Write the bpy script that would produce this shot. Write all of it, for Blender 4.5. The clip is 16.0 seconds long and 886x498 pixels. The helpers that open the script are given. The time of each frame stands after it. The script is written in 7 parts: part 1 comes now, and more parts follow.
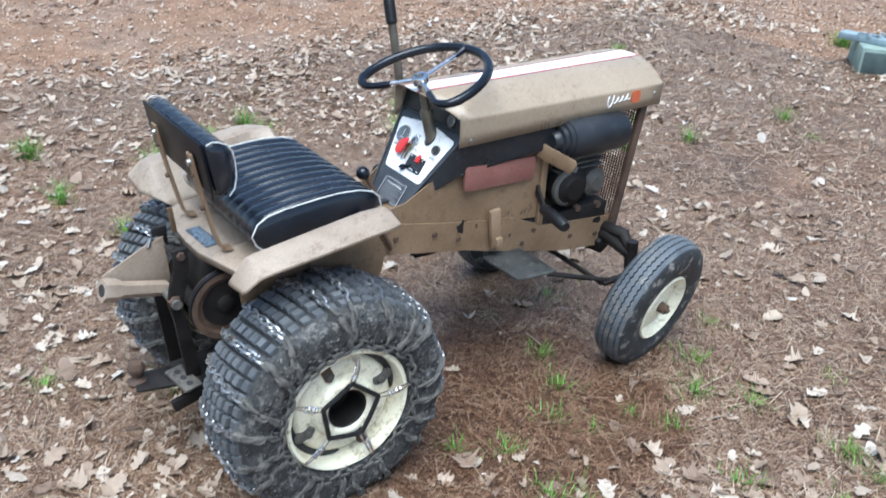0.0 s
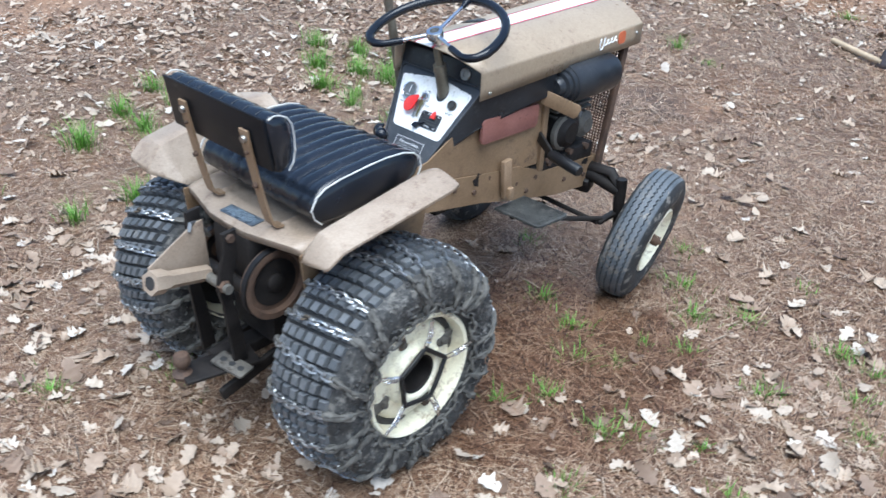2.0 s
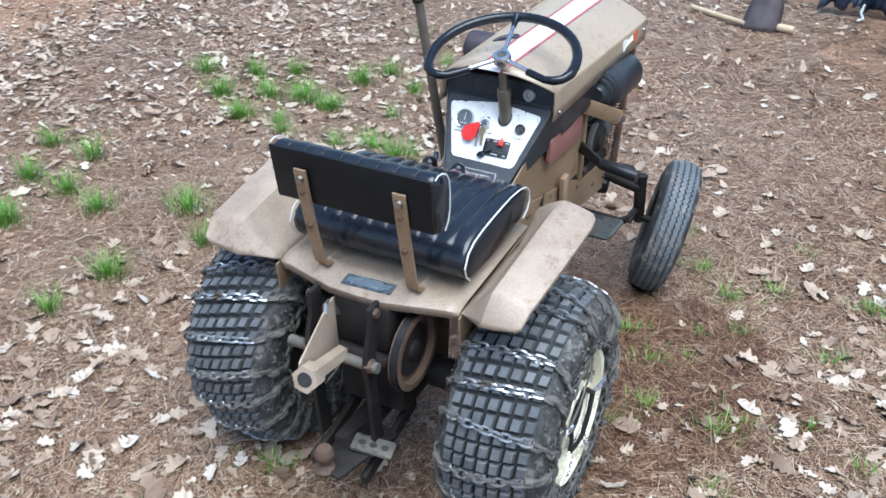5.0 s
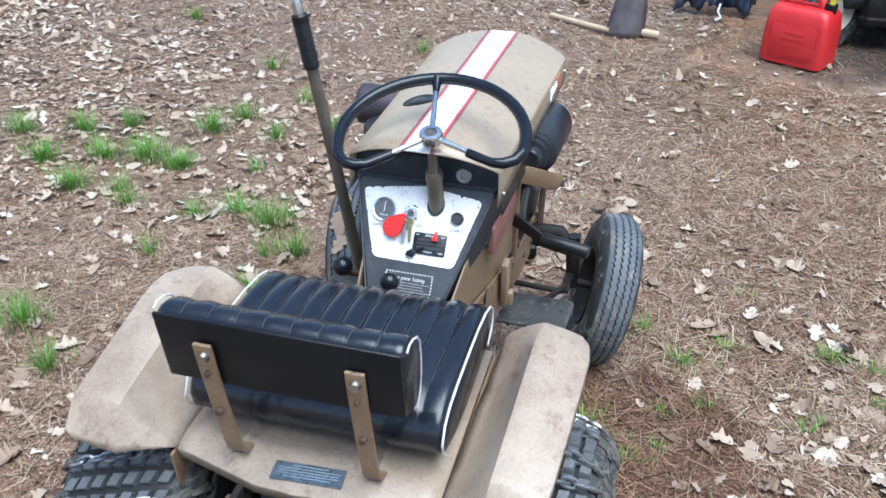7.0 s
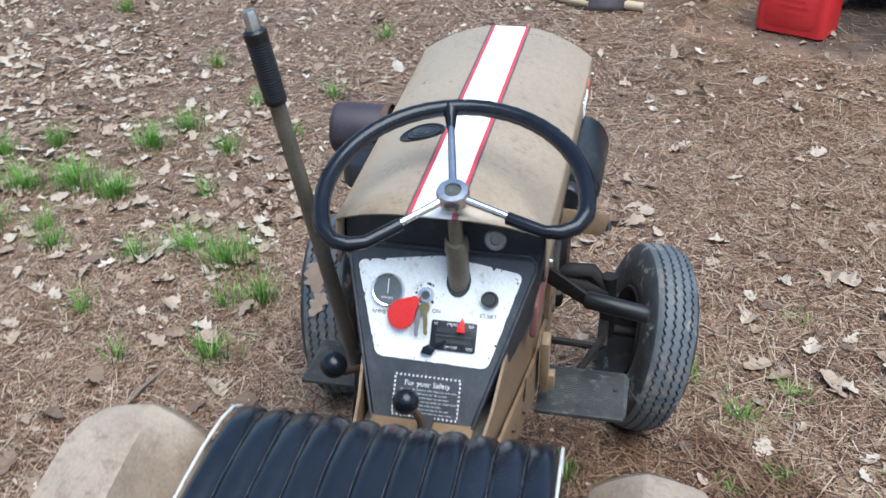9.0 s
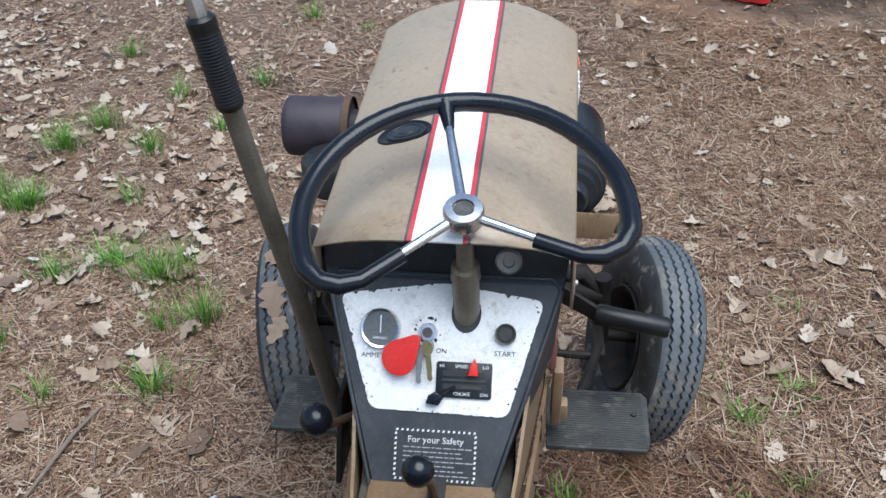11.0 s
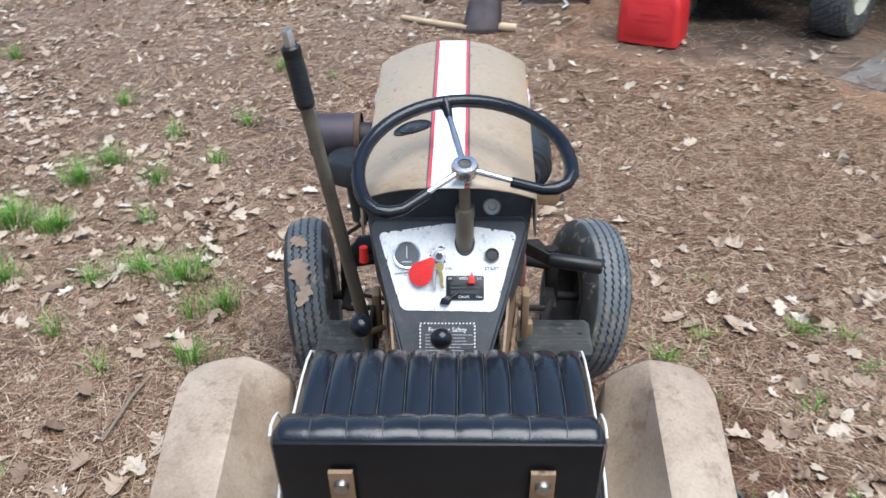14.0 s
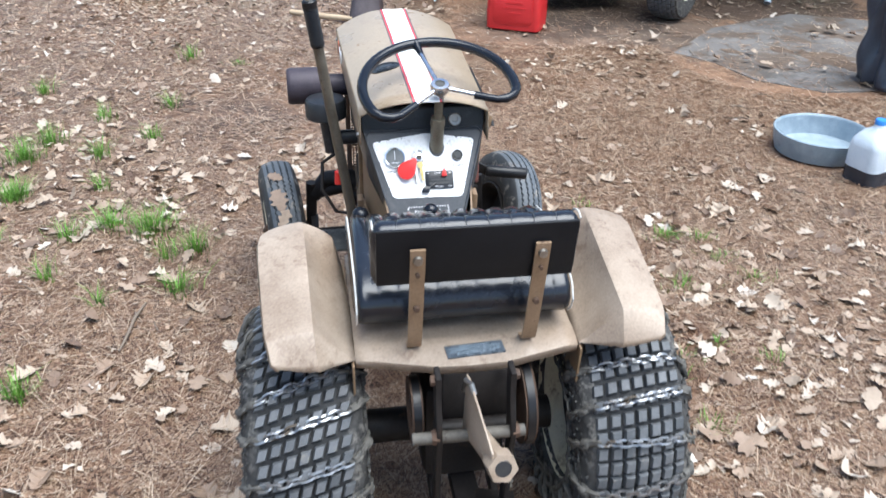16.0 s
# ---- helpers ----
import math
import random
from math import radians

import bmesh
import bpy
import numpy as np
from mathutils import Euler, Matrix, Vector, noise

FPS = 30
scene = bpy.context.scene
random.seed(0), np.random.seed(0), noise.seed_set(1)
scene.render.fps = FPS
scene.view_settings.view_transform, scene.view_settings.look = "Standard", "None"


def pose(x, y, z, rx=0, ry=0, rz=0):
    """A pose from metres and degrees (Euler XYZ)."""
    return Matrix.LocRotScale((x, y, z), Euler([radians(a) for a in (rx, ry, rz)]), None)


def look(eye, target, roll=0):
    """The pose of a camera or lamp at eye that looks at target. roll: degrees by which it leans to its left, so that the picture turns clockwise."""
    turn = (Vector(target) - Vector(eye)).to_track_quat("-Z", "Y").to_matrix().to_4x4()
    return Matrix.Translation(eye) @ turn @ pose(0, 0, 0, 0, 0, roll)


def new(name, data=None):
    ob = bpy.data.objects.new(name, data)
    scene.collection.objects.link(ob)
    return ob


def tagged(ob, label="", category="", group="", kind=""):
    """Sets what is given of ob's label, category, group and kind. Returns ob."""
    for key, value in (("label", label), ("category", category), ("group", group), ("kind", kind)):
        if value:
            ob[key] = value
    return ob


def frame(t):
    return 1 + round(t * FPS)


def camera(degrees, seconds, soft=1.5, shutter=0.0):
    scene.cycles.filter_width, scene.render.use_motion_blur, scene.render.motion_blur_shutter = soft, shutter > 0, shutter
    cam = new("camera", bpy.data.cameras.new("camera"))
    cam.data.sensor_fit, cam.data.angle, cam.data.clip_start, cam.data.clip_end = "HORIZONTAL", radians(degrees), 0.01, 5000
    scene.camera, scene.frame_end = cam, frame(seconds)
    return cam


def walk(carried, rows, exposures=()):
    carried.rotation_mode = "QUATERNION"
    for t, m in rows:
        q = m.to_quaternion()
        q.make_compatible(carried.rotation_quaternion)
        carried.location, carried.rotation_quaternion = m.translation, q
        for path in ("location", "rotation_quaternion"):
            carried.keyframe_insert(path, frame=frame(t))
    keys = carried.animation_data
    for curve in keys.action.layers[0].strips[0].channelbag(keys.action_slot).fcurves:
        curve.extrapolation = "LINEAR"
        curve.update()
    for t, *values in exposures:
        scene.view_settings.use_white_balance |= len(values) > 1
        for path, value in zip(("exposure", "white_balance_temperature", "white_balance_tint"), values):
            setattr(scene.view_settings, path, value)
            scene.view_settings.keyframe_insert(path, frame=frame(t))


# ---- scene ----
cam = camera(52.7, 16.0, shutter=0.5)
PATH = [
    (0, (1.769, -0.779, 1.433), (0.332, 0.287, 0.538), 3.0),
    (0.5, (1.755, -0.801, 1.428), (0.341, 0.241, 0.471), 3.2),
    (1, (1.691, -0.856, 1.434), (0.335, 0.267, 0.485), 4.4),
    (1.5, (1.564, -0.995, 1.441), (0.359, 0.266, 0.462), 3.3),
    (2, (1.443, -1.12, 1.437), (0.294, 0.185, 0.447), 3.1),
    (2.5, (1.344, -1.252, 1.425), (0.264, 0.097, 0.418), 1.8),
    (3, (1.211, -1.354, 1.42), (0.236, 0.097, 0.449), 3.7),
    (3.5, (1.051, -1.461, 1.438), (0.181, 0.062, 0.476), 1.9),
    (3.7, (1.006, -1.49, 1.435), (0.13, 0.034, 0.481), 1.8),
    (5.8, (0.663, -1.254, 1.479), (0.044, 0.346, 0.451), 1.6),
    (6, (0.625, -1.214, 1.475), (0.042, 0.416, 0.473), 1.8),
    (6.5, (0.507, -1.103, 1.473), (-0.032, 0.553, 0.49), 0.2),
    (7, (0.433, -1.004, 1.453), (-0.015, 0.669, 0.453), 0.9),
    (7.5, (0.374, -0.874, 1.428), (-0.054, 0.797, 0.417), 1.0),
    (8, (0.321, -0.739, 1.411), (-0.069, 0.931, 0.382), 0.9),
    (8.5, (0.279, -0.655, 1.387), (-0.113, 1.0, 0.333), 0.7),
    (9, (0.218, -0.559, 1.368), (-0.131, 1.105, 0.314), -0.8),
    (9.2, (0.191, -0.524, 1.363), (-0.136, 1.158, 0.333), -1.0),
    (11.3, (0.089, -0.347, 1.299), (-0.081, 1.307, 0.189), -1.2),
    (11.5, (0.092, -0.342, 1.299), (-0.075, 1.311, 0.185), -1.5),
    (12, (0.084, -0.36, 1.315), (-0.078, 1.304, 0.216), -2.0),
    (12.5, (0.085, -0.42, 1.338), (-0.046, 1.259, 0.259), -2.0),
    (13, (0.085, -0.556, 1.365), (-0.034, 1.154, 0.336), -1.7),
    (13.5, (0.072, -0.732, 1.392), (-0.046, 0.966, 0.342), -0.7),
    (14, (0.028, -0.866, 1.423), (-0.022, 0.867, 0.426), -0.8),
    (14.4, (-0.062, -0.978, 1.441), (0.038, 0.761, 0.457), 0.0),
    (14.5, (-0.081, -1.005, 1.44), (0.047, 0.734, 0.461), 0.3),
    (15, (-0.144, -1.143, 1.462), (0.078, 0.621, 0.546), 1.3),
    (15.5, (-0.181, -1.3, 1.463), (0.053, 0.447, 0.517), 1.2),
    (16, (-0.256, -1.425, 1.476), (0.02, 0.296, 0.496), 0.9),
]
walk(cam, [(t, look(eye, target, roll)) for t, eye, target, roll in PATH],
     exposures=[(0.0, 1.17, 6000, 6), (3.5, 1.23, 6000, 7), (7.0, 1.22, 5950, 6), (8.5, 1.0, 6000, 6), (9.0, 0.95, 6150, 7), (11.5, 0.71, 6300, 8), (12.5, 0.71, 6300, 8), (13.5, 0.94, 6450, 9), (14.5, 1.17, 6500, 9), (16.0, 1.34, 6450, 9)])

# ---- light ----
SUN_DIR = (0.24, -0.22, 0.946)
world = bpy.data.worlds.new("overcast_sky")
scene.world = world
world.use_nodes = True
wn, wl = world.node_tree.nodes, world.node_tree.links
sky = wn.new("ShaderNodeTexSky")
sky.sky_type = 'NISHITA'
sky.sun_disc = False
sky.sun_elevation = math.asin(SUN_DIR[2])
sky.sun_rotation = math.atan2(SUN_DIR[0], SUN_DIR[1])
sky.air_density, sky.dust_density, sky.ozone_density = 1.0, 1.4, 1.0
wl.new(sky.outputs[0], wn["Background"].inputs[0])
wn["Background"].inputs[1].default_value = 0.11
lamp = bpy.data.lights.new("sun", 'SUN')
lamp.energy, lamp.angle, lamp.color = 2.95, radians(56), (0.92, 0.97, 1.0)
sun = new("sun", lamp)
sun.matrix_world = look(SUN_DIR, (0, 0, 0))

# ---- materials ----


def nodes_of(name):
    m = bpy.data.materials.new(name)
    m.use_nodes = True
    return m, m.node_tree.nodes, m.node_tree.links, m.node_tree.nodes["Principled BSDF"]


def noise_node(n, l, scale, detail=4.0, rough=0.6, stretch=None, turn=(0, 0, 0)):
    co = n.new("ShaderNodeTexCoord")
    mp = n.new("ShaderNodeMapping")
    mp.inputs["Scale"].default_value = stretch or (1, 1, 1)
    mp.inputs["Rotation"].default_value = turn
    tx = n.new("ShaderNodeTexNoise")
    tx.inputs["Scale"].default_value = scale
    tx.inputs["Detail"].default_value = detail
    tx.inputs["Roughness"].default_value = rough
    l.new(co.outputs["Object"], mp.inputs[0])
    l.new(mp.outputs[0], tx.inputs["Vector"])
    return tx.outputs["Fac"]


def ramp(n, l, fac, stops):
    r = n.new("ShaderNodeValToRGB")
    e = r.color_ramp.elements
    while len(e) < len(stops):
        e.new(0.5)
    for k, (pos, c) in enumerate(stops):
        e[k].position = pos
        e[k].color = (*c, 1) if len(c) == 3 else c
    l.new(fac, r.inputs[0])
    return r.outputs[0]


def blend(n, l, fac, a, b, mode='MIX'):
    m = n.new("ShaderNodeMix")
    m.data_type, m.blend_type = 'RGBA', mode
    for sock, v in ((m.inputs[0], fac), (m.inputs[6], a), (m.inputs[7], b)):
        if hasattr(v, "links"):
            l.new(v, sock)
        elif isinstance(v, (int, float)):
            sock.default_value = v
        else:
            sock.default_value = (*v, 1)
    return m.outputs[2]


def surface(name, c1, c2, scale=25.0, rough=(0.5, 0.7), metal=0.0, bump=0.15, fine=300.0, wear=None, wear_at=0.62, wear_scale=14.0, coat=0.0, sheen=0.0, island=False, spec=0.5, stain=None, stain_at=0.56, stain_scale=40.0):
    """A painted, worn or raw surface: two colours in broad patches, fine grain, and worn or dirty spots."""
    m, n, l, p = nodes_of(name)
    broad = noise_node(n, l, scale, 5)
    grain = noise_node(n, l, fine, 3)
    col = ramp(n, l, broad, [(0.35, c1), (0.65, c2)])
    col = blend(n, l, 0.25, col, ramp(n, l, grain, [(0.3, tuple(v * 0.6 for v in c1)), (0.7, tuple(min(1, v * 1.25) for v in c2))]))
    if island:
        geo = n.new("ShaderNodeNewGeometry")
        col = blend(n, l, 0.5, col, ramp(n, l, geo.outputs["Random Per Island"], [(0, tuple(v * 0.7 for v in c1)), (1, c2)]))
    rf = ramp(n, l, broad, [(0.3, (rough[0],) * 3), (0.7, (rough[1],) * 3)])
    if wear:
        spot = noise_node(n, l, wear_scale, 9, 0.7)
        mask = ramp(n, l, spot, [(wear_at, (0, 0, 0)), (wear_at + 0.06, (1, 1, 1))])
        col = blend(n, l, mask, col, wear)
        rf = blend(n, l, mask, rf, (0.85, 0.85, 0.85))
    if stain:
        spot = noise_node(n, l, stain_scale, 8, 0.75, None, (0.7, 0.4, 1.1))
        area = noise_node(n, l, stain_scale * 0.16, 3, 0.5, None, (1.9, 0.2, 0.5))
        mask = blend(n, l, 1.0, ramp(n, l, spot, [(stain_at - 0.06, (0, 0, 0)), (stain_at + 0.06, (0.85, 0.85, 0.85))]), ramp(n, l, area, [(0.38, (0, 0, 0)), (0.6, (1, 1, 1))]), 'MULTIPLY')
        col = blend(n, l, mask, col, stain)
    l.new(col, p.inputs["Base Color"])
    l.new(rf, p.inputs["Roughness"])
    p.inputs["Metallic"].default_value = metal
    p.inputs["Coat Weight"].default_value = coat
    p.inputs["Sheen Weight"].default_value = sheen
    p.inputs["Specular IOR Level"].default_value = spec
    if bump:
        b = n.new("ShaderNodeBump")
        b.inputs["Strength"].default_value = bump
        b.inputs["Distance"].default_value = 0.002
        l.new(blend(n, l, 0.5, grain, broad), b.inputs["Height"])
        l.new(b.outputs[0], p.inputs["Normal"])
    return m


TAN = surface("tan_paint", (0.235, 0.174, 0.126), (0.365, 0.290, 0.222), 7, (0.34, 0.55), 0.0, 0.08, 220, wear=(0.15, 0.095, 0.066), wear_at=0.645, wear_scale=16, stain=(0.17, 0.115, 0.08), stain_at=0.57, stain_scale=40)
HOODTAN = surface("hood_tan_paint", (0.278, 0.212, 0.146), (0.338, 0.264, 0.187), 5, (0.24, 0.42), 0.0, 0.06, 160, wear=(0.225, 0.163, 0.116), wear_at=0.64, wear_scale=22, stain=(0.19, 0.128, 0.09), stain_at=0.59, stain_scale=62)
CHASSIS = surface("rusty_tan_paint", (0.15, 0.093, 0.050), (0.25, 0.163, 0.094), 7, (0.45, 0.7), 0.0, 0.25, 200, wear=(0.085, 0.047, 0.031), wear_at=0.62, wear_scale=9, stain=(0.065, 0.040, 0.028), stain_at=0.61, stain_scale=34)
RUST = surface("rusty_iron", (0.055, 0.034, 0.024), (0.12, 0.07, 0.045), 22, (0.7, 0.9), 0.1, 0.4, 180)
REDPLATE = surface("faded_red_paint", (0.20, 0.075, 0.058), (0.26, 0.11, 0.09), 10, (0.5, 0.7), 0.0, 0.1, 150, wear=(0.10, 0.05, 0.04))
WHITE = surface("white_stripe_paint", (0.74, 0.73, 0.70), (0.82, 0.81, 0.78), 20, (0.3, 0.5), 0, 0.03)
RED = surface("red_stripe_paint", (0.45, 0.03, 0.045), (0.52, 0.05, 0.06), 20, (0.4, 0.5), 0, 0.02)
DARKSTRIPE = surface("dark_stripe_paint", (0.05, 0.05, 0.055), (0.09, 0.085, 0.085), 30, (0.5, 0.6), 0, 0.02)
BLACKPAINT = surface("black_paint", (0.011, 0.0125, 0.015), (0.023, 0.025, 0.029), 10, (0.26, 0.5), 0, 0.06, 220, wear=(0.06, 0.058, 0.055), wear_at=0.68, stain=(0.045, 0.047, 0.05), stain_at=0.57, stain_scale=60, spec=0.35)
DASHFACE = surface("paler_dash_paint", (0.024, 0.028, 0.034), (0.046, 0.051, 0.059), 12, (0.4, 0.6), 0, 0.06, 240, wear=(0.085, 0.085, 0.085), wear_at=0.64, stain=(0.075, 0.075, 0.075), stain_at=0.55, stain_scale=70)
DUSTYIRON = surface("dusty_grey_iron", (0.06, 0.055, 0.048), (0.13, 0.118, 0.10), 16, (0.6, 0.85), 0.1, 0.4, 160, wear=(0.04, 0.03, 0.024), wear_at=0.6)
GREASE = surface("greasy_black_iron", (0.009, 0.008, 0.008), (0.022, 0.018, 0.016), 18, (0.45, 0.8), 0.1, 0.5, 140, wear=(0.05, 0.033, 0.023), wear_at=0.61, spec=0.28)
VINYL = surface("black_vinyl", (0.007, 0.0095, 0.014), (0.011, 0.014, 0.021), 16, (0.15, 0.31), 0, 0.14, 420, spec=0.5)
SEAMLINE = surface("pale_seam_line", (0.02, 0.021, 0.023), (0.09, 0.09, 0.088), 60, (0.6, 0.8), 0, 0.0)
BROWNSTEEL = surface("brown_flat_steel", (0.21, 0.135, 0.078), (0.29, 0.195, 0.12), 14, (0.45, 0.65), 0.1, 0.15, 200, wear=(0.10, 0.06, 0.04), wear_at=0.63)
DATAPLATE = surface("dull_blue_grey_plate", (0.10, 0.125, 0.15), (0.16, 0.19, 0.22), 30, (0.2, 0.35), 0.5, 0.05)
PIPING = surface("white_piping", (0.42, 0.41, 0.38), (0.62, 0.61, 0.58), 60, (0.5, 0.6), 0, 0.05, wear=(0.25, 0.23, 0.2), wear_at=0.68)
BOARD = surface("black_board", (0.005, 0.006, 0.008), (0.009, 0.010, 0.012), 12, (0.30, 0.46), 0, 0.15, 260, spec=0.2, wear=(0.02, 0.02, 0.02), wear_at=0.68)
CHROME = surface("chrome", (0.62, 0.63, 0.65), (0.72, 0.73, 0.75), 20, (0.16, 0.3), 1.0, 0.03)
STEEL = surface("bare_steel", (0.30, 0.29, 0.27), (0.42, 0.41, 0.39), 26, (0.35, 0.55), 1.0, 0.1, wear=(0.2, 0.14, 0.1), wear_at=0.66)
LEVER = surface("dull_lever_steel", (0.10, 0.088, 0.07), (0.19, 0.17, 0.138), 14, (0.35, 0.55), 0.6, 0.1, wear=(0.07, 0.05, 0.038), wear_at=0.58)
COLUMN = surface("dull_brown_steel", (0.15, 0.135, 0.105), (0.26, 0.238, 0.19), 16, (0.35, 0.55), 0.75, 0.1)
CHAIN = surface("worn_chain_steel", (0.25, 0.255, 0.26), (0.43, 0.44, 0.45), 40, (0.32, 0.5), 0.85, 0.1, wear=(0.14, 0.115, 0.09), wear_at=0.58, wear_scale=20)
MUDCHAIN = surface("muddy_chain", (0.045, 0.043, 0.039), (0.125, 0.118, 0.105), 40, (0.75, 0.95), 0.0, 0.7, 200, wear=(0.20, 0.195, 0.18), wear_at=0.66, wear_scale=34)
CREAM = surface("cream_rim_paint", (0.72, 0.66, 0.48), (0.81, 0.765, 0.595), 9, (0.42, 0.6), 0, 0.08, wear=(0.28, 0.2, 0.13), wear_at=0.61, wear_scale=17, stain=(0.27, 0.19, 0.12), stain_at=0.57, stain_scale=50)
DULLRIM = surface("dull_rim_paint", (0.34, 0.33, 0.26), (0.46, 0.44, 0.35), 12, (0.5, 0.7), 0, 0.1)
RUBBER = surface("tyre_rubber", (0.020, 0.020, 0.020), (0.045, 0.044, 0.042), 26, (0.65, 0.9), 0, 1.0, 120, wear=(0.135, 0.127, 0.113), wear_at=0.54, wear_scale=30, stain=(0.19, 0.18, 0.165), stain_at=0.56, stain_scale=80)
GROOVE = surface("shaded_tread_groove", (0.007, 0.0075, 0.008), (0.017, 0.017, 0.017), 26, (0.6, 0.85), 0, 0.5, 160)
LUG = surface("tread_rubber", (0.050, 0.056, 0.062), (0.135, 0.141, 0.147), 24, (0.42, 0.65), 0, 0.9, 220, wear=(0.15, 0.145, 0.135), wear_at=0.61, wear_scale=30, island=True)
FRUBBER = surface("front_tyre_rubber", (0.052, 0.062, 0.073), (0.105, 0.117, 0.130), 18, (0.5, 0.75), 0, 0.4, 200, wear=(0.22, 0.20, 0.175), wear_at=0.585, wear_scale=22, stain=(0.185, 0.165, 0.14), stain_at=0.54, stain_scale=42)
FSIDE = surface("front_tyre_sidewall", (0.014, 0.0155, 0.017), (0.038, 0.041, 0.044), 22, (0.55, 0.8), 0, 0.6, 160, wear=(0.185, 0.172, 0.152), wear_at=0.545, wear_scale=20)
KNOB = surface("black_bakelite", (0.005, 0.0065, 0.010), (0.008, 0.010, 0.015), 20, (0.16, 0.28), 0, 0.02, spec=0.35)
GRIP = surface("black_grip_rubber", (0.008, 0.008, 0.009), (0.015, 0.015, 0.016), 20, (0.26, 0.42), 0, 0.15, spec=0.28)
MUFFLER = surface("burnt_muffler", (0.028, 0.022, 0.03), (0.058, 0.046, 0.058), 18, (0.5, 0.7), 0.3, 0.3)
PANELWHITE = surface("worn_white_panel", (0.80, 0.79, 0.76), (0.87, 0.86, 0.83), 22, (0.3, 0.45), 0.0, 0.03, wear=(0.3, 0.27, 0.24), wear_at=0.70, wear_scale=30, stain=(0.42, 0.40, 0.37), stain_at=0.58, stain_scale=90)
PRINTGREY = surface("worn_grey_print", (0.32, 0.32, 0.33), (0.42, 0.42, 0.43), 60, (0.5, 0.6), 0, 0.0)
REDPLASTIC = surface("red_plastic", (0.66, 0.022, 0.018), (0.74, 0.038, 0.03), 15, (0.3, 0.45), 0, 0.04)
BRASS = surface("brass_key", (0.26, 0.205, 0.09), (0.34, 0.28, 0.135), 30, (0.3, 0.45), 1.0, 0.05)
GLASSGREY = surface("gauge_face", (0.10, 0.105, 0.10), (0.14, 0.145, 0.14), 30, (0.12, 0.2), 0, 0.0, coat=0.5)
TEXTWHITE = surface("white_print", (0.68, 0.68, 0.68), (0.76, 0.76, 0.76), 40, (0.5, 0.6), 0, 0.0)
TEXTBLACK = surface("black_print", (0.02, 0.02, 0.022), (0.03, 0.03, 0.03), 40, (0.5, 0.6), 0, 0.0)
ORANGE = surface("orange_print", (0.46, 0.10, 0.04), (0.55, 0.14, 0.06), 40, (0.5, 0.6), 0, 0.0)
FOOT = surface("worn_foot_rubber", (0.020, 0.021, 0.021), (0.048, 0.049, 0.046), 12, (0.45, 0.7), 0, 0.3, wear=(0.12, 0.112, 0.10), wear_at=0.62, wear_scale=20, stain=(0.10, 0.096, 0.088), stain_at=0.56, stain_scale=50)
REDCAN = surface("red_can_plastic", (0.50, 0.012, 0.016), (0.60, 0.025, 0.026), 6, (0.4, 0.55), 0, 0.08, wear=(0.36, 0.03, 0.03), wear_at=0.6, wear_scale=7)
YELLOW = surface("yellow_plastic", (0.72, 0.6, 0.03), (0.8, 0.68, 0.06), 12, (0.35, 0.5), 0, 0.03)
GREEN = surface("green_bucket_plastic", (0.010, 0.50, 0.17), (0.016, 0.60, 0.22), 8, (0.35, 0.5), 0, 0.04)
GALV = surface("galvanised_metal", (0.21, 0.275, 0.32), (0.32, 0.385, 0.43), 18, (0.35, 0.55), 0.15, 0.08, wear=(0.22, 0.25, 0.27), wear_at=0.62)
MILKY = surface("milky_plastic", (0.49, 0.56, 0.62), (0.60, 0.66, 0.71), 14, (0.3, 0.45), 0, 0.05)
OIL = surface("dark_used_oil", (0.02, 0.024, 0.032), (0.034, 0.039, 0.05), 10, (0.2, 0.3), 0, 0.02)
BLUECAP = surface("blue_cap", (0.03, 0.2, 0.6), (0.04, 0.26, 0.7), 20, (0.35, 0.5), 0, 0.02)
TARP = surface("blue_tarp", (0.010, 0.015, 0.030), (0.028, 0.042, 0.075), 6, (0.35, 0.55), 0, 0.3, 120)
BLACKBAG = surface("dark_bag_cloth", (0.020, 0.027, 0.042), (0.045, 0.058, 0.082), 8, (0.3, 0.5), 0, 0.3, 160)
WOOD = surface("pale_wood", (0.36, 0.26, 0.16), (0.48, 0.37, 0.25), 9, (0.6, 0.8), 0, 0.3)
GREENWOOD = surface("weathered_green_wood", (0.16, 0.22, 0.19), (0.24, 0.31, 0.27), 12, (0.7, 0.85), 0, 0.4, wear=(0.36, 0.38, 0.36), wear_at=0.62)
TEALWOOD = surface("dark_teal_wood", (0.035, 0.055, 0.056), (0.075, 0.105, 0.10), 14, (0.6, 0.8), 0, 0.3)
GREYWOOD = surface("weathered_grey_lumber", (0.15, 0.21, 0.235), (0.26, 0.33, 0.36), 12, (0.7, 0.85), 0, 0.4)
SHOVEL = surface("dark_shovel_steel", (0.09, 0.072, 0.075), (0.16, 0.135, 0.135), 9, (0.4, 0.6), 0.6, 0.2)
SLAB = surface("dusty_grey_slab", (0.10, 0.092, 0.087), (0.172, 0.160, 0.149), 4, (0.75, 0.9), 0, 0.3, wear=(0.105, 0.077, 0.058), wear_at=0.49, wear_scale=3.2, stain=(0.06, 0.052, 0.045), stain_at=0.55, stain_scale=9)
PIPE = surface("grey_blue_pipe", (0.28, 0.33, 0.38), (0.36, 0.41, 0.46), 12, (0.4, 0.55), 0.2, 0.05)
MOWERBLUE = surface("blue_mower_paint", (0.02, 0.09, 0.25), (0.03, 0.12, 0.32), 8, (0.35, 0.5), 0, 0.05)


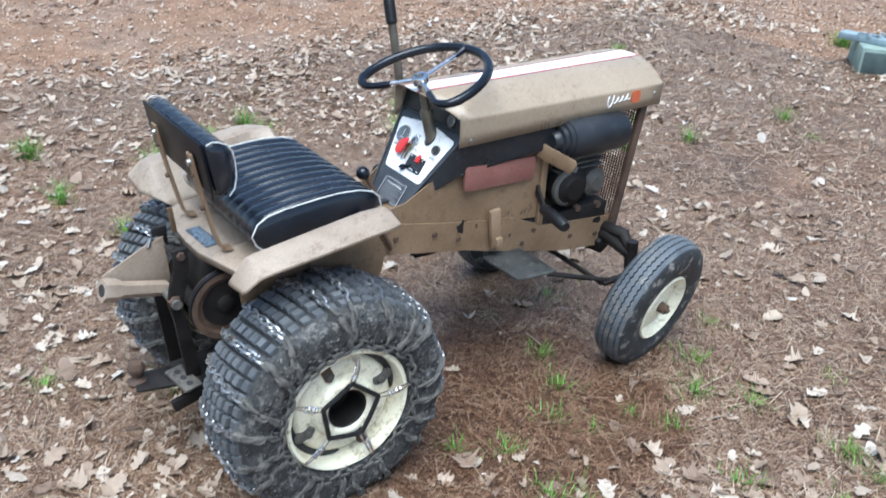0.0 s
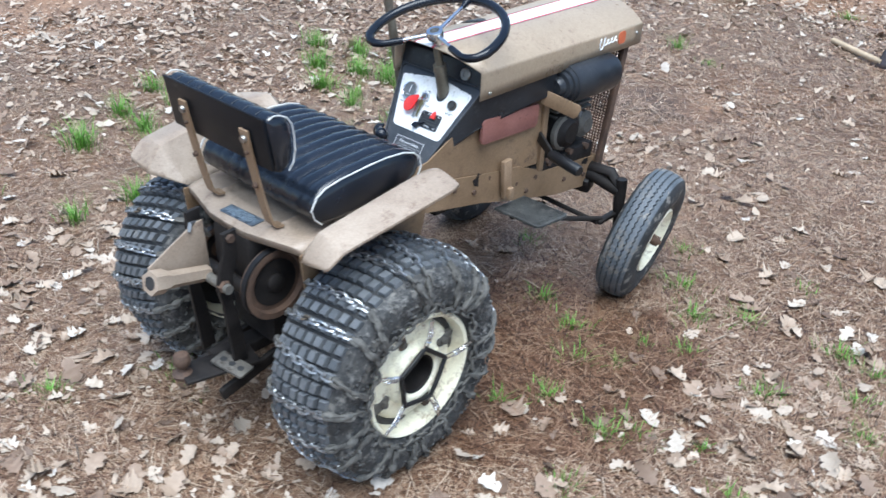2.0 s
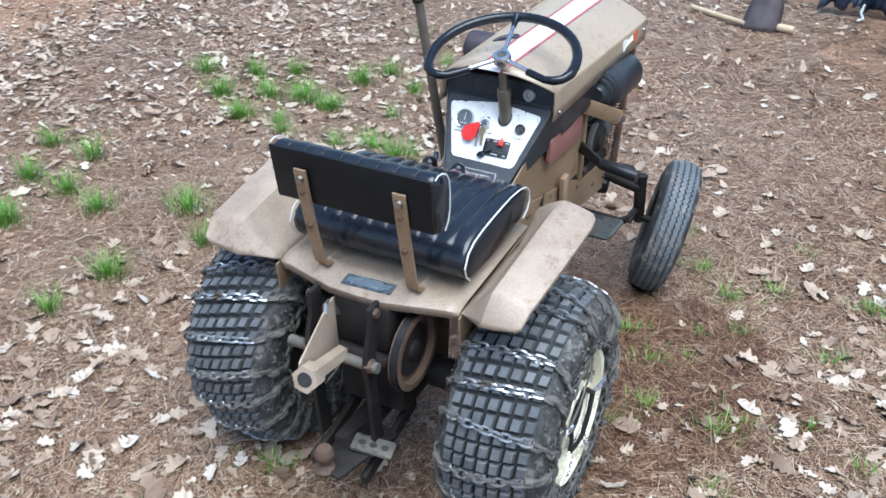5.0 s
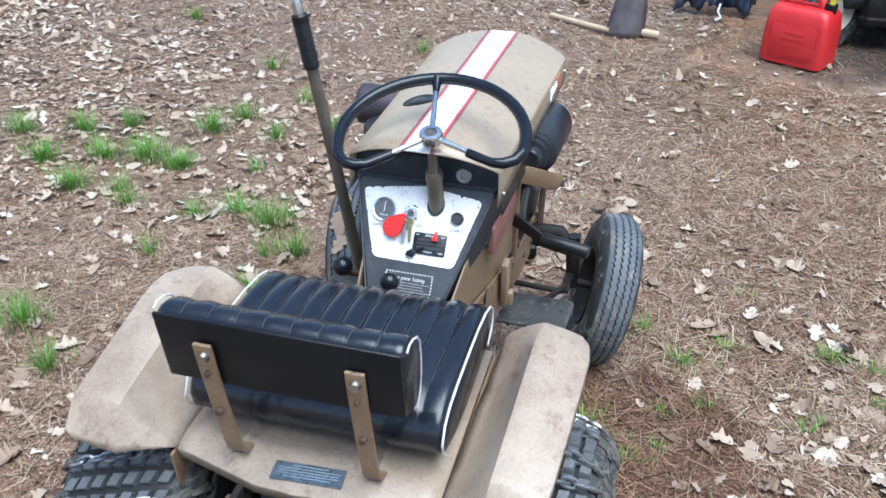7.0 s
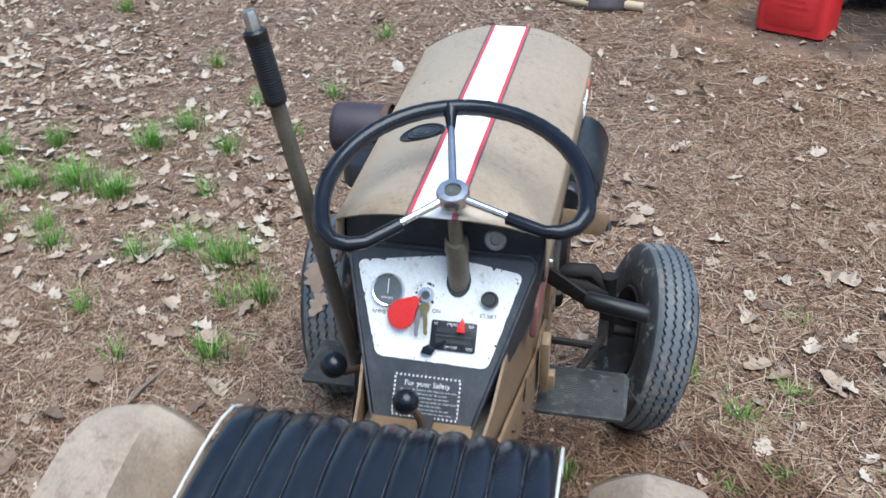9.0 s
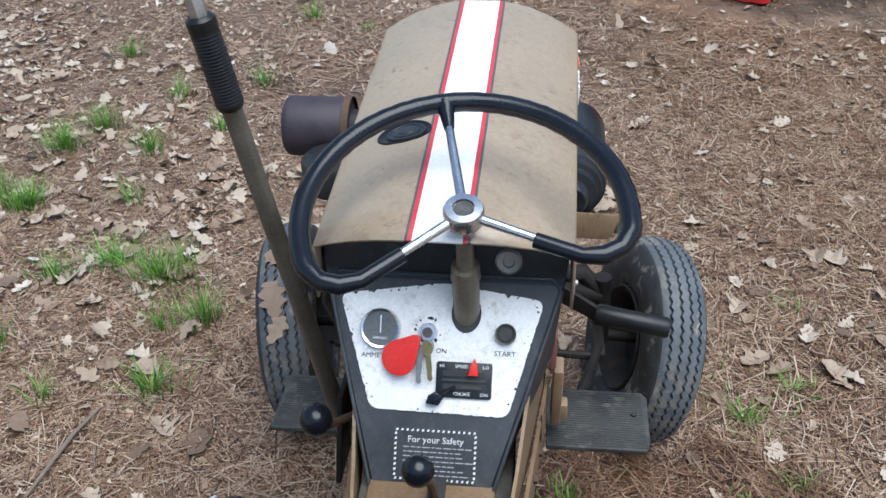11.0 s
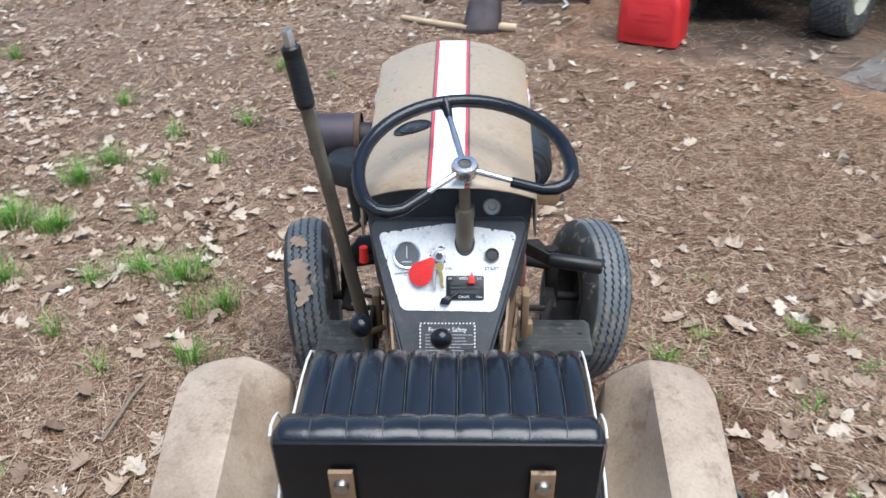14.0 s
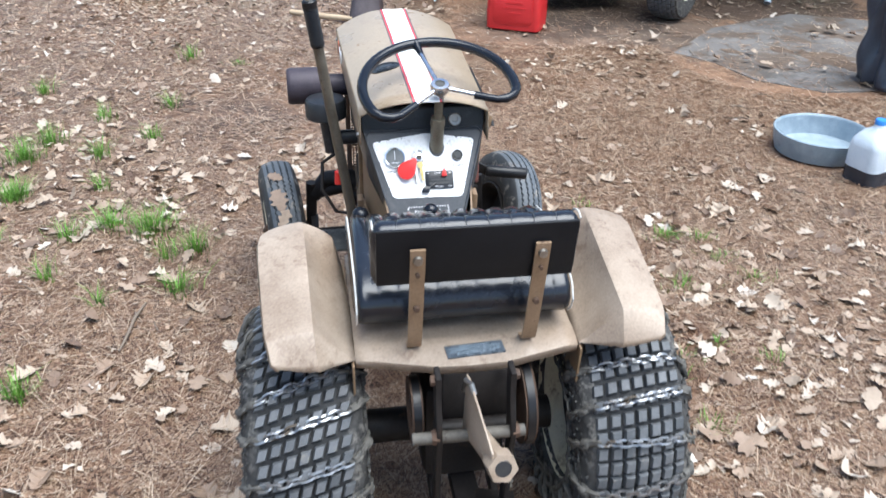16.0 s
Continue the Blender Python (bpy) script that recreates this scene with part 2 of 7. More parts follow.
def litter_material():
    """Soil under old pine needles: fine criss-crossing streaks, dark gaps and greyish bare patches."""
    m, n, l, p = nodes_of("needle_litter")
    a = noise_node(n, l, 40, 6, 0.7, (1, 5, 1), (0, 0, 0.5))
    b = noise_node(n, l, 40, 6, 0.7, (5, 1, 1), (0, 0, -0.3))
    c = noise_node(n, l, 85, 6, 0.75, (1, 6, 1), (0, 0, 1.6))
    patch = noise_node(n, l, 0.9, 4, 0.6)
    patch2 = noise_node(n, l, 4.5, 5, 0.65)
    s = blend(n, l, 0.5, blend(n, l, 0.5, a, b), c)
    red = ramp(n, l, s, [(0.36, (0.083, 0.046, 0.030)), (0.5, (0.267, 0.154, 0.095)), (0.64, (0.455, 0.311, 0.202))])
    grey = ramp(n, l, s, [(0.36, (0.083, 0.052, 0.037)), (0.5, (0.262, 0.174, 0.123)), (0.66, (0.455, 0.338, 0.245))])
    mask = ramp(n, l, patch, [(0.46, (0, 0, 0)), (0.62, (1, 1, 1))])
    col = blend(n, l, mask, red, grey)
    geo = n.new("ShaderNodeNewGeometry")
    # soil spots, coloured darker under the mower and beside the tractor
    for (px, py), size, soil in (((-0.55, 2.45), 0.42, (0.07, 0.06, 0.055)), ((-0.9, 2.72), 0.2, (0.05, 0.042, 0.038)), ((2.45, 3.15), 0.75, (0.10, 0.083, 0.068)), ((1.95, 3.6), 0.6, (0.115, 0.092, 0.074)), ((1.15, 3.9), 0.6, (0.11, 0.086, 0.068)), ((1.6, 4.3), 0.95, (0.085, 0.066, 0.053)), ((2.8, 4.2), 1.0, (0.07, 0.057, 0.047)), ((0.80, 0.72), 0.7, (0.105, 0.062, 0.042)), ((-0.5, 0.6), 0.55, (0.105, 0.062, 0.042))):
        d = n.new("ShaderNodeVectorMath")
        d.operation = 'DISTANCE'
        l.new(geo.outputs["Position"], d.inputs[0])
        d.inputs[1].default_value = (px, py, 0)
        wob = n.new("ShaderNodeMath")
        wob.operation = 'MULTIPLY_ADD'
        l.new(patch2, wob.inputs[0])
        wob.inputs[1].default_value = 0.7
        l.new(d.outputs["Value"], wob.inputs[2])
        bare = ramp(n, l, wob.outputs[0], [(size * 0.75 + 0.2, (0.75, 0.75, 0.75)), (size + 0.35, (0, 0, 0))])
        col = blend(n, l, bare, col, soil)
    col = blend(n, l, 0.6, col, ramp(n, l, patch2, [(0.34, (0.42, 0.37, 0.37)), (0.62, (1, 1, 1))]), 'MULTIPLY')
    l.new(col, p.inputs["Base Color"])
    p.inputs["Roughness"].default_value = 0.9
    p.inputs["Specular IOR Level"].default_value = 0.25
    bp = n.new("ShaderNodeBump")
    bp.inputs["Strength"].default_value = 0.7
    bp.inputs["Distance"].default_value = 0.012
    l.new(s, bp.inputs["Height"])
    l.new(bp.outputs[0], p.inputs["Normal"])
    return m


def near_tractor_mask(n, l, wobble):
    """1 on the darker ground round the tractor, 0 elsewhere, with a ragged edge."""
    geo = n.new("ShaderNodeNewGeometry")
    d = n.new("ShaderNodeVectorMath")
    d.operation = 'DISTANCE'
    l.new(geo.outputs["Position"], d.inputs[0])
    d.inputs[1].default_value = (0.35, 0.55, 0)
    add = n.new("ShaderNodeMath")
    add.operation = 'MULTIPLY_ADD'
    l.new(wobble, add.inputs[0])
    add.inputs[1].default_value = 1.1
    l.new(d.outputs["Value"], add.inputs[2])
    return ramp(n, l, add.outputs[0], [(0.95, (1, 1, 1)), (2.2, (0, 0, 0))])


def strewn_material(name, stops, rough=0.7, single=False, sheen=0.3, darker_near=False):
    """For strewn pieces: each island, or each object, has a colour of its own."""
    m, n, l, p = nodes_of(name)
    if single:
        src = n.new("ShaderNodeObjectInfo").outputs["Random"]
    else:
        src = n.new("ShaderNodeNewGeometry").outputs["Random Per Island"]
    col = ramp(n, l, src, stops)
    g = noise_node(n, l, 60, 5)
    col = blend(n, l, 0.5, col, ramp(n, l, g, [(0.3, (0.6, 0.57, 0.55)), (0.7, (1, 1, 1))]), 'MULTIPLY')
    # pieces lying near the tractor are coloured darker
    if darker_near:
        col = blend(n, l, near_tractor_mask(n, l, noise_node(n, l, 4.5, 5, 0.65)), col, blend(n, l, 1.0, col, (0.64, 0.55, 0.49), 'MULTIPLY'))
    l.new(col, p.inputs["Base Color"])
    p.inputs["Roughness"].default_value = rough
    p.inputs["Specular IOR Level"].default_value = sheen
    return m


LITTER = litter_material()
LEAFSTOPS = [(0.0, (0.13, 0.085, 0.060)), (0.15, (0.24, 0.165, 0.118)), (0.4, (0.34, 0.255, 0.187)), (0.7, (0.41, 0.328, 0.252)), (0.93, (0.46, 0.39, 0.318)), (1.0, (0.57, 0.52, 0.46))]
LEAF = strewn_material("dry_oak_leaf", LEAFSTOPS, 0.55, sheen=0.33)
LEAFONE = strewn_material("dry_oak_leaf_single", LEAFSTOPS, 0.55, sheen=0.33, single=True)
FLAKE = strewn_material("broken_leaf_flake", [(0.0, (0.20, 0.12, 0.078)), (0.4, (0.35, 0.235, 0.16)), (0.8, (0.46, 0.345, 0.25)), (1.0, (0.56, 0.47, 0.39))], 0.6)
NEEDLE = strewn_material("dry_pine_needle", [(0.0, (0.040, 0.021, 0.013)), (0.3, (0.178, 0.096, 0.057)), (0.65, (0.325, 0.207, 0.131)), (1.0, (0.52, 0.412, 0.305))], 0.45, sheen=0.45, darker_near=True)
GRASS = strewn_material("green_grass", [(0.0, (0.062, 0.145, 0.022)), (0.6, (0.13, 0.305, 0.042)), (1.0, (0.22, 0.41, 0.09))], 0.5)
TWIG = strewn_material("grey_twig", [(0.0, (0.12, 0.09, 0.07)), (1.0, (0.34, 0.28, 0.22))], 0.8)

# ---- building tools ----


def finish(name, bm, material, parent, label, sharp, at):
    me = bpy.data.meshes.new(name)
    bmesh.ops.recalc_face_normals(bm, faces=bm.faces[:])
    bm.to_mesh(me)
    bm.free()
    for m in (material if isinstance(material, (list, tuple)) else [material]):
        me.materials.append(m)
    me.shade_smooth()
    me.set_sharp_from_angle(angle=radians(sharp))
    ob = new(name, me)
    if parent:
        ob.parent = parent
    if at is not None:
        ob.matrix_local = at
    if label:
        ob["label"] = label
    return ob


def part(name, bm, material, parent, label="", sharp=38, at=None):
    return finish(name, bm, material, parent, label, sharp, at)


def thing(name, label, category, at=None, group=""):
    ob = new(name)
    ob.empty_display_size = 0.1
    if at is not None:
        ob.matrix_world = at
    return tagged(ob, label, category, group)


def box(bm, c, s, M=None, bevel=0.0):
    g = bmesh.ops.create_cube(bm, size=1.0)
    bmesh.ops.scale(bm, vec=s, verts=g["verts"])
    if bevel:
        ed = list({e for v in g["verts"] for e in v.link_edges})
        r = bmesh.ops.bevel(bm, geom=ed, offset=bevel, segments=2, affect='EDGES', profile=0.5)
        vs = list({v for f in r["faces"] for v in f.verts} | {v for v in g["verts"] if v.is_valid})
    else:
        vs = g["verts"]
    T = Matrix.Translation(c)
    bmesh.ops.transform(bm, matrix=(T @ M if M else T), verts=vs)
    return bm


def sweep(bm, pts, r, seg=10, closed=False):
    """A tube along points; r is one radius or one for each point."""
    P = [Vector(p) for p in pts]
    n = len(P)
    rings = []
    up = None
    for i, p in enumerate(P):
        a = P[(i - 1) % n] if (closed or i > 0) else P[i]
        b = P[(i + 1) % n] if (closed or i < n - 1) else P[i]
        d = (b - a).normalized()
        if up is None:
            up = d.orthogonal().normalized()
        up = (up - d * up.dot(d)).normalized()
        side = d.cross(up)
        rr = r[i] if isinstance(r, (list, tuple)) else r
        rings.append([bm.verts.new(p + rr * (math.cos(t) * up + math.sin(t) * side)) for t in [2 * math.pi * k / seg for k in range(seg)]])
    for i in range(n if closed else n - 1):
        A, B = rings[i], rings[(i + 1) % n]
        for k in range(seg):
            bm.faces.new((A[k], A[(k + 1) % seg], B[(k + 1) % seg], B[k]))
    if not closed:
        bm.faces.new(rings[0][::-1])
        bm.faces.new(rings[-1])
    return bm


def cyl(bm, a, b, r, r2=None, seg=20):
    return sweep(bm, [a, b], [r, r if r2 is None else r2], seg)


def lathe(bm, prof, seg=48, M=None, closed=False):
    """Turns (radius, height) pairs about local z."""
    M = M or Matrix()
    rings = []
    for r, h in prof:
        if r < 1e-6:
            rings.append([bm.verts.new(M @ Vector((0, 0, h)))])
        else:
            rings.append([bm.verts.new(M @ Vector((r * math.cos(t), r * math.sin(t), h))) for t in [2 * math.pi * k / seg for k in range(seg)]])
    m = len(rings)
    for i in range(m if closed else m - 1):
        A, B = rings[i], rings[(i + 1) % m]
        for k in range(seg):
            q = [A[k % len(A)], A[(k + 1) % len(A)], B[(k + 1) % len(B)], B[k % len(B)]]
            q = [v for j, v in enumerate(q) if v not in q[:j]]
            if len(q) > 2:
                bm.faces.new(q)
    return bm


def prism(bm, poly, thick, M=None, bevel=0.0):
    """A flat plate: an outline in local xy, thick along local z."""
    M = M or Matrix()
    vs = [bm.verts.new(Vector((x, y, -thick / 2))) for x, y in poly]
    ws = [bm.verts.new(Vector((x, y, thick / 2))) for x, y in poly]
    n = len(poly)
    fs = [bm.faces.new(vs[::-1]), bm.faces.new(ws)]
    for i in range(n):
        fs.append(bm.faces.new((vs[i], vs[(i + 1) % n], ws[(i + 1) % n], ws[i])))
    allv = vs + ws
    if bevel:
        ed = list({e for f in fs[:2] for e in f.edges})
        r = bmesh.ops.bevel(bm, geom=ed, offset=bevel, segments=2, affect='EDGES', profile=0.5)
        allv = list({v for f in r["faces"] for v in f.verts} | {v for v in allv if v.is_valid})
    bmesh.ops.transform(bm, matrix=M, verts=allv)
    return bm


def grid(bm, rows, mat_of=None):
    """A sheet through rows of points."""
    V = [[bm.verts.new(p) for p in row] for row in rows]
    for i in range(len(V) - 1):
        for j in range(len(V[0]) - 1):
            f = bm.faces.new((V[i][j], V[i][j + 1], V[i + 1][j + 1], V[i + 1][j]))
            if mat_of:
                f.material_index = mat_of(i, j)
    return V


def thicken(ob, t, bevel=0.0, offset=-1.0):
    md = ob.modifiers.new("thick", 'SOLIDIFY')
    md.thickness, md.offset = t, offset
    if bevel:
        bv = ob.modifiers.new("edge", 'BEVEL')
        bv.width, bv.segments, bv.limit_method = bevel, 2, 'ANGLE'
    return ob


def rounded(w, h, r, n=5):
    """Outline of a rectangle with round corners."""
    out = []
    for cx, cy, a0 in ((w / 2 - r, h / 2 - r, 0), (-w / 2 + r, h / 2 - r, 90), (-w / 2 + r, -h / 2 + r, 180), (w / 2 - r, -h / 2 + r, 270)):
        for k in range(n + 1):
            t = radians(a0 + 90 * k / n)
            out.append((cx + r * math.cos(t), cy + r * math.sin(t)))
    return out


def writing(text, size, M, material, parent, name="lettering"):
    cu = bpy.data.curves.new("letters", 'FONT')
    cu.body, cu.size, cu.align_x, cu.align_y, cu.extrude = text, size, 'CENTER', 'CENTER', 0.0002
    cu.resolution_u = 2
    tmp = new("letters", cu)
    bpy.context.view_layer.update()
    me = bpy.data.meshes.new_from_object(tmp.evaluated_get(bpy.context.evaluated_depsgraph_get()))
    bpy.data.objects.remove(tmp)
    me.materials.clear()
    me.materials.append(material)
    ob = new(name, me)
    ob.parent = parent
    ob.matrix_local = M
    return ob


def ground_z(x, y):
    return 0.012 * noise.noise((x * 1.3, y * 1.3, 3.1)) + 0.006 * noise.noise((x * 5, y * 5, 7.7)) - 0.004

# ---- the garden tractor ----
tractor = thing("garden_tractor", "old tan garden tractor with a black vinyl seat, rusty and dusty", "tractor")


def hood_point(u, v):
    """The hood's top: u runs across from -1 to 1, v from the rear edge (0) to the front (1)."""
    half = 0.146 + 0.019 * v
    crown = 0.803 + 0.008 * v
    x = half * u
    drop = 0.046 * abs(u) ** 2.3
    yr = 0.408 + 0.05 * abs(u) ** 2
    yf = 1.165 - 0.03 * abs(u) ** 2
    return Vector((x, yr + (yf - yr) * v, crown - drop))


def build_hood():
    bm = bmesh.new()
    us = [-1.0, -0.985, -0.95, -0.85, -0.7, -0.5, -0.35, -0.238, -0.218, -0.182, 0.182, 0.218, 0.238, 0.35, 0.5, 0.7, 0.85, 0.95, 0.985, 1.0]
    rows = []
    for k in range(13):
        v = k / 12
        row = [hood_point(u, v) for u in us]
        low = 0.686 + 0.022 * v
        l, r = row[0].copy(), row[-1].copy()
        side_l = [Vector((l.x - 0.001, l.y, low)), Vector((l.x - 0.002, l.y, low + 0.03)), Vector((l.x - 0.001, l.y, l.z - 0.006))]
        side_r = [Vector((r.x + 0.001, r.y, r.z - 0.006)), Vector((r.x + 0.002, r.y, low + 0.03)), Vector((r.x + 0.001, r.y, low))]
        rows.append(side_l + row + side_r)

    def mat_of(i, j):
        k = j - 3
        if k == 9:
            return 1
        if k in (8, 10):
            return 2
        if k in (7, 11):
            return 3
        return 0
    V = grid(bm, rows, mat_of)
    # front lip turned down
    lip = [bm.verts.new(v.co + Vector((0, 0.004, -0.022))) for v in V[-1][3:-3]]
    top = V[-1][3:-3]
    for j in range(len(top) - 1):
        bm.faces.new((top[j], top[j + 1], lip[j + 1], lip[j]))
    ob = part("hood", bm, [HOODTAN, WHITE, RED, DARKSTRIPE], tractor, "dusty tan hood with a white stripe edged in red", sharp=50)
    thicken(ob, 0.003)
    return ob


hood = build_hood()


def on_hood(x, y, lift):
    """The point of the hood's top over x and y, raised by lift."""
    half = 0.146 + 0.019 * (y - 0.408) / 0.757
    return Vector((x, y, 0.803 + 0.008 * (y - 0.408) / 0.757 - 0.046 * abs(x / half) ** 2.3 + lift))


def hood_disc(cx, cy, rx, ry, profile):
    """An oval that follows the hood: rings of (share of the radius, lift)."""
    bm = bmesh.new()
    rings = [[bm.verts.new(on_hood(cx + f * rx * math.cos(2 * math.pi * k / 36), cy + f * ry * math.sin(2 * math.pi * k / 36), z)) for k in range(36)] for f, z in profile]
    for A, B in zip(rings, rings[1:]):
        for k in range(36):
            bm.faces.new((A[k], A[(k + 1) % 36], B[(k + 1) % 36], B[k]))
    bm.faces.new(rings[-1])
    return bm


# fuel cap showing in the oval filler hole
bm = hood_disc(-0.069, 0.668, 0.036, 0.030, [(1.0, -0.002), (0.98, 0.0012), (0.94, 0.0012), (0.9, 0.0006), (0.5, 0.0006), (0.1, 0.0006)])
part("filler_hole", bm, BOARD, hood, "dark oval hole for the fuel filler")
bm = hood_disc(-0.066, 0.665, 0.026, 0.021, [(1.0, 0.0008), (0.98, 0.0022), (0.86, 0.0022), (0.83, 0.0012), (0.7, 0.0012), (0.67, 0.0026), (0.45, 0.0026), (0.42, 0.0034), (0.05, 0.0036)])
part("fuel_cap", bm, BLACKPAINT, hood, "black ribbed fuel cap")
# script badge and number patch on both hood sides, drawn as plain shapes
for s in (1, -1):
    bm = bmesh.new()
    pts = []
    for k in range(40):
        t = k / 39
        high = 0.016 if t < 0.28 else 0.007
        pts.append((s * (0.1625 + 0.0016 * t), 0.930 + 0.082 * t + 0.006 * math.cos(t * 30), 0.738 + high * math.sin(t * 30 + 0.6) + 0.006 * t))
    sweep(bm, pts, 0.0017, 5)
    part("badge", bm, TEXTWHITE, hood, "white script badge")
    bm = bmesh.new()
    prism(bm, rounded(0.034, 0.034, 0.010), 0.002, pose(s * 0.1645, 1.036, 0.741, 90, 0, 90))
    part("badge", bm, ORANGE, hood, "faded orange number patch")
    for y, z in ((0.49, 0.70), (1.108, 0.742)):
        bm = bmesh.new()
        cyl(bm, (s * 0.145 if y < 0.6 else s * 0.162, y, z), (s * 0.153 if y < 0.6 else s * 0.17, y, z), 0.006, 0.004, 10)
        part("hood_bolt", bm, STEEL, hood)

# dashboard: a tapered black box whose rear face carries the panel
PD = Vector((0, 0.579, 0.815))          # up along the panel
PN = Vector((0, -0.815, 0.579))         # out of the panel
P0 = Vector((0, 0.446, 0.657))


def on_panel(x, z, out=0.0):
    t = (z - P0.z) / PD.z
    return Vector((x, 0, 0)) + P0 + PD * t + PN * out


def panel_matrix(x, z, out=0.0):
    o = on_panel(x, z, out)
    return Matrix(((1, 0, 0, o.x), (0, PD.y, PN.y, o.y), (0, PD.z, PN.z, o.z), (0, 0, 0, 1)))


bm = bmesh.new()
sec = []
for half, z in ((0.070, 0.505), (0.141, 0.708)):
    sec.append((half, on_panel(half, z)))
hb, pb = sec[0]
ht, pt = sec[1]
ring = []
for s in (-1, 1):
    ring.append([bm.verts.new((s * hb - 0.005, pb.y, pb.z)), bm.verts.new((s * ht, pt.y, pt.z)), bm.verts.new((s * 0.1445, 0.492, 0.76)), bm.verts.new((s * 0.152, 0.765, 0.76)), bm.verts.new((s * 0.152, 0.765, 0.636)), bm.verts.new((s * 0.131, 0.47, 0.606))])
L, R = ring
for i in range(6):
    bm.faces.new((L[i], L[(i + 1) % 6], R[(i + 1) % 6], R[i]))
bm.faces.new(L)
bm.faces.new(R[::-1])
bmesh.ops.bevel(bm, geom=bm.edges[:], offset=0.006, segments=3, affect='EDGES', profile=0.5)
dash = part("dashboard", bm, BLACKPAINT, tractor, "black tapered dashboard box", sharp=60)
# thin plate that colours the rear face paler than the box's sides
bm = bmesh.new()
prism(bm, [(x, (z - P0.z) / PD.z) for x, z in ((-0.0725, 0.511), (0.0625, 0.511), (0.1355, 0.703), (-0.1355, 0.703))], 0.0006, panel_matrix(0, P0.z, 0.0002))
part("dash_face", bm, DASHFACE, dash, "blue-black dash face, paler than the sides")
# raised rim round the panel
bm = bmesh.new()
edge = [on_panel(-0.0765, 0.51, 0.0025), on_panel(-0.134, 0.698, 0.003), on_panel(-0.124, 0.7085, 0.003), on_panel(0.124, 0.7085, 0.003), on_panel(0.134, 0.698, 0.003), on_panel(0.0665, 0.51, 0.0025)]
sweep(bm, edge, 0.0022, 8)
part("rim", bm, DASHFACE, dash)
# white instrument panel with round corners and chipped edges
bm = bmesh.new()
corner = [(-0.080, 0.580), (0.079, 0.578), (0.116, 0.688), (0.0, 0.701), (-0.121, 0.687)]
outl = []
for k, (x, z) in enumerate(corner):
    q = Vector((x, (z - P0.z) / PD.z))
    a = Vector((corner[k - 1][0], (corner[k - 1][1] - P0.z) / PD.z))
    b = Vector((corner[(k + 1) % 5][0], (corner[(k + 1) % 5][1] - P0.z) / PD.z))
    r = 0.012
    p1, p2 = q + (a - q).normalized() * r, q + (b - q).normalized() * r
    for i in range(5):
        t = i / 4
        outl.append((1 - t) ** 2 * p1 + 2 * t * (1 - t) * q + t * t * p2)
    for i in range(1, 60):
        t = i / 60
        w = p2 + (b + (q - b).normalized() * r - p2) * t
        n2 = Vector((-(b - q).y, (b - q).x)).normalized()
        outl.append(w + n2 * (max(0.0, noise.noise((w.x * 150, w.y * 150, 2.0)) - 0.15) * (0.008 if k in (2, 4) or w.x < -0.08 else 0.0025) + max(0.0, noise.noise((w.x * 620, w.y * 620, 4.0)) - 0.1) * 0.0022))
prism(bm, [(p.x, p.y) for p in outl], 0.002, panel_matrix(0, P0.z, 0.001))
panel = part("instrument_panel", bm, PANELWHITE, dash, "chipped white metal instrument panel")
# flaked paint along the edges and round the lock
rc = random.Random(12)
bm = bmesh.new()
spots = []
for k in range(46):
    e = outl[rc.randrange(len(outl))]
    spots.append((e.x * rc.uniform(0.93, 1.0), e.y + rc.uniform(-0.003, 0.003), rc.uniform(0.0006, 0.0018)))
for k in range(14):
    a = rc.uniform(0, 6.28)
    spots.append((-0.016 + 0.015 * math.cos(a), (0.656 - P0.z) / PD.z + 0.014 * math.sin(a), rc.uniform(0.001, 0.0024)))
for k in range(12):
    spots.append((rc.uniform(-0.07, 0.07), rc.uniform(-0.085, 0.04), rc.uniform(0.0004, 0.0009)))
for x, y, r in spots:
    prism(bm, [(x + r * rc.uniform(0.5, 1.3) * math.cos(t), y + r * rc.uniform(0.5, 1.3) * math.sin(t)) for t in [2 * math.pi * j / 7 for j in range(7)]], 0.0004, panel_matrix(0, P0.z, 0.0024))
tagged(part("paint_wear", bm, TEXTBLACK, panel, "black chips in the white paint"), kind="stuff")


def dial(name, x, z, r, label, ring_mat, face_mat):
    bm = bmesh.new()
    lathe(bm, [(r, 0.0), (r, 0.006), (r * 0.96, 0.008), (r * 0.86, 0.007), (r * 0.84, 0.004)], 32, panel_matrix(x, z, 0.002))
    ob = part(name, bm, ring_mat, panel, label)
    bm = bmesh.new()
    lathe(bm, [(r * 0.85, 0.0045), (0, 0.0045)], 32, panel_matrix(x, z, 0.002))
    part("face", bm, face_mat, panel)
    return ob


dial("ammeter", -0.071, 0.656, 0.0235, "round ammeter with a chrome ring", CHROME, GLASSGREY)
bm = bmesh.new()
box(bm, (0, 0, 0), (0.0012, 0.020, 0.0006), panel_matrix(-0.071, 0.660, 0.0072))
part("needle", bm, TEXTWHITE, panel)
dial("start_button", 0.073, 0.656, 0.012, "round grey start button", DUSTYIRON, FOOT)
bm = bmesh.new()
lathe(bm, [(0.0085, 0.004), (0.008, 0.008), (0.0, 0.0085)], 20, panel_matrix(0.073, 0.656, 0.001))
part("button_cap", bm, FOOT, panel)
bm = bmesh.new()
lathe(bm, [(0.0155, 0), (0.0155, 0.004), (0.013, 0.006), (0.007, 0.0055), (0.006, 0.003), (0, 0.003)], 28, Matrix.Translation((0.073, 0.487, 0.729)) @ pose(0, 0, 0, 76, 0, 0))
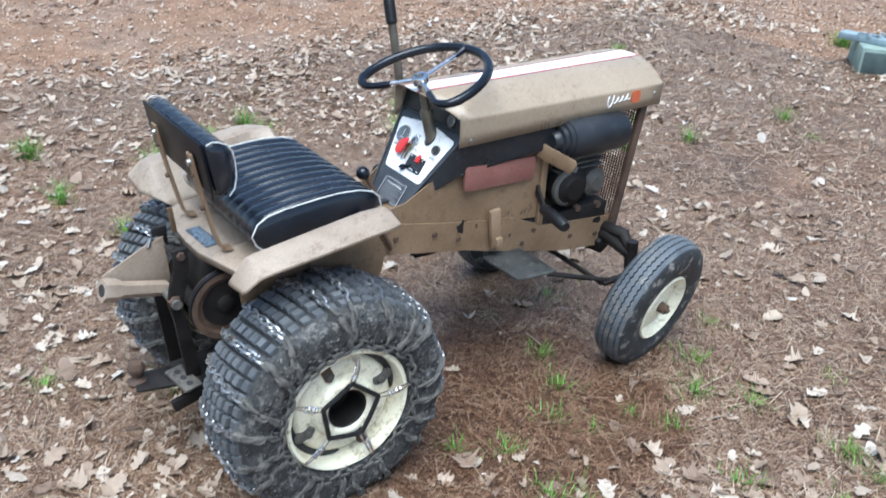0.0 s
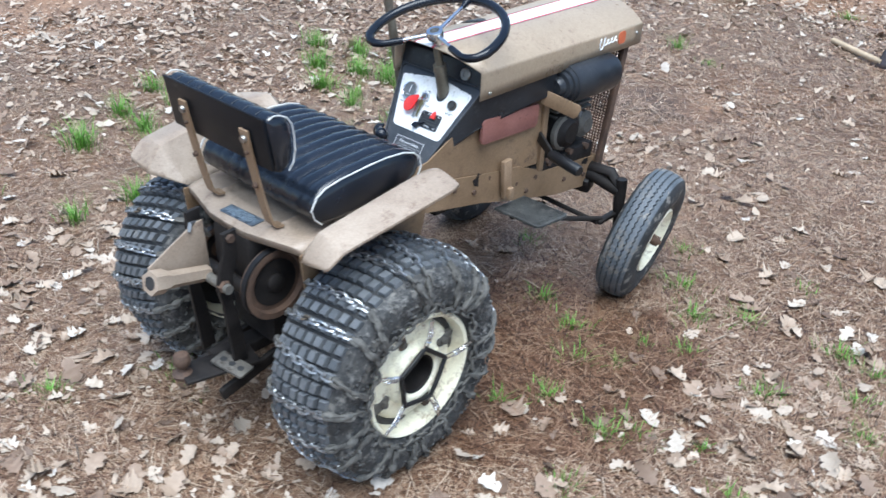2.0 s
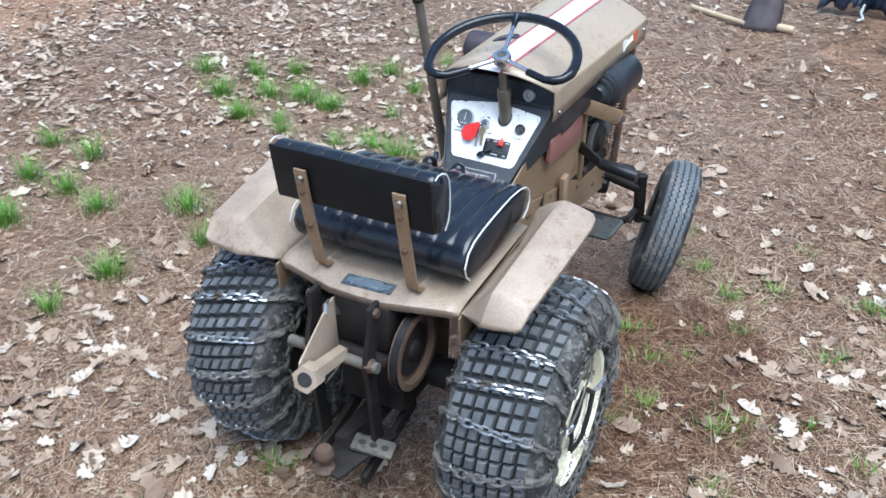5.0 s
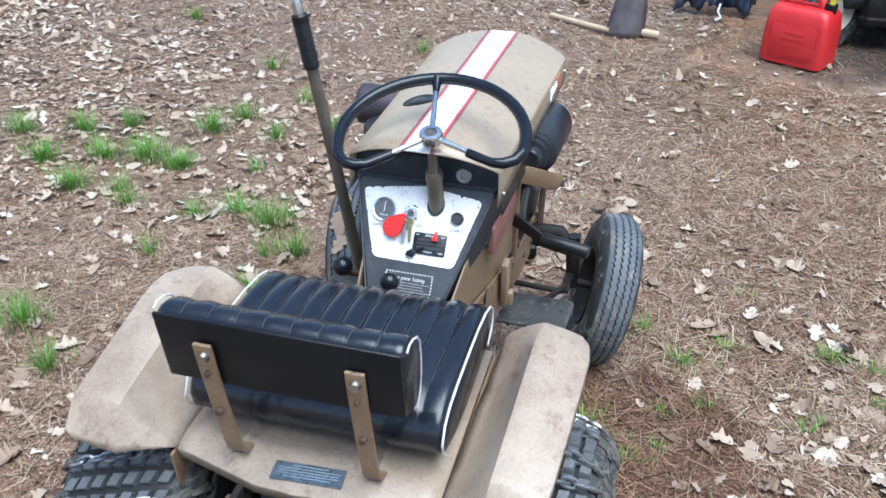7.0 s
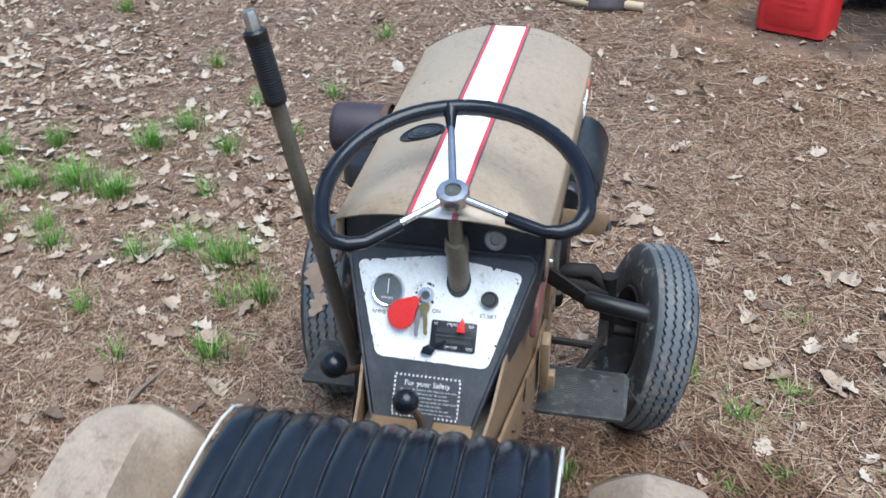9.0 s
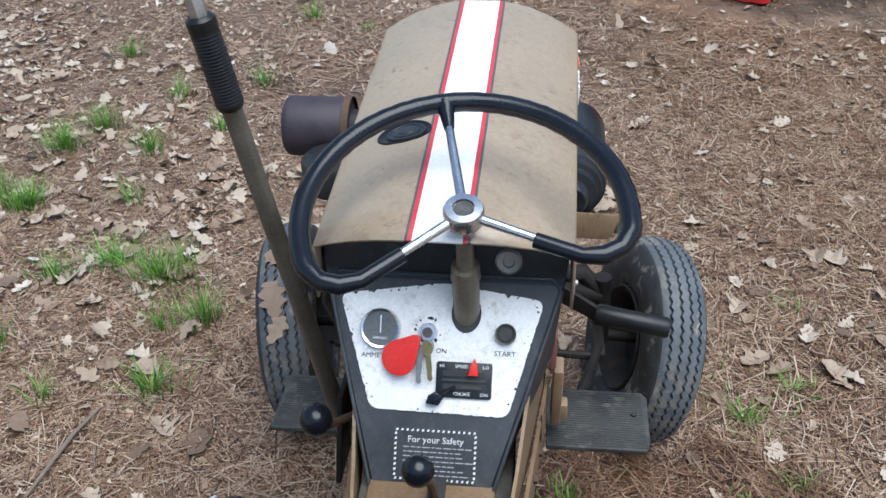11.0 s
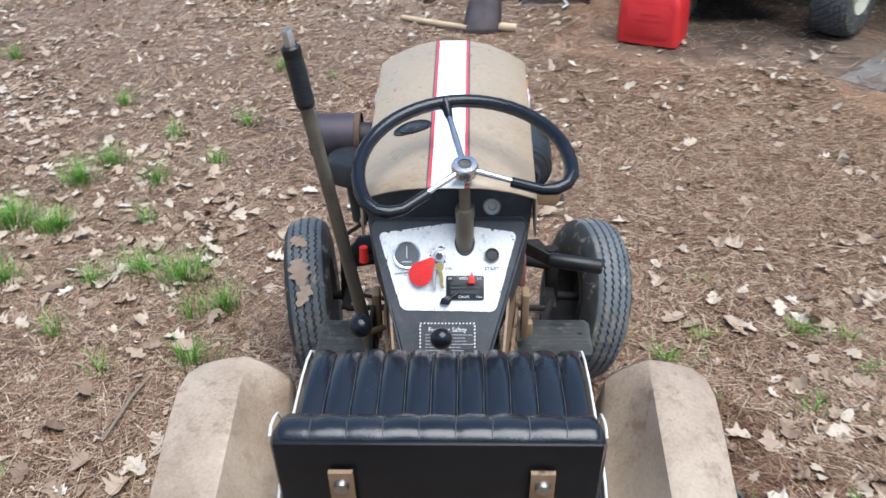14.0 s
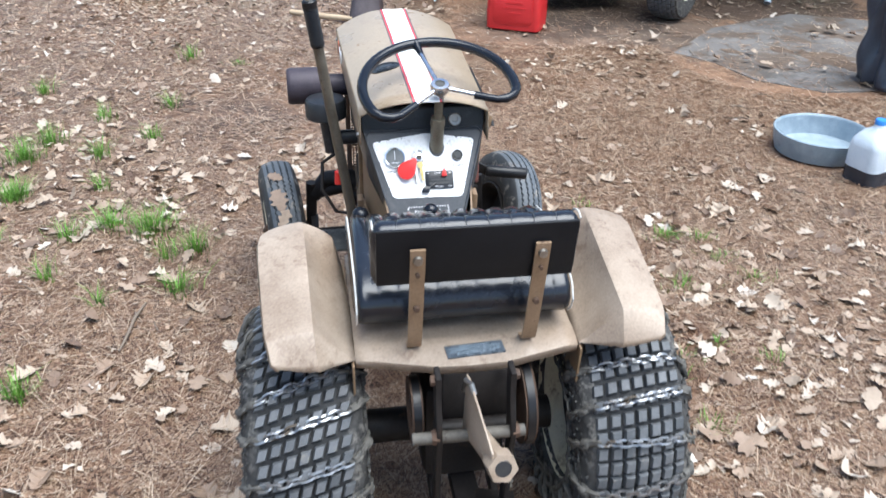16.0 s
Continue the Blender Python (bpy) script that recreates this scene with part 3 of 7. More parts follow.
part("light_switch", bm, STEEL, dash, "round metal switch plate")
writing("START", 0.0085, panel_matrix(0.073, 0.637, 0.0024), TEXTBLACK, panel)
writing("ON", 0.008, panel_matrix(0.0, 0.637, 0.0024), TEXTBLACK, panel)
writing("AMMETER", 0.008, panel_matrix(-0.075, 0.630, 0.0024), TEXTBLACK, panel)
writing("AMPERES", 0.0042, panel_matrix(-0.071, 0.6465, 0.0072), TEXTWHITE, panel)
# ignition switch, keys and the red tag that hangs from them
bm = bmesh.new()
lathe(bm, [(0.011, 0), (0.011, 0.006), (0.009, 0.009), (0.004, 0.0095), (0, 0.0095)], 24, panel_matrix(-0.016, 0.654, 0.002))
lock = part("ignition_switch", bm, CHROME, panel)
bm = bmesh.new()
lathe(bm, [(0.0062, 0.0088), (0.006, 0.0100), (0.0, 0.0102)], 20, panel_matrix(-0.016, 0.654, 0.002))
box(bm, (0, 0, 0), (0.0012, 0.007, 0.001), panel_matrix(-0.016, 0.654, 0.0128))
part("key_barrel", bm, DUSTYIRON, lock, "dark lock barrel")
keys = thing("key_ring", "keys with a red plastic tag hanging from the ignition", "keys")
bm = bmesh.new()
sweep(bm, [on_panel(-0.018 + 0.009 * math.sin(t), 0.642 + 0.009 * math.cos(t), 0.010) for t in [2 * math.pi * k / 20 for k in range(20)]], 0.0011, 6, True)
part("ring", bm, STEEL, keys)
for x, z, a in ((-0.0245, 0.626, 2), (-0.0135, 0.629, 8)):
    bm = bmesh.new()
    M = panel_matrix(x, z, 0.010 + 0.002 * (a > 5)) @ pose(0, 0, 0, 0, 0, a)
    prism(bm, rounded(0.012, 0.015, 0.005), 0.0018, M @ Matrix.Translation((0, 0.013, 0)))
    prism(bm, [(-0.003, -0.022), (0.0, -0.025), (0.003, -0.022), (0.002, -0.016), (0.0033, -0.010), (0.003, 0.010), (-0.003, 0.010)], 0.0016, M)
    part("key", bm, BRASS if a > 5 else STEEL, keys)
bm = bmesh.new()
M = panel_matrix(-0.043, 0.6335, 0.015) @ pose(0, 0, 0, 8, -8, -42)
tag = [(0.0205 * math.cos(radians(a)), -0.0065 + 0.0205 * math.sin(radians(a))) for a in range(-208, 29, 12)]
tag += [(0.0065 * math.cos(radians(a)), 0.0215 + 0.0065 * math.sin(radians(a))) for a in range(30, 151, 20)]
prism(bm, tag, 0.003, M, 0.001)
part("tag", bm, REDPLASTIC, keys, "faded red plastic key tag")
# throttle and choke slide plate
bm = bmesh.new()
prism(bm, rounded(0.064, 0.041, 0.003), 0.004, panel_matrix(0.0275, 0.611, 0.003), 0.0008)
slide = part("control_plate", bm, BLACKPAINT, panel, "black throttle and choke plate")
bm = bmesh.new()
for z in (0.617, 0.605):
    box(bm, (0, 0, 0), (0.048, 0.0062, 0.0008), panel_matrix(0.0275, z, 0.0052))
part("slots", bm, TEXTBLACK, slide)
bm = bmesh.new()
for x, z, w in ((0.035, 0.6165, 0.016), (0.036, 0.6045, 0.022), (0.0275, 0.611, 0.05)):
    box(bm, (0, 0, 0), (w, 0.0028, 0.0008), panel_matrix(x, z, 0.0058))
part("slider", bm, FOOT, slide, "worn grey slider")
for txt, x, z in (("SPEED", 0.0245, 0.6238), ("HI", 0.002, 0.6238), ("LO", 0.052, 0.6238), ("CHOKE", 0.0255, 0.5982), ("ON", 0.051, 0.5982)):
    writing(txt, 0.0056, panel_matrix(x, z, 0.0054), TEXTWHITE, slide)
bm = bmesh.new()
M = panel_matrix(0.038, 0.622, 0.006)
prism(bm, [(-0.006, -0.007), (0.006, -0.007), (0.0045, 0.004), (0.001, 0.013), (-0.003, 0.004)], 0.009, M @ pose(0, 0, 0.005), 0.001)
part("throttle_knob", bm, REDPLASTIC, slide, "small red throttle knob")
bm = bmesh.new()
M = panel_matrix(-0.004, 0.5935, 0.008)
prism(bm, [(-0.011, -0.006), (0.004, -0.008), (0.010, 0.002), (0.0, 0.008), (-0.008, 0.003)], 0.008, M, 0.001)
sweep(bm, [on_panel(0.002, 0.597, 0.007), on_panel(0.018, 0.605, 0.006)], 0.002, 6)
part("choke_knob", bm, KNOB, slide, "black choke knob")
# safety label
saf = panel_matrix(-0.002, 0.5395, 0.0012) @ Matrix.Diagonal((0.9, 0.9, 1, 1))
bm = bmesh.new()
prism(bm, rounded(0.108, 0.068, 0.002), 0.0012, saf)
safety = part("safety_label", bm, DASHFACE, dash, "black safety label with a dashed white border")
bm = bmesh.new()
for k in range(16):
    for yy in (-0.031, 0.031):
        prism(bm, [(-0.0018, -0.0014), (0.0008, -0.0014), (0.0018, 0.0014), (-0.0008, 0.0014)], 0.0004, saf @ Matrix.Translation((-0.0495 + 0.0066 * k, yy, 0.001)))
for k in range(9):
    for xx in (-0.051, 0.051):
        prism(bm, [(-0.0014, -0.002), (0.0014, -0.001), (0.0014, 0.002), (-0.0014, 0.001)], 0.0004, saf @ Matrix.Translation((xx, -0.026 + 0.0065 * k, 0.001)))
part("border", bm, TEXTWHITE, safety)
writing("For your Safety", 0.0115, saf @ Matrix.Translation((0, 0.019, 0.001)), TEXTWHITE, safety)
bm = bmesh.new()
rt = random.Random(9)
for k, right in enumerate((0.041, 0.030, 0.034, 0.041, 0.022, 0.038, 0.040)):
    x = -0.041
    while x < right:
        w = rt.uniform(0.004, 0.011)
        box(bm, (0, 0, 0), (w, 0.0013, 0.0004), saf @ Matrix.Translation((x + w / 2, 0.0095 - 0.0058 * k, 0.001)))
        x += w + 0.0018
part("print_bar", bm, PRINTGREY, safety)

# steering column and open-ended wheel
HUB = Vector((0.027, 0.418, 0.832))
BASE = Vector((0.027, 0.464, 0.655))
AX = (HUB - BASE).normalized()
bm = bmesh.new()
cyl(bm, BASE - AX * 0.03, BASE + AX * 0.085, 0.0152, seg=24)
cyl(bm, BASE + AX * 0.082, BASE + AX * 0.10, 0.0168, 0.0158, 24)
cyl(bm, BASE + AX * 0.10, HUB - AX * 0.012, 0.0098, seg=20)
column = part("steering_column", bm, COLUMN, tractor, "dull brown steel steering column")
# flat black disc painted as the dark hole round the column
bm = bmesh.new()
lathe(bm, [(0.0172, 0.0016), (0.0, 0.0016)], 28, panel_matrix(0.027, 0.6735, 0.001) @ Matrix.Diagonal((1, 1.32, 1, 1)))
part("collar", bm, TEXTBLACK, column)
TH = radians(18.5)
WV = Vector((0, math.cos(TH), math.sin(TH)))
WN = Vector((0, -math.sin(TH), math.cos(TH)))
WC = HUB - WN * 0.006


def wheel_point(deg, r, out=0.0):
    t = radians(deg)
    return WC + Vector((1, 0, 0)) * r * math.cos(t) + WV * r * math.sin(t) + WN * out


SPOKES = (341.0, 101.5, 221.5)
path = [wheel_point(SPOKES[0] - 1, r) for r in (0.078, 0.105, 0.128)]
path += [wheel_point(SPOKES[0] + 2, 0.147, 0.001), wheel_point(SPOKES[0] + 7, 0.161, 0.002)]
a0, a1 = SPOKES[0] + 14 - 360, SPOKES[2] - 14
path += [wheel_point(a0 + (a1 - a0) * k / 60, 0.168, 0.003) for k in range(61)]
path += [wheel_point(SPOKES[2] - 7, 0.161, 0.002), wheel_point(SPOKES[2] - 2, 0.147, 0.001)]
path += [wheel_point(SPOKES[2] + 1, r) for r in (0.128, 0.105, 0.078)]
bm = bmesh.new()
rr = [0.0085] * 3 + [0.010] * 2 + [0.0112 + 0.0005 * (k % 2) for k in range(61)] + [0.010] * 2 + [0.0085] * 3
sweep(bm, path, rr, 12)
steering = part("steering_wheel", bm, KNOB, tractor, "black open-ended steering wheel on three chrome spokes", sharp=60)
for a in SPOKES:
    bm = bmesh.new()
    sweep(bm, [wheel_point(a, 0.018, 0.004), wheel_point(a, 0.165 if a == 101.5 else 0.082, 0.001)], [0.0056, 0.0046], 10)
    part("spoke", bm, CHROME, steering, "chrome spoke")
bm = bmesh.new()
sweep(bm, [wheel_point(101.5, 0.128, 0.001), wheel_point(101.5, 0.15, 0.002), wheel_point(101.5, 0.166, 0.003)], [0.006, 0.0085, 0.012], 10)
part("spoke_boss", bm, KNOB, steering)
HM = Matrix.Translation(HUB) @ WN.to_track_quat('Z', 'Y').to_matrix().to_4x4()
bm = bmesh.new()
lathe(bm, [(0.0, -0.03), (0.012, -0.03), (0.013, -0.012), (0.021, -0.010), (0.0215, 0.004), (0.0195, 0.008), (0.0115, 0.0085), (0.011, 0.006), (0, 0.0065)], 36, HM)
hub = part("hub", bm, CHROME, steering, "chrome steering hub")
bm = bmesh.new()
lathe(bm, [(0.0105, 0.0068), (0.010, 0.0076), (0.0, 0.008)], 28, HM)
part("cap", bm, FOOT, hub, "dull grey cap disc")

# chassis sides, floor of the hood, engine
def lerp_at(pts, y):
    for (a, p), (b, q) in zip(pts, pts[1:]):
        if y <= b:
            return p + (q - p) * max(0.0, (y - a)) / (b - a)
    return pts[-1][1]


def side_plate(low, high, x0, x1, thick, s):
    """An upright side plate between two edge lines (y, z); it runs outwards from x0 at the rear to x1 in front."""
    bm = bmesh.new()
    ys = sorted({p[0] for p in low + high} | {low[0][0] + (low[-1][0] - low[0][0]) * k / 24 for k in range(25)})
    rows = []
    for y in ys:
        x = x0 + (x1 - x0) * min(1.0, max(0.0, (y - 0.27) / 0.33))
        a, b = lerp_at(low, y), lerp_at(high, y)
        rows.append([Vector((s * (x - thick / 2), y, a)), Vector((s * (x + thick / 2), y, a)), Vector((s * (x + thick / 2), y, b)), Vector((s * (x - thick / 2), y, b))])
    V = [[bm.verts.new(p) for p in r] for r in rows]
    for A, B in zip(V, V[1:]):
        for k in range(4):
            bm.faces.new((A[k], A[(k + 1) % 4], B[(k + 1) % 4], B[k]))
    bm.faces.new(V[0][::-1])
    bm.faces.new(V[-1])
    return bm


for s in (1, -1):
    bm = side_plate([(0.10, 0.40), (0.25, 0.425), (0.52, 0.385), (0.85, 0.305), (1.01, 0.285), (1.04, 0.30)], [(0.10, 0.52), (0.30, 0.50), (0.46, 0.475), (0.66, 0.45), (0.78, 0.40), (0.93, 0.385), (1.04, 0.375)], 0.096, 0.130, 0.005, s)
    fr = part("frame_rail", bm, CHASSIS, tractor, "rusty tan frame rail")
    bm = side_plate([(0.27, 0.49), (0.46, 0.462), (0.655, 0.44), (0.755, 0.43)], [(0.27, 0.53), (0.34, 0.545), (0.46, 0.622), (0.50, 0.636), (0.755, 0.638)], 0.084, 0.124, 0.004, s)
    part("side_panel", bm, CHASSIS, tractor, "rust-streaked tan side panel")
    for y, z in ((0.31, 0.46), (0.42, 0.45), (0.49, 0.425), (0.70, 0.365), (0.88, 0.345), (0.98, 0.33)):
        bm = bmesh.new()
        xb = 0.097 + 0.034 * min(1.0, max(0.0, (y - 0.27) / 0.33))
        cyl(bm, (s * xb, y, z), (s * (xb + 0.006), y, z), 0.008, 0.007, 6)
        part("bolt", bm, RUST, fr)
    bm = bmesh.new()
    sweep(bm, [(s * 0.108, 0.262, 0.505), (s * 0.113, 0.268, 0.49), (s * 0.113, 0.285, 0.455), (s * 0.113, 0.290, 0.44)], [0.006, 0.006, 0.0065, 0.005], 8)
    part("hanging_bolt", bm, RUST, fr)
    # upright pedal bar
    bm = bmesh.new()
    box(bm, (s * 0.144, 0.592, 0.44), (0.014, 0.032, 0.11), pose(0, 0, 0, 6, 0, 0), 0.003)
    box(bm, (s * 0.151, 0.60, 0.40), (0.02, 0.02, 0.03), None, 0.003)
    part("upright", bm, BROWNSTEEL, fr, "rusty brown upright bar")
    # engine bay post
    bm = bmesh.new()
    box(bm, (s * 0.130, 0.757, 0.54), (0.012, 0.02, 0.26), None, 0.002)
    part("bay_post", bm, CHASSIS, fr)
    bm = bmesh.new()
    prism(bm, [(1.018, 0.34), (1.042, 0.34), (1.106, 0.715), (1.082, 0.715)], 0.014, Matrix(((0, 0, 1, s * 0.146), (1, 0, 0, 0), (0, 1, 0, 0), (0, 0, 0, 1))), 0.002)
    part("grille_post", bm, RUST, tractor, "rusty grille side post")
rk = random.Random(41)
# the first is a flat black patch standing for the rail's open notch
for y, z, r in ((0.985, 0.370, 0.016), (0.655, 0.40, 0.007), (0.74, 0.395, 0.010), (0.505, 0.455, 0.022), (0.545, 0.452, 0.009)):
    bm = bmesh.new()
    prism(bm, [(y + r * rk.uniform(0.5, 1.4) * math.cos(t), z + r * rk.uniform(0.4, 1.0) * math.sin(t)) for t in [2 * math.pi * j / 11 for j in range(11)]], 0.0008, Matrix(((0, 0, 1, 0.0963 + 0.0364 * min(1.0, max(0.0, (y - 0.27) / 0.33))), (1, 0, 0, 0), (0, 1, 0, 0), (0, 0, 0, 1))))
    part("rail_patch", bm, GREASE if r > 0.015 else RUST, tractor, "dark patch on the rail, flaked paint and a notch")
bm = bmesh.new()
prism(bm, rounded(0.228, 0.064, 0.010), 0.010, Matrix(((0, 0, 1, 0.130), (1, 0, 0, 0.606), (0, 1, 0, 0.588), (0, 0, 0, 1))) @ pose(0, 0, 0, 0, 0, -2), 0.003)
part("cover_plate", bm, REDPLATE, tractor, "faded red-brown cover plate")
# floor pan, cross members, rear body under the seat
bm = bmesh.new()
box(bm, (0, 0.30, 0.46), (0.176, 0.38, 0.09), None, 0.004)
tunnel = part("tunnel", bm, DUSTYIRON, tractor, "dusty grey-brown transmission tunnel")
bm = bmesh.new()
box(bm, (-0.004, 0.325, 0.508), (0.146, 0.12, 0.010), None, 0.003)
shift_plate = part("shift_plate", bm, CHASSIS, tunnel, "tan shift plate with dark slots")
for x, y, w in ((0.018, 0.300, 0.034), (-0.028, 0.312, 0.022)):
    bm = bmesh.new()
    prism(bm, rounded(w, 0.010, 0.004), 0.0012, pose(x, y, 0.5134), 0.0003)
    part("shift_slot", bm, TEXTBLACK, tunnel)
bm = bmesh.new()
box(bm, (0, 0.10, 0.493), (0.36, 0.20, 0.085), None, 0.006)
box(bm, (0, 0.14, 0.47), (0.19, 0.20, 0.10), None, 0.004)
part("seat_box", bm, CHASSIS, tractor, "tan box under the seat")
bm = bmesh.new()
box(bm, (0, 0.84, 0.40), (0.255, 0.36, 0.05), None, 0.004)
box(bm, (0, 0.56, 0.43), (0.18, 0.36, 0.10), None, 0.004)
part("engine_base", bm, GREASE, tractor, "greasy black engine base")
bm = bmesh.new()
box(bm, (0.0, 0.88, 0.52), (0.19, 0.20, 0.20), None, 0.02)
engine = part("engine", bm, GREASE, tractor, "greasy black single-cylinder engine", sharp=45)
bm = bmesh.new()
box(bm, (0.02, 0.90, 0.655), (0.15, 0.15, 0.08), None, 0.015)
part("cylinder_head", bm, GREASE, engine)
for k in range(8):
    bm = bmesh.new()
    box(bm, (0.012, 0.90, 0.545 + 0.016 * k), (0.23, 0.17, 0.006), None, 0.0015)
    part("cooling_fin", bm, DUSTYIRON, engine, "dusty cooling fin")
bm = bmesh.new()
lathe(bm, [(0.0, 0.07), (0.03, 0.07), (0.036, 0.062), (0.05, 0.058), (0.058, 0.05), (0.062, 0.0), (0.0, 0.0)], 28, pose(0.085, 0.86, 0.50, 0, 90, 0))
part("flywheel_housing", bm, GREASE, engine)
bm = bmesh.new()
lathe(bm, [(0.0, 0.06), (0.022, 0.06), (0.03, 0.05), (0.04, 0.045), (0.04, 0.0), (0.0, 0.0)], 20, pose(0.085, 0.955, 0.495, 0, 90, 0))
part("crank_cover", bm, DUSTYIRON, engine)
for y, z in ((0.80, 0.42), (0.90, 0.425), (0.98, 0.42)):
    bm = bmesh.new()
    cyl(bm, (0.12, y, z), (0.135, y, z), 0.011, 0.010, 6)
    part("bolt", bm, RUST, engine)
bm = bmesh.new()
lathe(bm, [(0.0, 0.0), (0.046, 0.0), (0.052, 0.006), (0.050, 0.016), (0.042, 0.02), (0.038, 0.016), (0.016, 0.018), (0.012, 0.026), (0.0, 0.027)], 32, pose(0.125, 0.845, 0.50, 0, 90, 0))
part("starter_cover", bm, DUSTYIRON, tractor, "dusty grey round starter cover")
# air cleaner can lying along the right side
bm = bmesh.new()
lathe(bm, [(0.0, -0.018), (0.022, -0.018), (0.026, -0.012), (0.028, 0.0), (0.038, 0.003), (0.040, 0.014), (0.046, 0.016), (0.047, 0.028), (0.051, 0.030), (0.053, 0.044), (0.053, 0.210), (0.050, 0.222), (0.04, 0.229), (0.0, 0.231)], 36, pose(0.152, 0.770, 0.655, -90, 0, -2))
part("air_cleaner", bm, BLACKPAINT, tractor, "black cylindrical canister beside the engine")
bm = bmesh.new()
prism(bm, [(-0.012, -0.02), (0.085, -0.02), (0.092, -0.01), (0.092, 0.012), (0.085, 0.02), (-0.012, 0.02)], 0.004, Matrix.Translation((0.150, 0.732, 0.630)) @ Vector((0.082, 0.055, -0.036)).to_track_quat('X', 'Z').to_matrix().to_4x4() @ pose(0, 0, 0, 90, 0, 0), 0.001)
part("light_bracket", bm, CHASSIS, tractor, "tan flat bracket with a bolt hole")
bm = bmesh.new()
cyl(bm, (0.226, 0.778, 0.590), (0.2245, 0.785, 0.604), 0.005, seg=10)
part("bolt", bm, TEXTBLACK, tractor)
# perforated grille seen inside the bay
bm = bmesh.new()
for i in range(30):
    x = -0.135 + 0.27 * i / 29
    sweep(bm, [(x, 1.035, 0.375), (x, 1.085, 0.70)], 0.0018, 4)
for k in range(40):
    t = k / 39
    sweep(bm, [(-0.137, 1.036 + 0.05 * t, 0.375 + 0.325 * t), (0.137, 1.036 + 0.05 * t, 0.375 + 0.325 * t)], 0.0018, 4)
part("grille", bm, RUST, tractor, "rusty mesh grille")
bm = bmesh.new()
box(bm, (0, 1.03, 0.335), (0.28, 0.012, 0.09), pose(0, 0, 0, -8, 0, 0), 0.003)
part("front_crossmember", bm, CHASSIS, tractor)
# muffler and carburettor cover on the left
bm = bmesh.new()
lathe(bm, [(0.0, 0.0), (0.045, 0.0), (0.049, 0.004), (0.050, 0.012), (0.050, 0.10), (0.047, 0.106), (0.03, 0.108), (0.03, 0.20), (0, 0.20)], 36, pose(-0.312, 0.972, 0.655, 0, 90, 0))
muff = part("muffler", bm, MUFFLER, tractor, "burnt purple-black muffler drum")
bm = bmesh.new()
lathe(bm, [(0.0505, 0.0), (0.0525, 0.001), (0.0525, 0.012), (0.0505, 0.013)], 36, pose(-0.214, 0.972, 0.655, 0, 90, 0))
part("band", bm, RUST, muff)
bm = bmesh.new()
lathe(bm, [(0.0, 0.056), (0.03, 0.056), (0.05, 0.052), (0.055, 0.045), (0.055, 0.004), (0.05, 0.0), (0.0, 0.0)], 36, pose(-0.212, 0.872, 0.60, 0, 0, 0))
cyl(bm, (-0.21, 0.872, 0.60), (-0.20, 0.872, 0.50), 0.022, 0.02, 16)
cyl(bm, (-0.20, 0.872, 0.54), (-0.10, 0.872, 0.54), 0.02, 0.02, 16)
part("carburettor", bm, BLACKPAINT, tractor, "black round carburettor cover")
bm = bmesh.new()
sweep(bm, [(-0.19, 0.86, 0.50), (-0.23, 0.84, 0.48), (-0.235, 0.80, 0.42), (-0.20, 0.78, 0.36), (-0.15, 0.78, 0.35)], 0.005, 8)
part("fuel_hose", bm, GREASE, tractor)
bm = bmesh.new()
cyl(bm, (-0.19, 0.79, 0.44), (-0.19, 0.79, 0.475), 0.011, 0.009, 14)
part("fuel_valve", bm, REDPLASTIC, tractor, "small red fuel valve")

# left lift lever, shift knobs
bm = bmesh.new()
TOP, BOT = Vector((-0.247, 0.485, 1.031)), Vector((-0.152, 0.552, 0.36))
sweep(bm, [BOT, BOT.lerp(TOP, 0.5), BOT.lerp(TOP, 0.955)], [0.0125, 0.0118, 0.0115], 14)
lever = part("lift_lever", bm, LEVER, tractor, "tall bare steel lift lever")
bm = bmesh.new()
D = (TOP - BOT).normalized()
g0 = BOT + D * ((TOP - BOT).length - 0.128)
ring_pts, ring_r = [g0, g0 + D * 0.004], [0.0140, 0.0155]
for k in range(22):
    ring_pts += [g0 + D * (0.008 + 0.0037 * k), g0 + D * (0.0098 + 0.0037 * k)]
    ring_r += [0.0158, 0.0150]
ring_pts += [g0 + D * 0.092, g0 + D * 0.102, g0 + D * 0.105]
ring_r += [0.0160, 0.0155, 0.012]
sweep(bm, ring_pts, ring_r, 20)
part("grip", bm, GRIP, lever, "black ribbed rubber grip")
bm = bmesh.new()
sweep(bm, [g0 + D * 0.10, g0 + D * 0.126, g0 + D * 0.130], [0.0098, 0.0095, 0.0075], 6)
part("release_button", bm, STEEL, lever)
bm = bmesh.new()
prism(bm, [(0.47, 0.36), (0.64, 0.36), (0.60, 0.47), (0.52, 0.47)], 0.008, Matrix(((0, 0, 1, -0.150), (1, 0, 0, 0), (0, 1, 0, 0), (0, 0, 0, 1))), 0.002)
part("quadrant", bm, GREASE, lever)


def knob_lever(ball, r, pts, name):
    bm = bmesh.new()
    sweep(bm, pts, 0.0055, 8)
    ob = part(name, bm, RUST, tractor, "rusty shift lever")
    bm = bmesh.new()
    bmesh.ops.create_uvsphere(bm, u_segments=24, v_segments=14, radius=r, matrix=Matrix.Translation(ball))
    part("knob", bm, KNOB, ob, "round black knob")


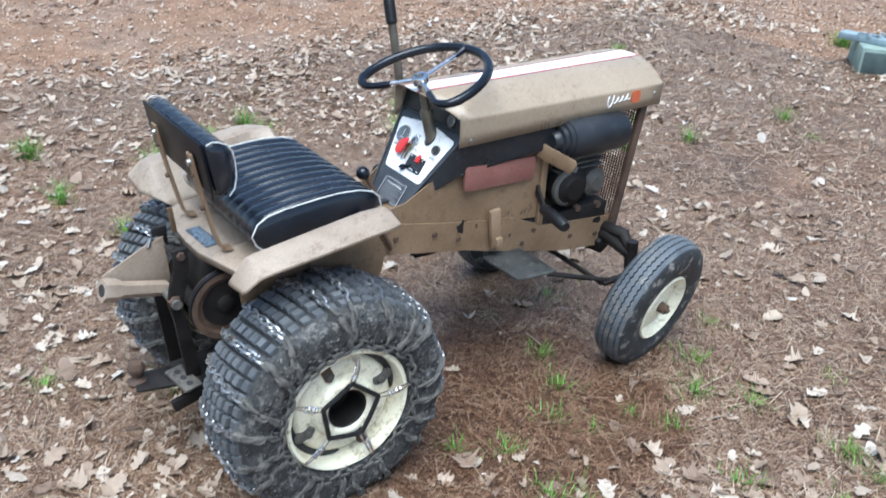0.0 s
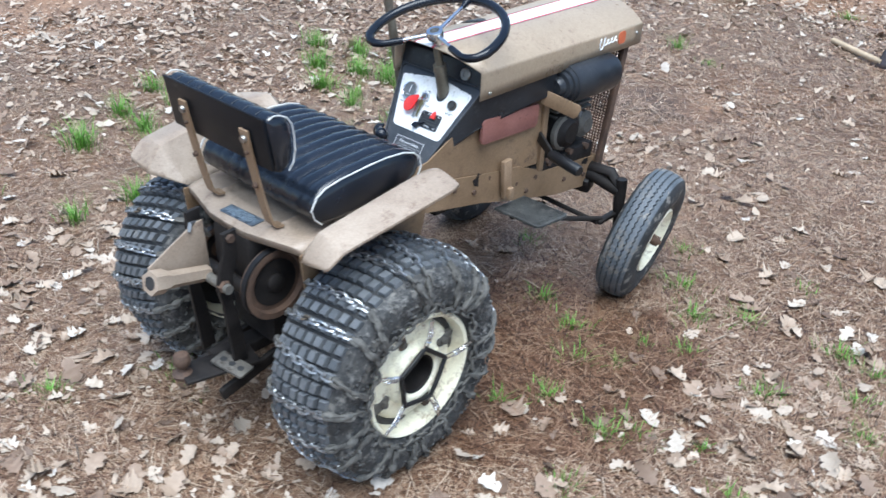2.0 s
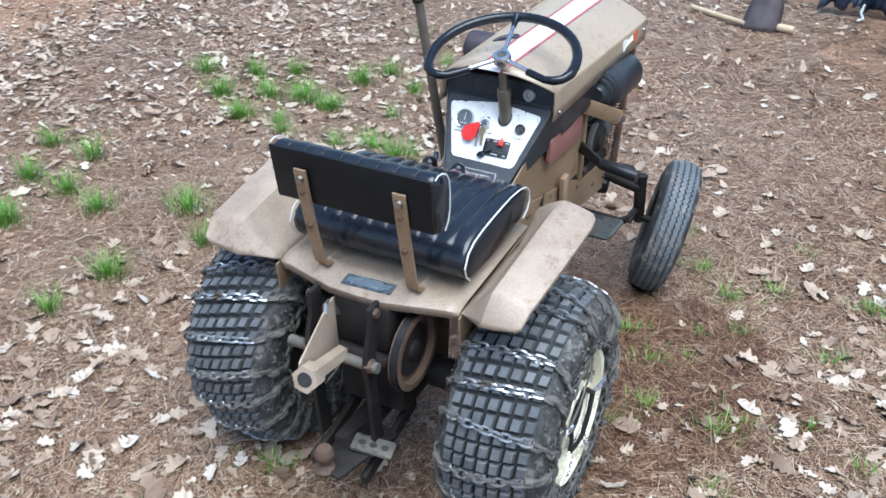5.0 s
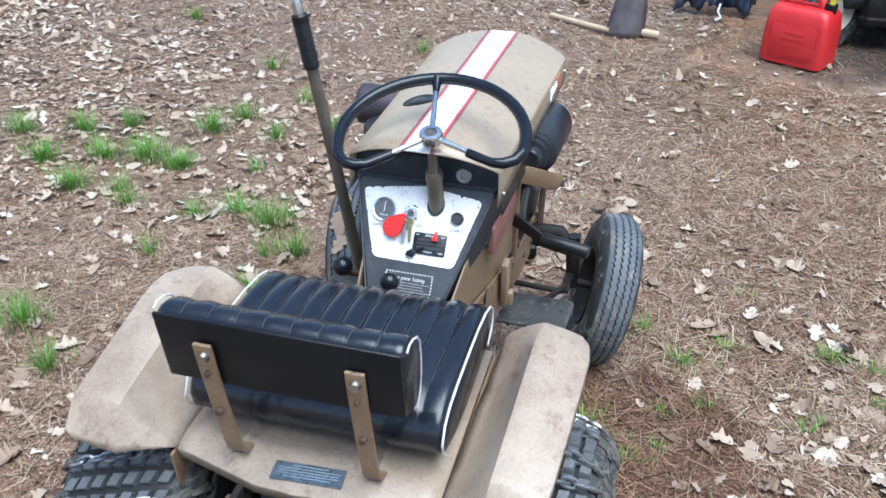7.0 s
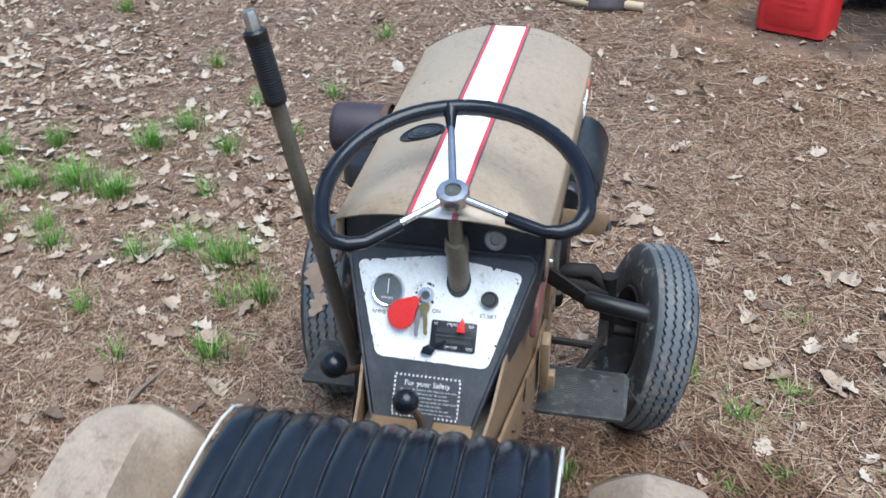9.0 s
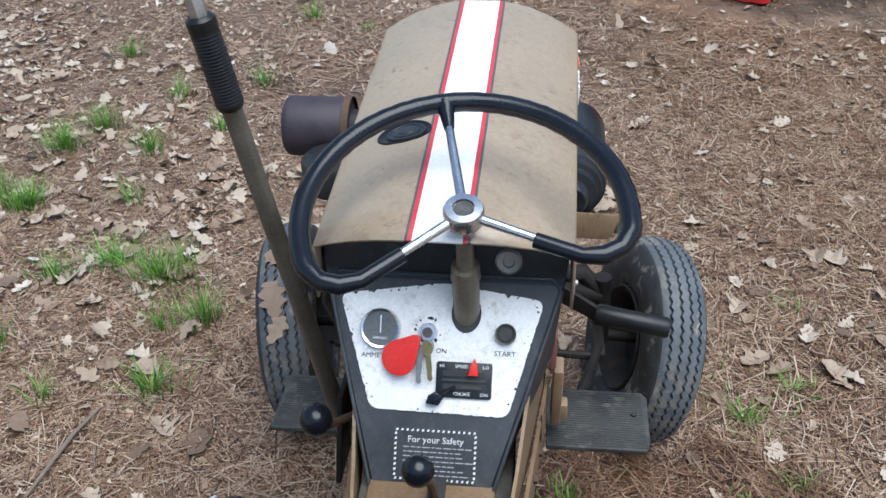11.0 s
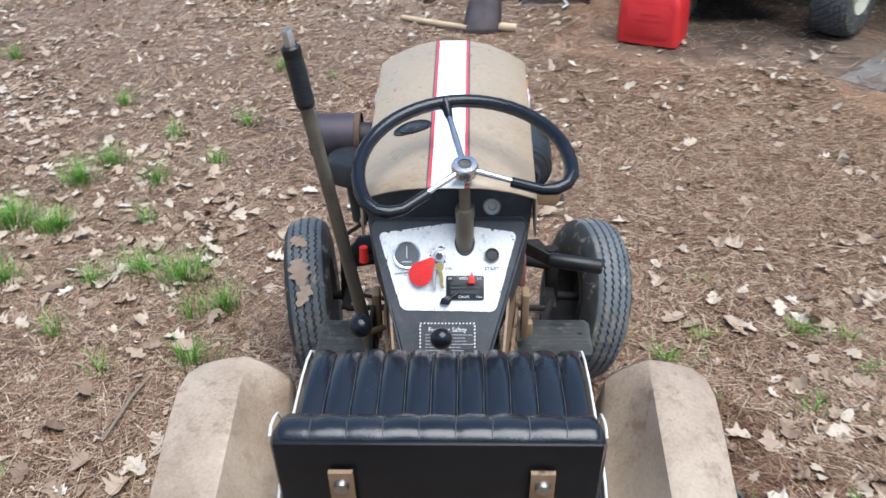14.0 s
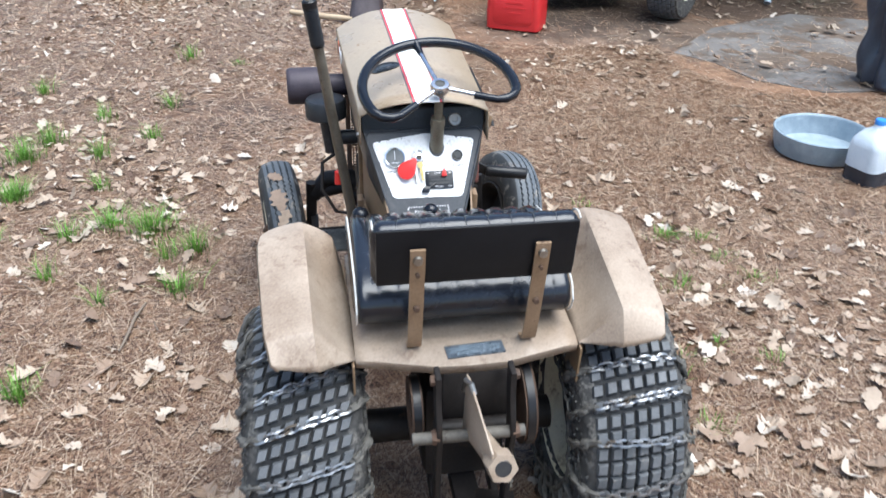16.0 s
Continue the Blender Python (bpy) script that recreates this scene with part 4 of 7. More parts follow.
knob_lever(Vector((-0.155, 0.42, 0.528)), 0.0205, [(-0.155, 0.42, 0.52), (-0.145, 0.44, 0.50), (-0.12, 0.47, 0.49)], "clutch_lever")
knob_lever(Vector((-0.010, 0.282, 0.600)), 0.0175, [(-0.010, 0.284, 0.598), (0.0, 0.31, 0.55), (0.003, 0.325, 0.50)], "gear_lever")
bm = bmesh.new()
box(bm, (0.003, 0.325, 0.5195), (0.02, 0.05, 0.004), None, 0.001)
part("gear_slot", bm, TEXTBLACK, tractor)

# footplates and right pedal
for s in (1, -1):
    bm = bmesh.new()
    M = pose(0.208, 0.632, 0.352, -3, 0, 0) if s > 0 else pose(-0.213, 0.632, 0.352, -3, 0, 0) @ Matrix.Diagonal((0.8, 0.95, 1, 1))
    prism(bm, [(-0.075, -0.066), (0.068, -0.066), (0.074, -0.05), (0.078, 0.052), (0.07, 0.064), (-0.075, 0.064)], 0.008, M, 0.002)
    ft = part("footrest", bm, FOOT, tractor, "grey worn ribbed footrest")
    bm = bmesh.new()
    for k in range(24):
        box(bm, (0, 0, 0), (0.138, 0.0026, 0.0012), M @ Matrix.Translation((0, -0.06 + 0.0051 * k, 0.0042)))
    part("ribs", bm, FOOT, ft)
    bm = bmesh.new()
    lathe(bm, [(0.0, 0.0), (0.005, 0.0), (0.005, -0.002)], 12, M @ Matrix.Translation((0.055, 0.01, 0.0072)))
    part("hole", bm, TEXTBLACK, ft)
bm = bmesh.new()
prism(bm, [(0, -0.016), (0.09, -0.012), (0.09, 0.012), (0, 0.016)], 0.008, Matrix.Translation((0.13, 0.74, 0.515)) @ Vector((0.074, -0.036, -0.022)).to_track_quat('X', 'Z').to_matrix().to_4x4() @ pose(0, 0, 0, 90, 0, 0), 0.002)
pedal = part("brake_pedal", bm, GREASE, tractor, "greasy black pedal arm with a rubber sleeve")
bm = bmesh.new()
sweep(bm, [(0.198, 0.706, 0.494), (0.204, 0.705, 0.4935), (0.300, 0.689, 0.487), (0.305, 0.688, 0.4865)], [0.013, 0.0155, 0.0155, 0.0125], 18)
part("sleeve", bm, GRIP, pedal, "worn black rubber pedal sleeve")

# seat plate, fenders, seat
bm = bmesh.new()
prof = [(0.19, 0.558), (-0.05, 0.541), (-0.10, 0.538), (-0.122, 0.535), (-0.138, 0.529)]
us = [-1, -0.85, -0.6, -0.52, -0.44, -0.3, 0, 0.3, 0.44, 0.52, 0.6, 0.85, 1]
rows = []
for y, z in prof:
    row = []
    for u in us:
        yy = y - (0.042 * (1 - max(0, abs(u) - 0.25) / 0.75) if y < -0.11 else 0)
        bump = 0.010 if abs(abs(u) - 0.52) < 0.03 and -0.13 < y < -0.04 else 0
        row.append(Vector((0.203 * u, yy, z + bump - 0.012 * max(0, abs(u) - 0.85))))
    rows.append(row)
rows.append([p + Vector((0, 0.001, -0.016)) for p in rows[-1]])
grid(bm, rows)
seat_plate = part("seat_plate", bm, TAN, tractor, "dusty tan plate behind the seat", sharp=40)
thicken(seat_plate, 0.003)
bm = bmesh.new()
LP = pose(0.010, -0.145, 0.5335, 3.5, 0, 4)
prism(bm, rounded(0.106, 0.034, 0.002), 0.0015, LP @ Matrix.Translation((0, 0, 0.004)))
lab = part("maker_label", bm, DATAPLATE, seat_plate, "small blue-grey metal data plate with worn pale print")
bm = bmesh.new()
for w, y in ((0.055, 0.0115), (0.094, 0.006), (0.09, 0.001), (0.094, -0.004), (0.07, -0.009)):
    box(bm, (0, 0, 0), (w, 0.0013, 0.0006), LP @ Matrix.Translation((0, y, 0.0052)))
part("print_bar", bm, GALV, lab)


def build_fender(s):
    bm = bmesh.new()
    # (y, x inner, crease x, z crease, outer x, outer z)
    st = [(-0.194, 0.205, 0.268, 0.552, 0.332, 0.563), (-0.190, 0.205, 0.2715, 0.563, 0.344, 0.572), (-0.162, 0.205, 0.2755, 0.6005, 0.350, 0.5935), (-0.156, 0.205, 0.2765, 0.6065, 0.3515, 0.5965), (-0.14, 0.205, 0.2772, 0.611, 0.354, 0.601), (-0.06, 0.205, 0.2797, 0.6248, 0.3594, 0.6142), (0.05, 0.207, 0.283, 0.6435, 0.366, 0.632), (0.10, 0.210, 0.2845, 0.6515, 0.3675, 0.639), (0.135, 0.213, 0.2855, 0.653, 0.363, 0.640), (0.160, 0.215, 0.2862, 0.651, 0.350, 0.637), (0.171, 0.218, 0.2865, 0.644, 0.335, 0.630)]
    rows = []
    for y, xi, xc, zc, xo, zo in st:
        zb = min(0.540 + 0.09 * max(y, -0.14), zc - 0.004)
        yi = max(y, -0.137)
        row = [Vector((s * xi, yi, zb))]
        for k in range(1, 5):
            t = k / 5
            row.append(Vector((s * (xi + (xc - xi) * t), yi + (y - yi) * t, zb + (zc - zb) * t ** (1.0 + 0.6 * min(1.0, max(0.0, (y + 0.15) / 0.06)) - 1.3 * min(1.0, max(0.0, (y - 0.09) / 0.06))))))
        row += [Vector((s * (xc - 0.002), y, zc - 0.001)), Vector((s * (xc + 0.004), y, zc + 0.0005))]
        for k in range(1, 5):
            t = k / 4
            row.append(Vector((s * (xc + 0.004 + (xo - xc - 0.004) * t), y, zc + (zo - zc) * t ** 1.6)))
        row.append(Vector((s * (xo + 0.002), y, zo - 0.005)))
        rows.append(row)
    grid(bm, rows)
    ob = part("fender", bm, TAN, tractor, "dusty tan steel fender with a raised crease", sharp=24)
    thicken(ob, 0.003, offset=-1 if s > 0 else 1)
    return ob


for s in (1, -1):
    build_fender(s)
    bm = bmesh.new()
    prism(bm, [(-0.14, 0.44), (0.20, 0.44), (0.215, 0.50), (0.19, 0.548), (0.16, 0.55), (0.02, 0.538), (-0.15, 0.522)], 0.004, Matrix(((0, 0, 1, s * 0.207), (1, 0, 0, 0), (0, 1, 0, 0), (0, 0, 0, 1))))
    part("inner_fender", bm, CHASSIS, tractor, "rusty tan inner fender wall")

SEATW, PLEATS = 0.194, 11
seat_prof = [(-0.06, 0.560), (-0.082, 0.566), (-0.099, 0.582), (-0.104, 0.604), (-0.094, 0.626), (-0.070, 0.640), (-0.03, 0.648), (0.01, 0.652), (0.055, 0.656), (0.10, 0.658), (0.145, 0.655), (0.178, 0.646), (0.198, 0.630), (0.203, 0.609), (0.194, 0.591), (0.17, 0.579), (0.10, 0.568), (0.0, 0.558)]


def padded(profile, half, pleats, depth, from_k, to_k, material, name, label):
    """A cushion: an outline in y and z carried across x, with sewn pleats on the part of the outline between two indices."""
    bm = bmesh.new()
    n = len(profile)
    cols = pleats * 8
    cy, cz = sum(p[0] for p in profile) / n, sum(p[1] for p in profile) / n
    rows = []
    for c in range(cols + 1):
        u = c / cols
        x = -half + 2 * half * u
        ph = (u * pleats) % 1.0
        puff = depth * (abs(math.sin(math.pi * ph)) ** 0.55)
        e = min(u, 1 - u) * 2 * half
        inset = 0.006 * max(0.0, 1 - e / 0.010) ** 2
        row = []
        for k in range(n):
            y, z = profile[k]
            a, b = profile[k - 1], profile[(k + 1) % n]
            ty, tz = b[0] - a[0], b[1] - a[1]
            ln = math.hypot(ty, tz)
            ny, nz = -tz / ln, ty / ln
            if (y - cy) * ny + (z - cz) * nz < 0:
                ny, nz = -ny, -nz
            amt = puff * (0.08 + 0.92 * min(1.0, max(0.0, (k - from_k) / 3.0)) * (k <= to_k)) - inset
            w = 0.0015 * noise.noise((x * 30, y * 18, z * 18))
            row.append(bm.verts.new((x, y + ny * (amt + w), z + nz * (amt + w))))
        rows.append(row)
    for c in range(cols):
        for k in range(n):
            bm.faces.new((rows[c][k], rows[c][(k + 1) % n], rows[c + 1][(k + 1) % n], rows[c + 1][k]))
    for row, sx in ((rows[0], -1), (rows[-1], 1)):
        mid = [bm.verts.new((v.co.x + sx * 0.005, cy + (v.co.y - cy) * 0.8, cz + (v.co.z - cz) * 0.8)) for v in row]
        for k in range(n):
            bm.faces.new((row[k], row[(k + 1) % n], mid[(k + 1) % n], mid[k]))
        bm.faces.new(mid)
    return part(name, bm, material, tractor, label, sharp=70)


seat = padded(seat_prof, SEATW, PLEATS, 0.0075, 4, 12, VINYL, "seat", "black pleated vinyl seat with white piping")
for s in (1, -1):
    bm = bmesh.new()
    sweep(bm, [(s * (SEATW + 0.002), y + (0.004 if y > 0.1 else -0.003 if y < -0.1 else 0), z + (0.003 if z > 0.61 else 0)) for y, z in seat_prof[1:16]], 0.0019, 7)
    part("piping", bm, PIPING, seat, "white piping")


def seam_lines(profile, half, pleats, ks, lift, parent):
    """Thin lines, paler than the vinyl, in the valleys between the pleats."""
    for i in range(1, pleats):
        x = -half + 2 * half * i / pleats
        bm = bmesh.new()
        pts = []
        for k in ks:
            a, b = Vector(profile[k - 1]), Vector(profile[(k + 1) % len(profile)])
            d = (b - a).normalized()
            pts.append((x + 0.0006 * math.sin(k * 2.1 + i), profile[k][0] - d.y * lift, profile[k][1] + d.x * lift))
        sweep(bm, pts, 0.0005, 5)
        part("seam", bm, SEAMLINE, parent)


seam_lines(seat_prof, SEATW, PLEATS, range(6, 13), 0.0016, seat)
back_prof = [(-0.166, 0.698), (-0.184, 0.800), (-0.181, 0.808), (-0.170, 0.813), (-0.156, 0.811), (-0.141, 0.803), (-0.130, 0.79), (-0.125, 0.765), (-0.124, 0.735), (-0.129, 0.71), (-0.141, 0.695), (-0.154, 0.692)]
back = padded(back_prof, 0.168, 9, 0.0030, 2, 9, VINYL, "backrest", "black padded vinyl backrest with white piping")
for s in (1, -1):
    bm = bmesh.new()
    sweep(bm, [(s * 0.170, y + (0.002 if y > -0.15 else 0), z + (0.002 if z > 0.8 else 0)) for y, z in back_prof[2:11]], 0.0015, 7)
    part("piping", bm, PIPING, back, "white piping")
seam_lines(back_prof, 0.168, 9, range(2, 7), 0.0016, back)
bm = bmesh.new()
box(bm, (0, -0.1815, 0.7565), (0.332, 0.006, 0.113), pose(0, 0, 0, 9.8, 0, 0), 0.0025)
part("back_board", bm, BOARD, back, "flat black back board")
for s in (1, -1):
    bm = bmesh.new()
    pts = [(-0.1945, 0.776), (-0.187, 0.735), (-0.172, 0.665), (-0.159, 0.610), (-0.150, 0.575), (-0.144, 0.557), (-0.136, 0.549), (-0.118, 0.5455)]
    x = 0.004 + s * 0.103
    A = []
    for k, (y, z) in enumerate(pts):
        a, b = pts[max(0, k - 1)], pts[min(len(pts) - 1, k + 1)]
        d = Vector((0, b[0] - a[0], b[1] - a[1])).normalized()
        nn = Vector((0, d.z, -d.y))
        c = Vector((x, y, z))
        A.append([bm.verts.new(c + Vector((sx * 0.0125, 0, 0)) + nn * o) for sx, o in ((-1, -0.0025), (1, -0.0025), (1, 0.0025), (-1, 0.0025))])
    for i in range(len(A) - 1):
        for k in range(4):
            bm.faces.new((A[i][k], A[i][(k + 1) % 4], A[i + 1][(k + 1) % 4], A[i + 1][k]))
    bm.faces.new(A[0])
    bm.faces.new(A[-1][::-1])
    br = part("back_bracket", bm, BROWNSTEEL, back, "brown flat steel bracket")
    for y, z, r in ((-0.195, 0.757, 0.0085), (-0.1895, 0.727, 0.004), (-0.1745, 0.652, 0.006)):
        bm = bmesh.new()
        cyl(bm, (x, y + 0.002, z), (x, y - 0.005, z - 0.001), r, r * 0.85, 12)
        part("bolt", bm, STEEL if r > 0.007 else RUST, back)

# rear end: axle, gearbox, pulley, hitch
bm = bmesh.new()
cyl(bm, (-0.20, 0, 0.258), (0.20, 0, 0.258), 0.035, seg=20)
box(bm, (0, -0.02, 0.33), (0.16, 0.22, 0.22), None, 0.02)
box(bm, (0.01, -0.13, 0.462), (0.13, 0.10, 0.11), None, 0.012)
cyl(bm, (-0.07, -0.19, 0.40), (0.08, -0.19, 0.40), 0.016, seg=14)
part("gearbox", bm, GREASE, tractor, "greasy black gearbox and axle")
for x, r, w in ((0.105, 0.083, 0.022), (-0.098, 0.06, 0.02)):
    bm = bmesh.new()
    lathe(bm, [(0.0, -w / 2), (r * 0.72, -w / 2 + 0.006), (r * 0.8, -w / 2), (r, -w / 2), (r * 0.93, -0.002), (r * 0.93, 0.002), (r, w / 2), (r * 0.84, w / 2), (r * 0.80, w / 2 - 0.012), (0, w / 2 - 0.012)], 40, pose(x, -0.138, 0.41, 0, 90, 0))
    pu = part("belt_pulley", bm, RUST, tractor, "rusty belt pulley")
    bm = bmesh.new()
    lathe(bm, [(r * 0.955, -0.006), (r * 1.02, -0.007), (r * 1.02, 0.007), (r * 0.955, 0.006)], 40, pose(x, -0.138, 0.41, 0, 90, 0))
    part("belt", bm, GRIP, pu, "black drive belt")
    # black hub and web disc paint the pulley's dark hollow
    bm = bmesh.new()
    lathe(bm, [(0.0, w / 2 - 0.002), (0.017, w / 2 - 0.002), (0.021, w / 2 - 0.005), (0.022, w / 2 - 0.0105), (r * 0.66, w / 2 - 0.0105), (r * 0.66, w / 2 - 0.0118)], 32, pose(x, -0.138, 0.41, 0, 90 if x > 0 else -90, 0))
    part("hub", bm, GREASE, pu, "black hub and disc painting the dark hollow")
for x in (0.062, -0.068):
    bm = bmesh.new()
    prism(bm, [(-0.235, 0.545), (-0.20, 0.548), (-0.20, 0.50), (-0.215, 0.44), (-0.225, 0.40), (-0.205, 0.30), (-0.19, 0.19), (-0.225, 0.185), (-0.245, 0.38), (-0.255, 0.42), (-0.248, 0.46), (-0.232, 0.50)], 0.010, Matrix(((0, 0, 1, x), (1, 0, 0, 0), (0, 1, 0, 0), (0, 0, 0, 1))), 0.002)
    arm = part("hitch_arm", bm, GREASE, tractor, "greasy black hitch arm")
    sgn = 1 if x > 0 else -1
    for y, z, r in ((-0.218, 0.532, 0.011), (-0.24, 0.425, 0.016)):
        bm = bmesh.new()
        cyl(bm, (x, y, z), (x + sgn * 0.013, y, z), r, r * 0.8, 6)
        part("bolt", bm, RUST, arm)
bm = bmesh.new()
cyl(bm, (-0.115, -0.24, 0.424), (0.085, -0.24, 0.424), 0.011, seg=14)
part("cross_pin", bm, DUSTYIRON, tractor, "rusty hitch cross pin")
bm = bmesh.new()
prism(bm, [(-0.225, 0.545), (-0.245, 0.545), (-0.368, 0.492), (-0.372, 0.455), (-0.232, 0.415), (-0.215, 0.42)], 0.004, Matrix(((-0.128, 0, 1, -0.0474), (1, 0, 0, 0), (0, 1, 0, 0), (0, 0, 0, 1))), 0.001)
hitch = part("sleeve_hitch", bm, TAN, tractor, "tan sheet-steel sleeve hitch")
bm = bmesh.new()
lathe(bm, [(0.0148, 0), (0.0265, 0), (0.0265, 0.03), (0.019, 0.045), (0.0175, 0.15), (0.0135, 0.15)], 6, pose(0.016, -0.377, 0.467, -106, 0, 7) @ pose(0, 0, 0, 0, 0, 12), closed=True)
tube = part("tube", bm, TAN, hitch)
bm = bmesh.new()
lathe(bm, [(0.0, 0.0), (0.0145, 0.0), (0.0135, 0.0008)], 20, pose(0.016, -0.3772, 0.467, 74, 0, 7))
part("bore", bm, TEXTBLACK, tube)
bm = bmesh.new()
sweep(bm, [(-0.02, -0.21, 0.50), (-0.022, -0.235, 0.54), (-0.016, -0.255, 0.545), (-0.012, -0.262, 0.53)], 0.005, 8)
part("hook", bm, STEEL, hitch)
bm = bmesh.new()
box(bm, (0.035, -0.25, 0.212), (0.075, 0.17, 0.008), pose(0, 0, 0, 0, 0, -14), 0.002)
box(bm, (0.0, -0.12, 0.20), (0.05, 0.24, 0.03), None, 0.004)
box(bm, (0.06, -0.16, 0.175), (0.014, 0.22, 0.03), pose(0, 0, 0, 14, 0, 0), 0.003)
box(bm, (-0.06, -0.16, 0.175), (0.014, 0.22, 0.03), pose(0, 0, 0, 14, 0, 0), 0.003)
drawbar = part("drawbar", bm, GREASE, tractor, "greasy black drawbar")
bm = bmesh.new()
prism(bm, rounded(0.085, 0.045, 0.004), 0.006, pose(0.068, -0.238, 0.222, 0, 8, 14), 0.001)
tongue = part("hole_plate", bm, DUSTYIRON, drawbar, "grey drilled steel plate")
for d in (-0.024, 0.0, 0.024):
    bm = bmesh.new()
    lathe(bm, [(0.0, 0.0), (0.008, 0.0), (0.008, -0.002)], 14, pose(0.068, -0.238, 0.222, 0, 8, 14) @ Matrix.Translation((d, 0, 0.0036)))
    part("hole", bm, TEXTBLACK, tongue)
bm = bmesh.new()
lathe(bm, [(0.0, -0.012), (0.022, -0.012), (0.024, -0.004), (0.016, 0.0), (0.011, 0.004), (0.010, 0.010), (0.016, 0.016), (0.020, 0.026), (0.0195, 0.036), (0.014, 0.045), (0.0, 0.048)], 24, pose(0.010, -0.325, 0.218))
part("hitch_ball", bm, RUST, drawbar, "rusty trailer ball")

# front axle
bm = bmesh.new()
sweep(bm, [(-0.262, 1.03, 0.30), (-0.16, 1.02, 0.325), (0, 1.01, 0.315), (0.15, 1.02, 0.32), (0.235, 1.03, 0.295)], [0.02, 0.022, 0.028, 0.022, 0.02], 12)
sweep(bm, [(0.08, 1.01, 0.30), (0.14, 1.02, 0.345), (0.20, 1.03, 0.342), (0.235, 1.03, 0.30), (0.24, 1.03, 0.23)], [0.016, 0.018, 0.018, 0.017, 0.015], 10)
sweep(bm, [(-0.08, 1.01, 0.30), (-0.15, 1.02, 0.352), (-0.22, 1.03, 0.345), (-0.26, 1.03, 0.29)], [0.02, 0.026, 0.026, 0.022], 10)
for s in (1, -1):
    kx = 0.238 if s > 0 else -0.263
    cyl(bm, (kx, 1.03, 0.335), (kx + s * 0.008, 1.03, 0.185), 0.017, 0.015, 14)
    cyl(bm, (kx, 1.03, 0.20), (kx + s * 0.09, 1.04, 0.186), 0.011, seg=12)
axle = part("front_axle", bm, GREASE, tractor, "greasy black front axle")
bm = bmesh.new()
sweep(bm, [(-0.258, 0.93, 0.225), (0.05, 0.92, 0.24), (0.235, 0.93, 0.225)], 0.0075, 8)
sweep(bm, [(0.15, 0.62, 0.32), (0.20, 0.80, 0.27), (0.235, 0.95, 0.23)], 0.008, 8)
for s in (1, -1):
    box(bm, (0.236 if s > 0 else -0.26, 0.98, 0.225), (0.022, 0.10, 0.012), None, 0.003)
part("tie_rod", bm, GREASE, axle)
for s in (1, -1):
    bm = bmesh.new()
    box(bm, (s * 0.10, 1.01, 0.29), (0.09, 0.05, 0.05), pose(0, 0, 0, 20, 0, s * 10), 0.01)
    part("axle_bracket", bm, GREASE, axle)

# ---- wheels ----
RW, RR = {1: 0.313, -1: 0.301}, 0.259


def tread_blocks(R, half, rows, around, height, skew, size, lean=0.0):
    V, F = [], []
    for r in range(rows):
        xc = -half + 2 * half * (r + 0.5) / rows
        for k in range(around):
            t0 = (k + skew * r) / around * 2 * math.pi
            base = len(V)
            dx, dt = half / rows * size, math.pi / around * size
            for rad, f in ((R - 0.006, 1.10), (R + height * 0.7, 1.0), (R + height, 0.84)):
                drop = 0.016 * (abs(xc) / half) ** 3
                for sx, st in ((-1, -1), (1, -1), (1, 1), (-1, 1)):
                    x = xc + sx * dx * f + lean * st * dx
                    t = t0 + st * dt * f + sx * dt * skew * 0.6
                    q = rad - drop - 0.004 * (sx * xc > 0) * (abs(xc) / half) ** 2
                    q += 0.0012 * noise.noise((x * 40, t * 12, 1.0))
                    V.append((x, q * math.sin(t), q * math.cos(t)))
            F += [(base + 8, base + 9, base + 10, base + 11)] + [(base + o + i, base + o + (i + 1) % 4, base + o + 4 + (i + 1) % 4, base + o + 4 + i) for i in range(4) for o in (0, 4)]
    return V, F


def add_raw(bm, V, F):
    vs = [bm.verts.new(v) for v in V]
    for f in F:
        bm.faces.new([vs[i] for i in f])


ABOUT_X = Matrix(((0, 0, 1, 0), (1, 0, 0, 0), (0, 1, 0, 0), (0, 0, 0, 1)))


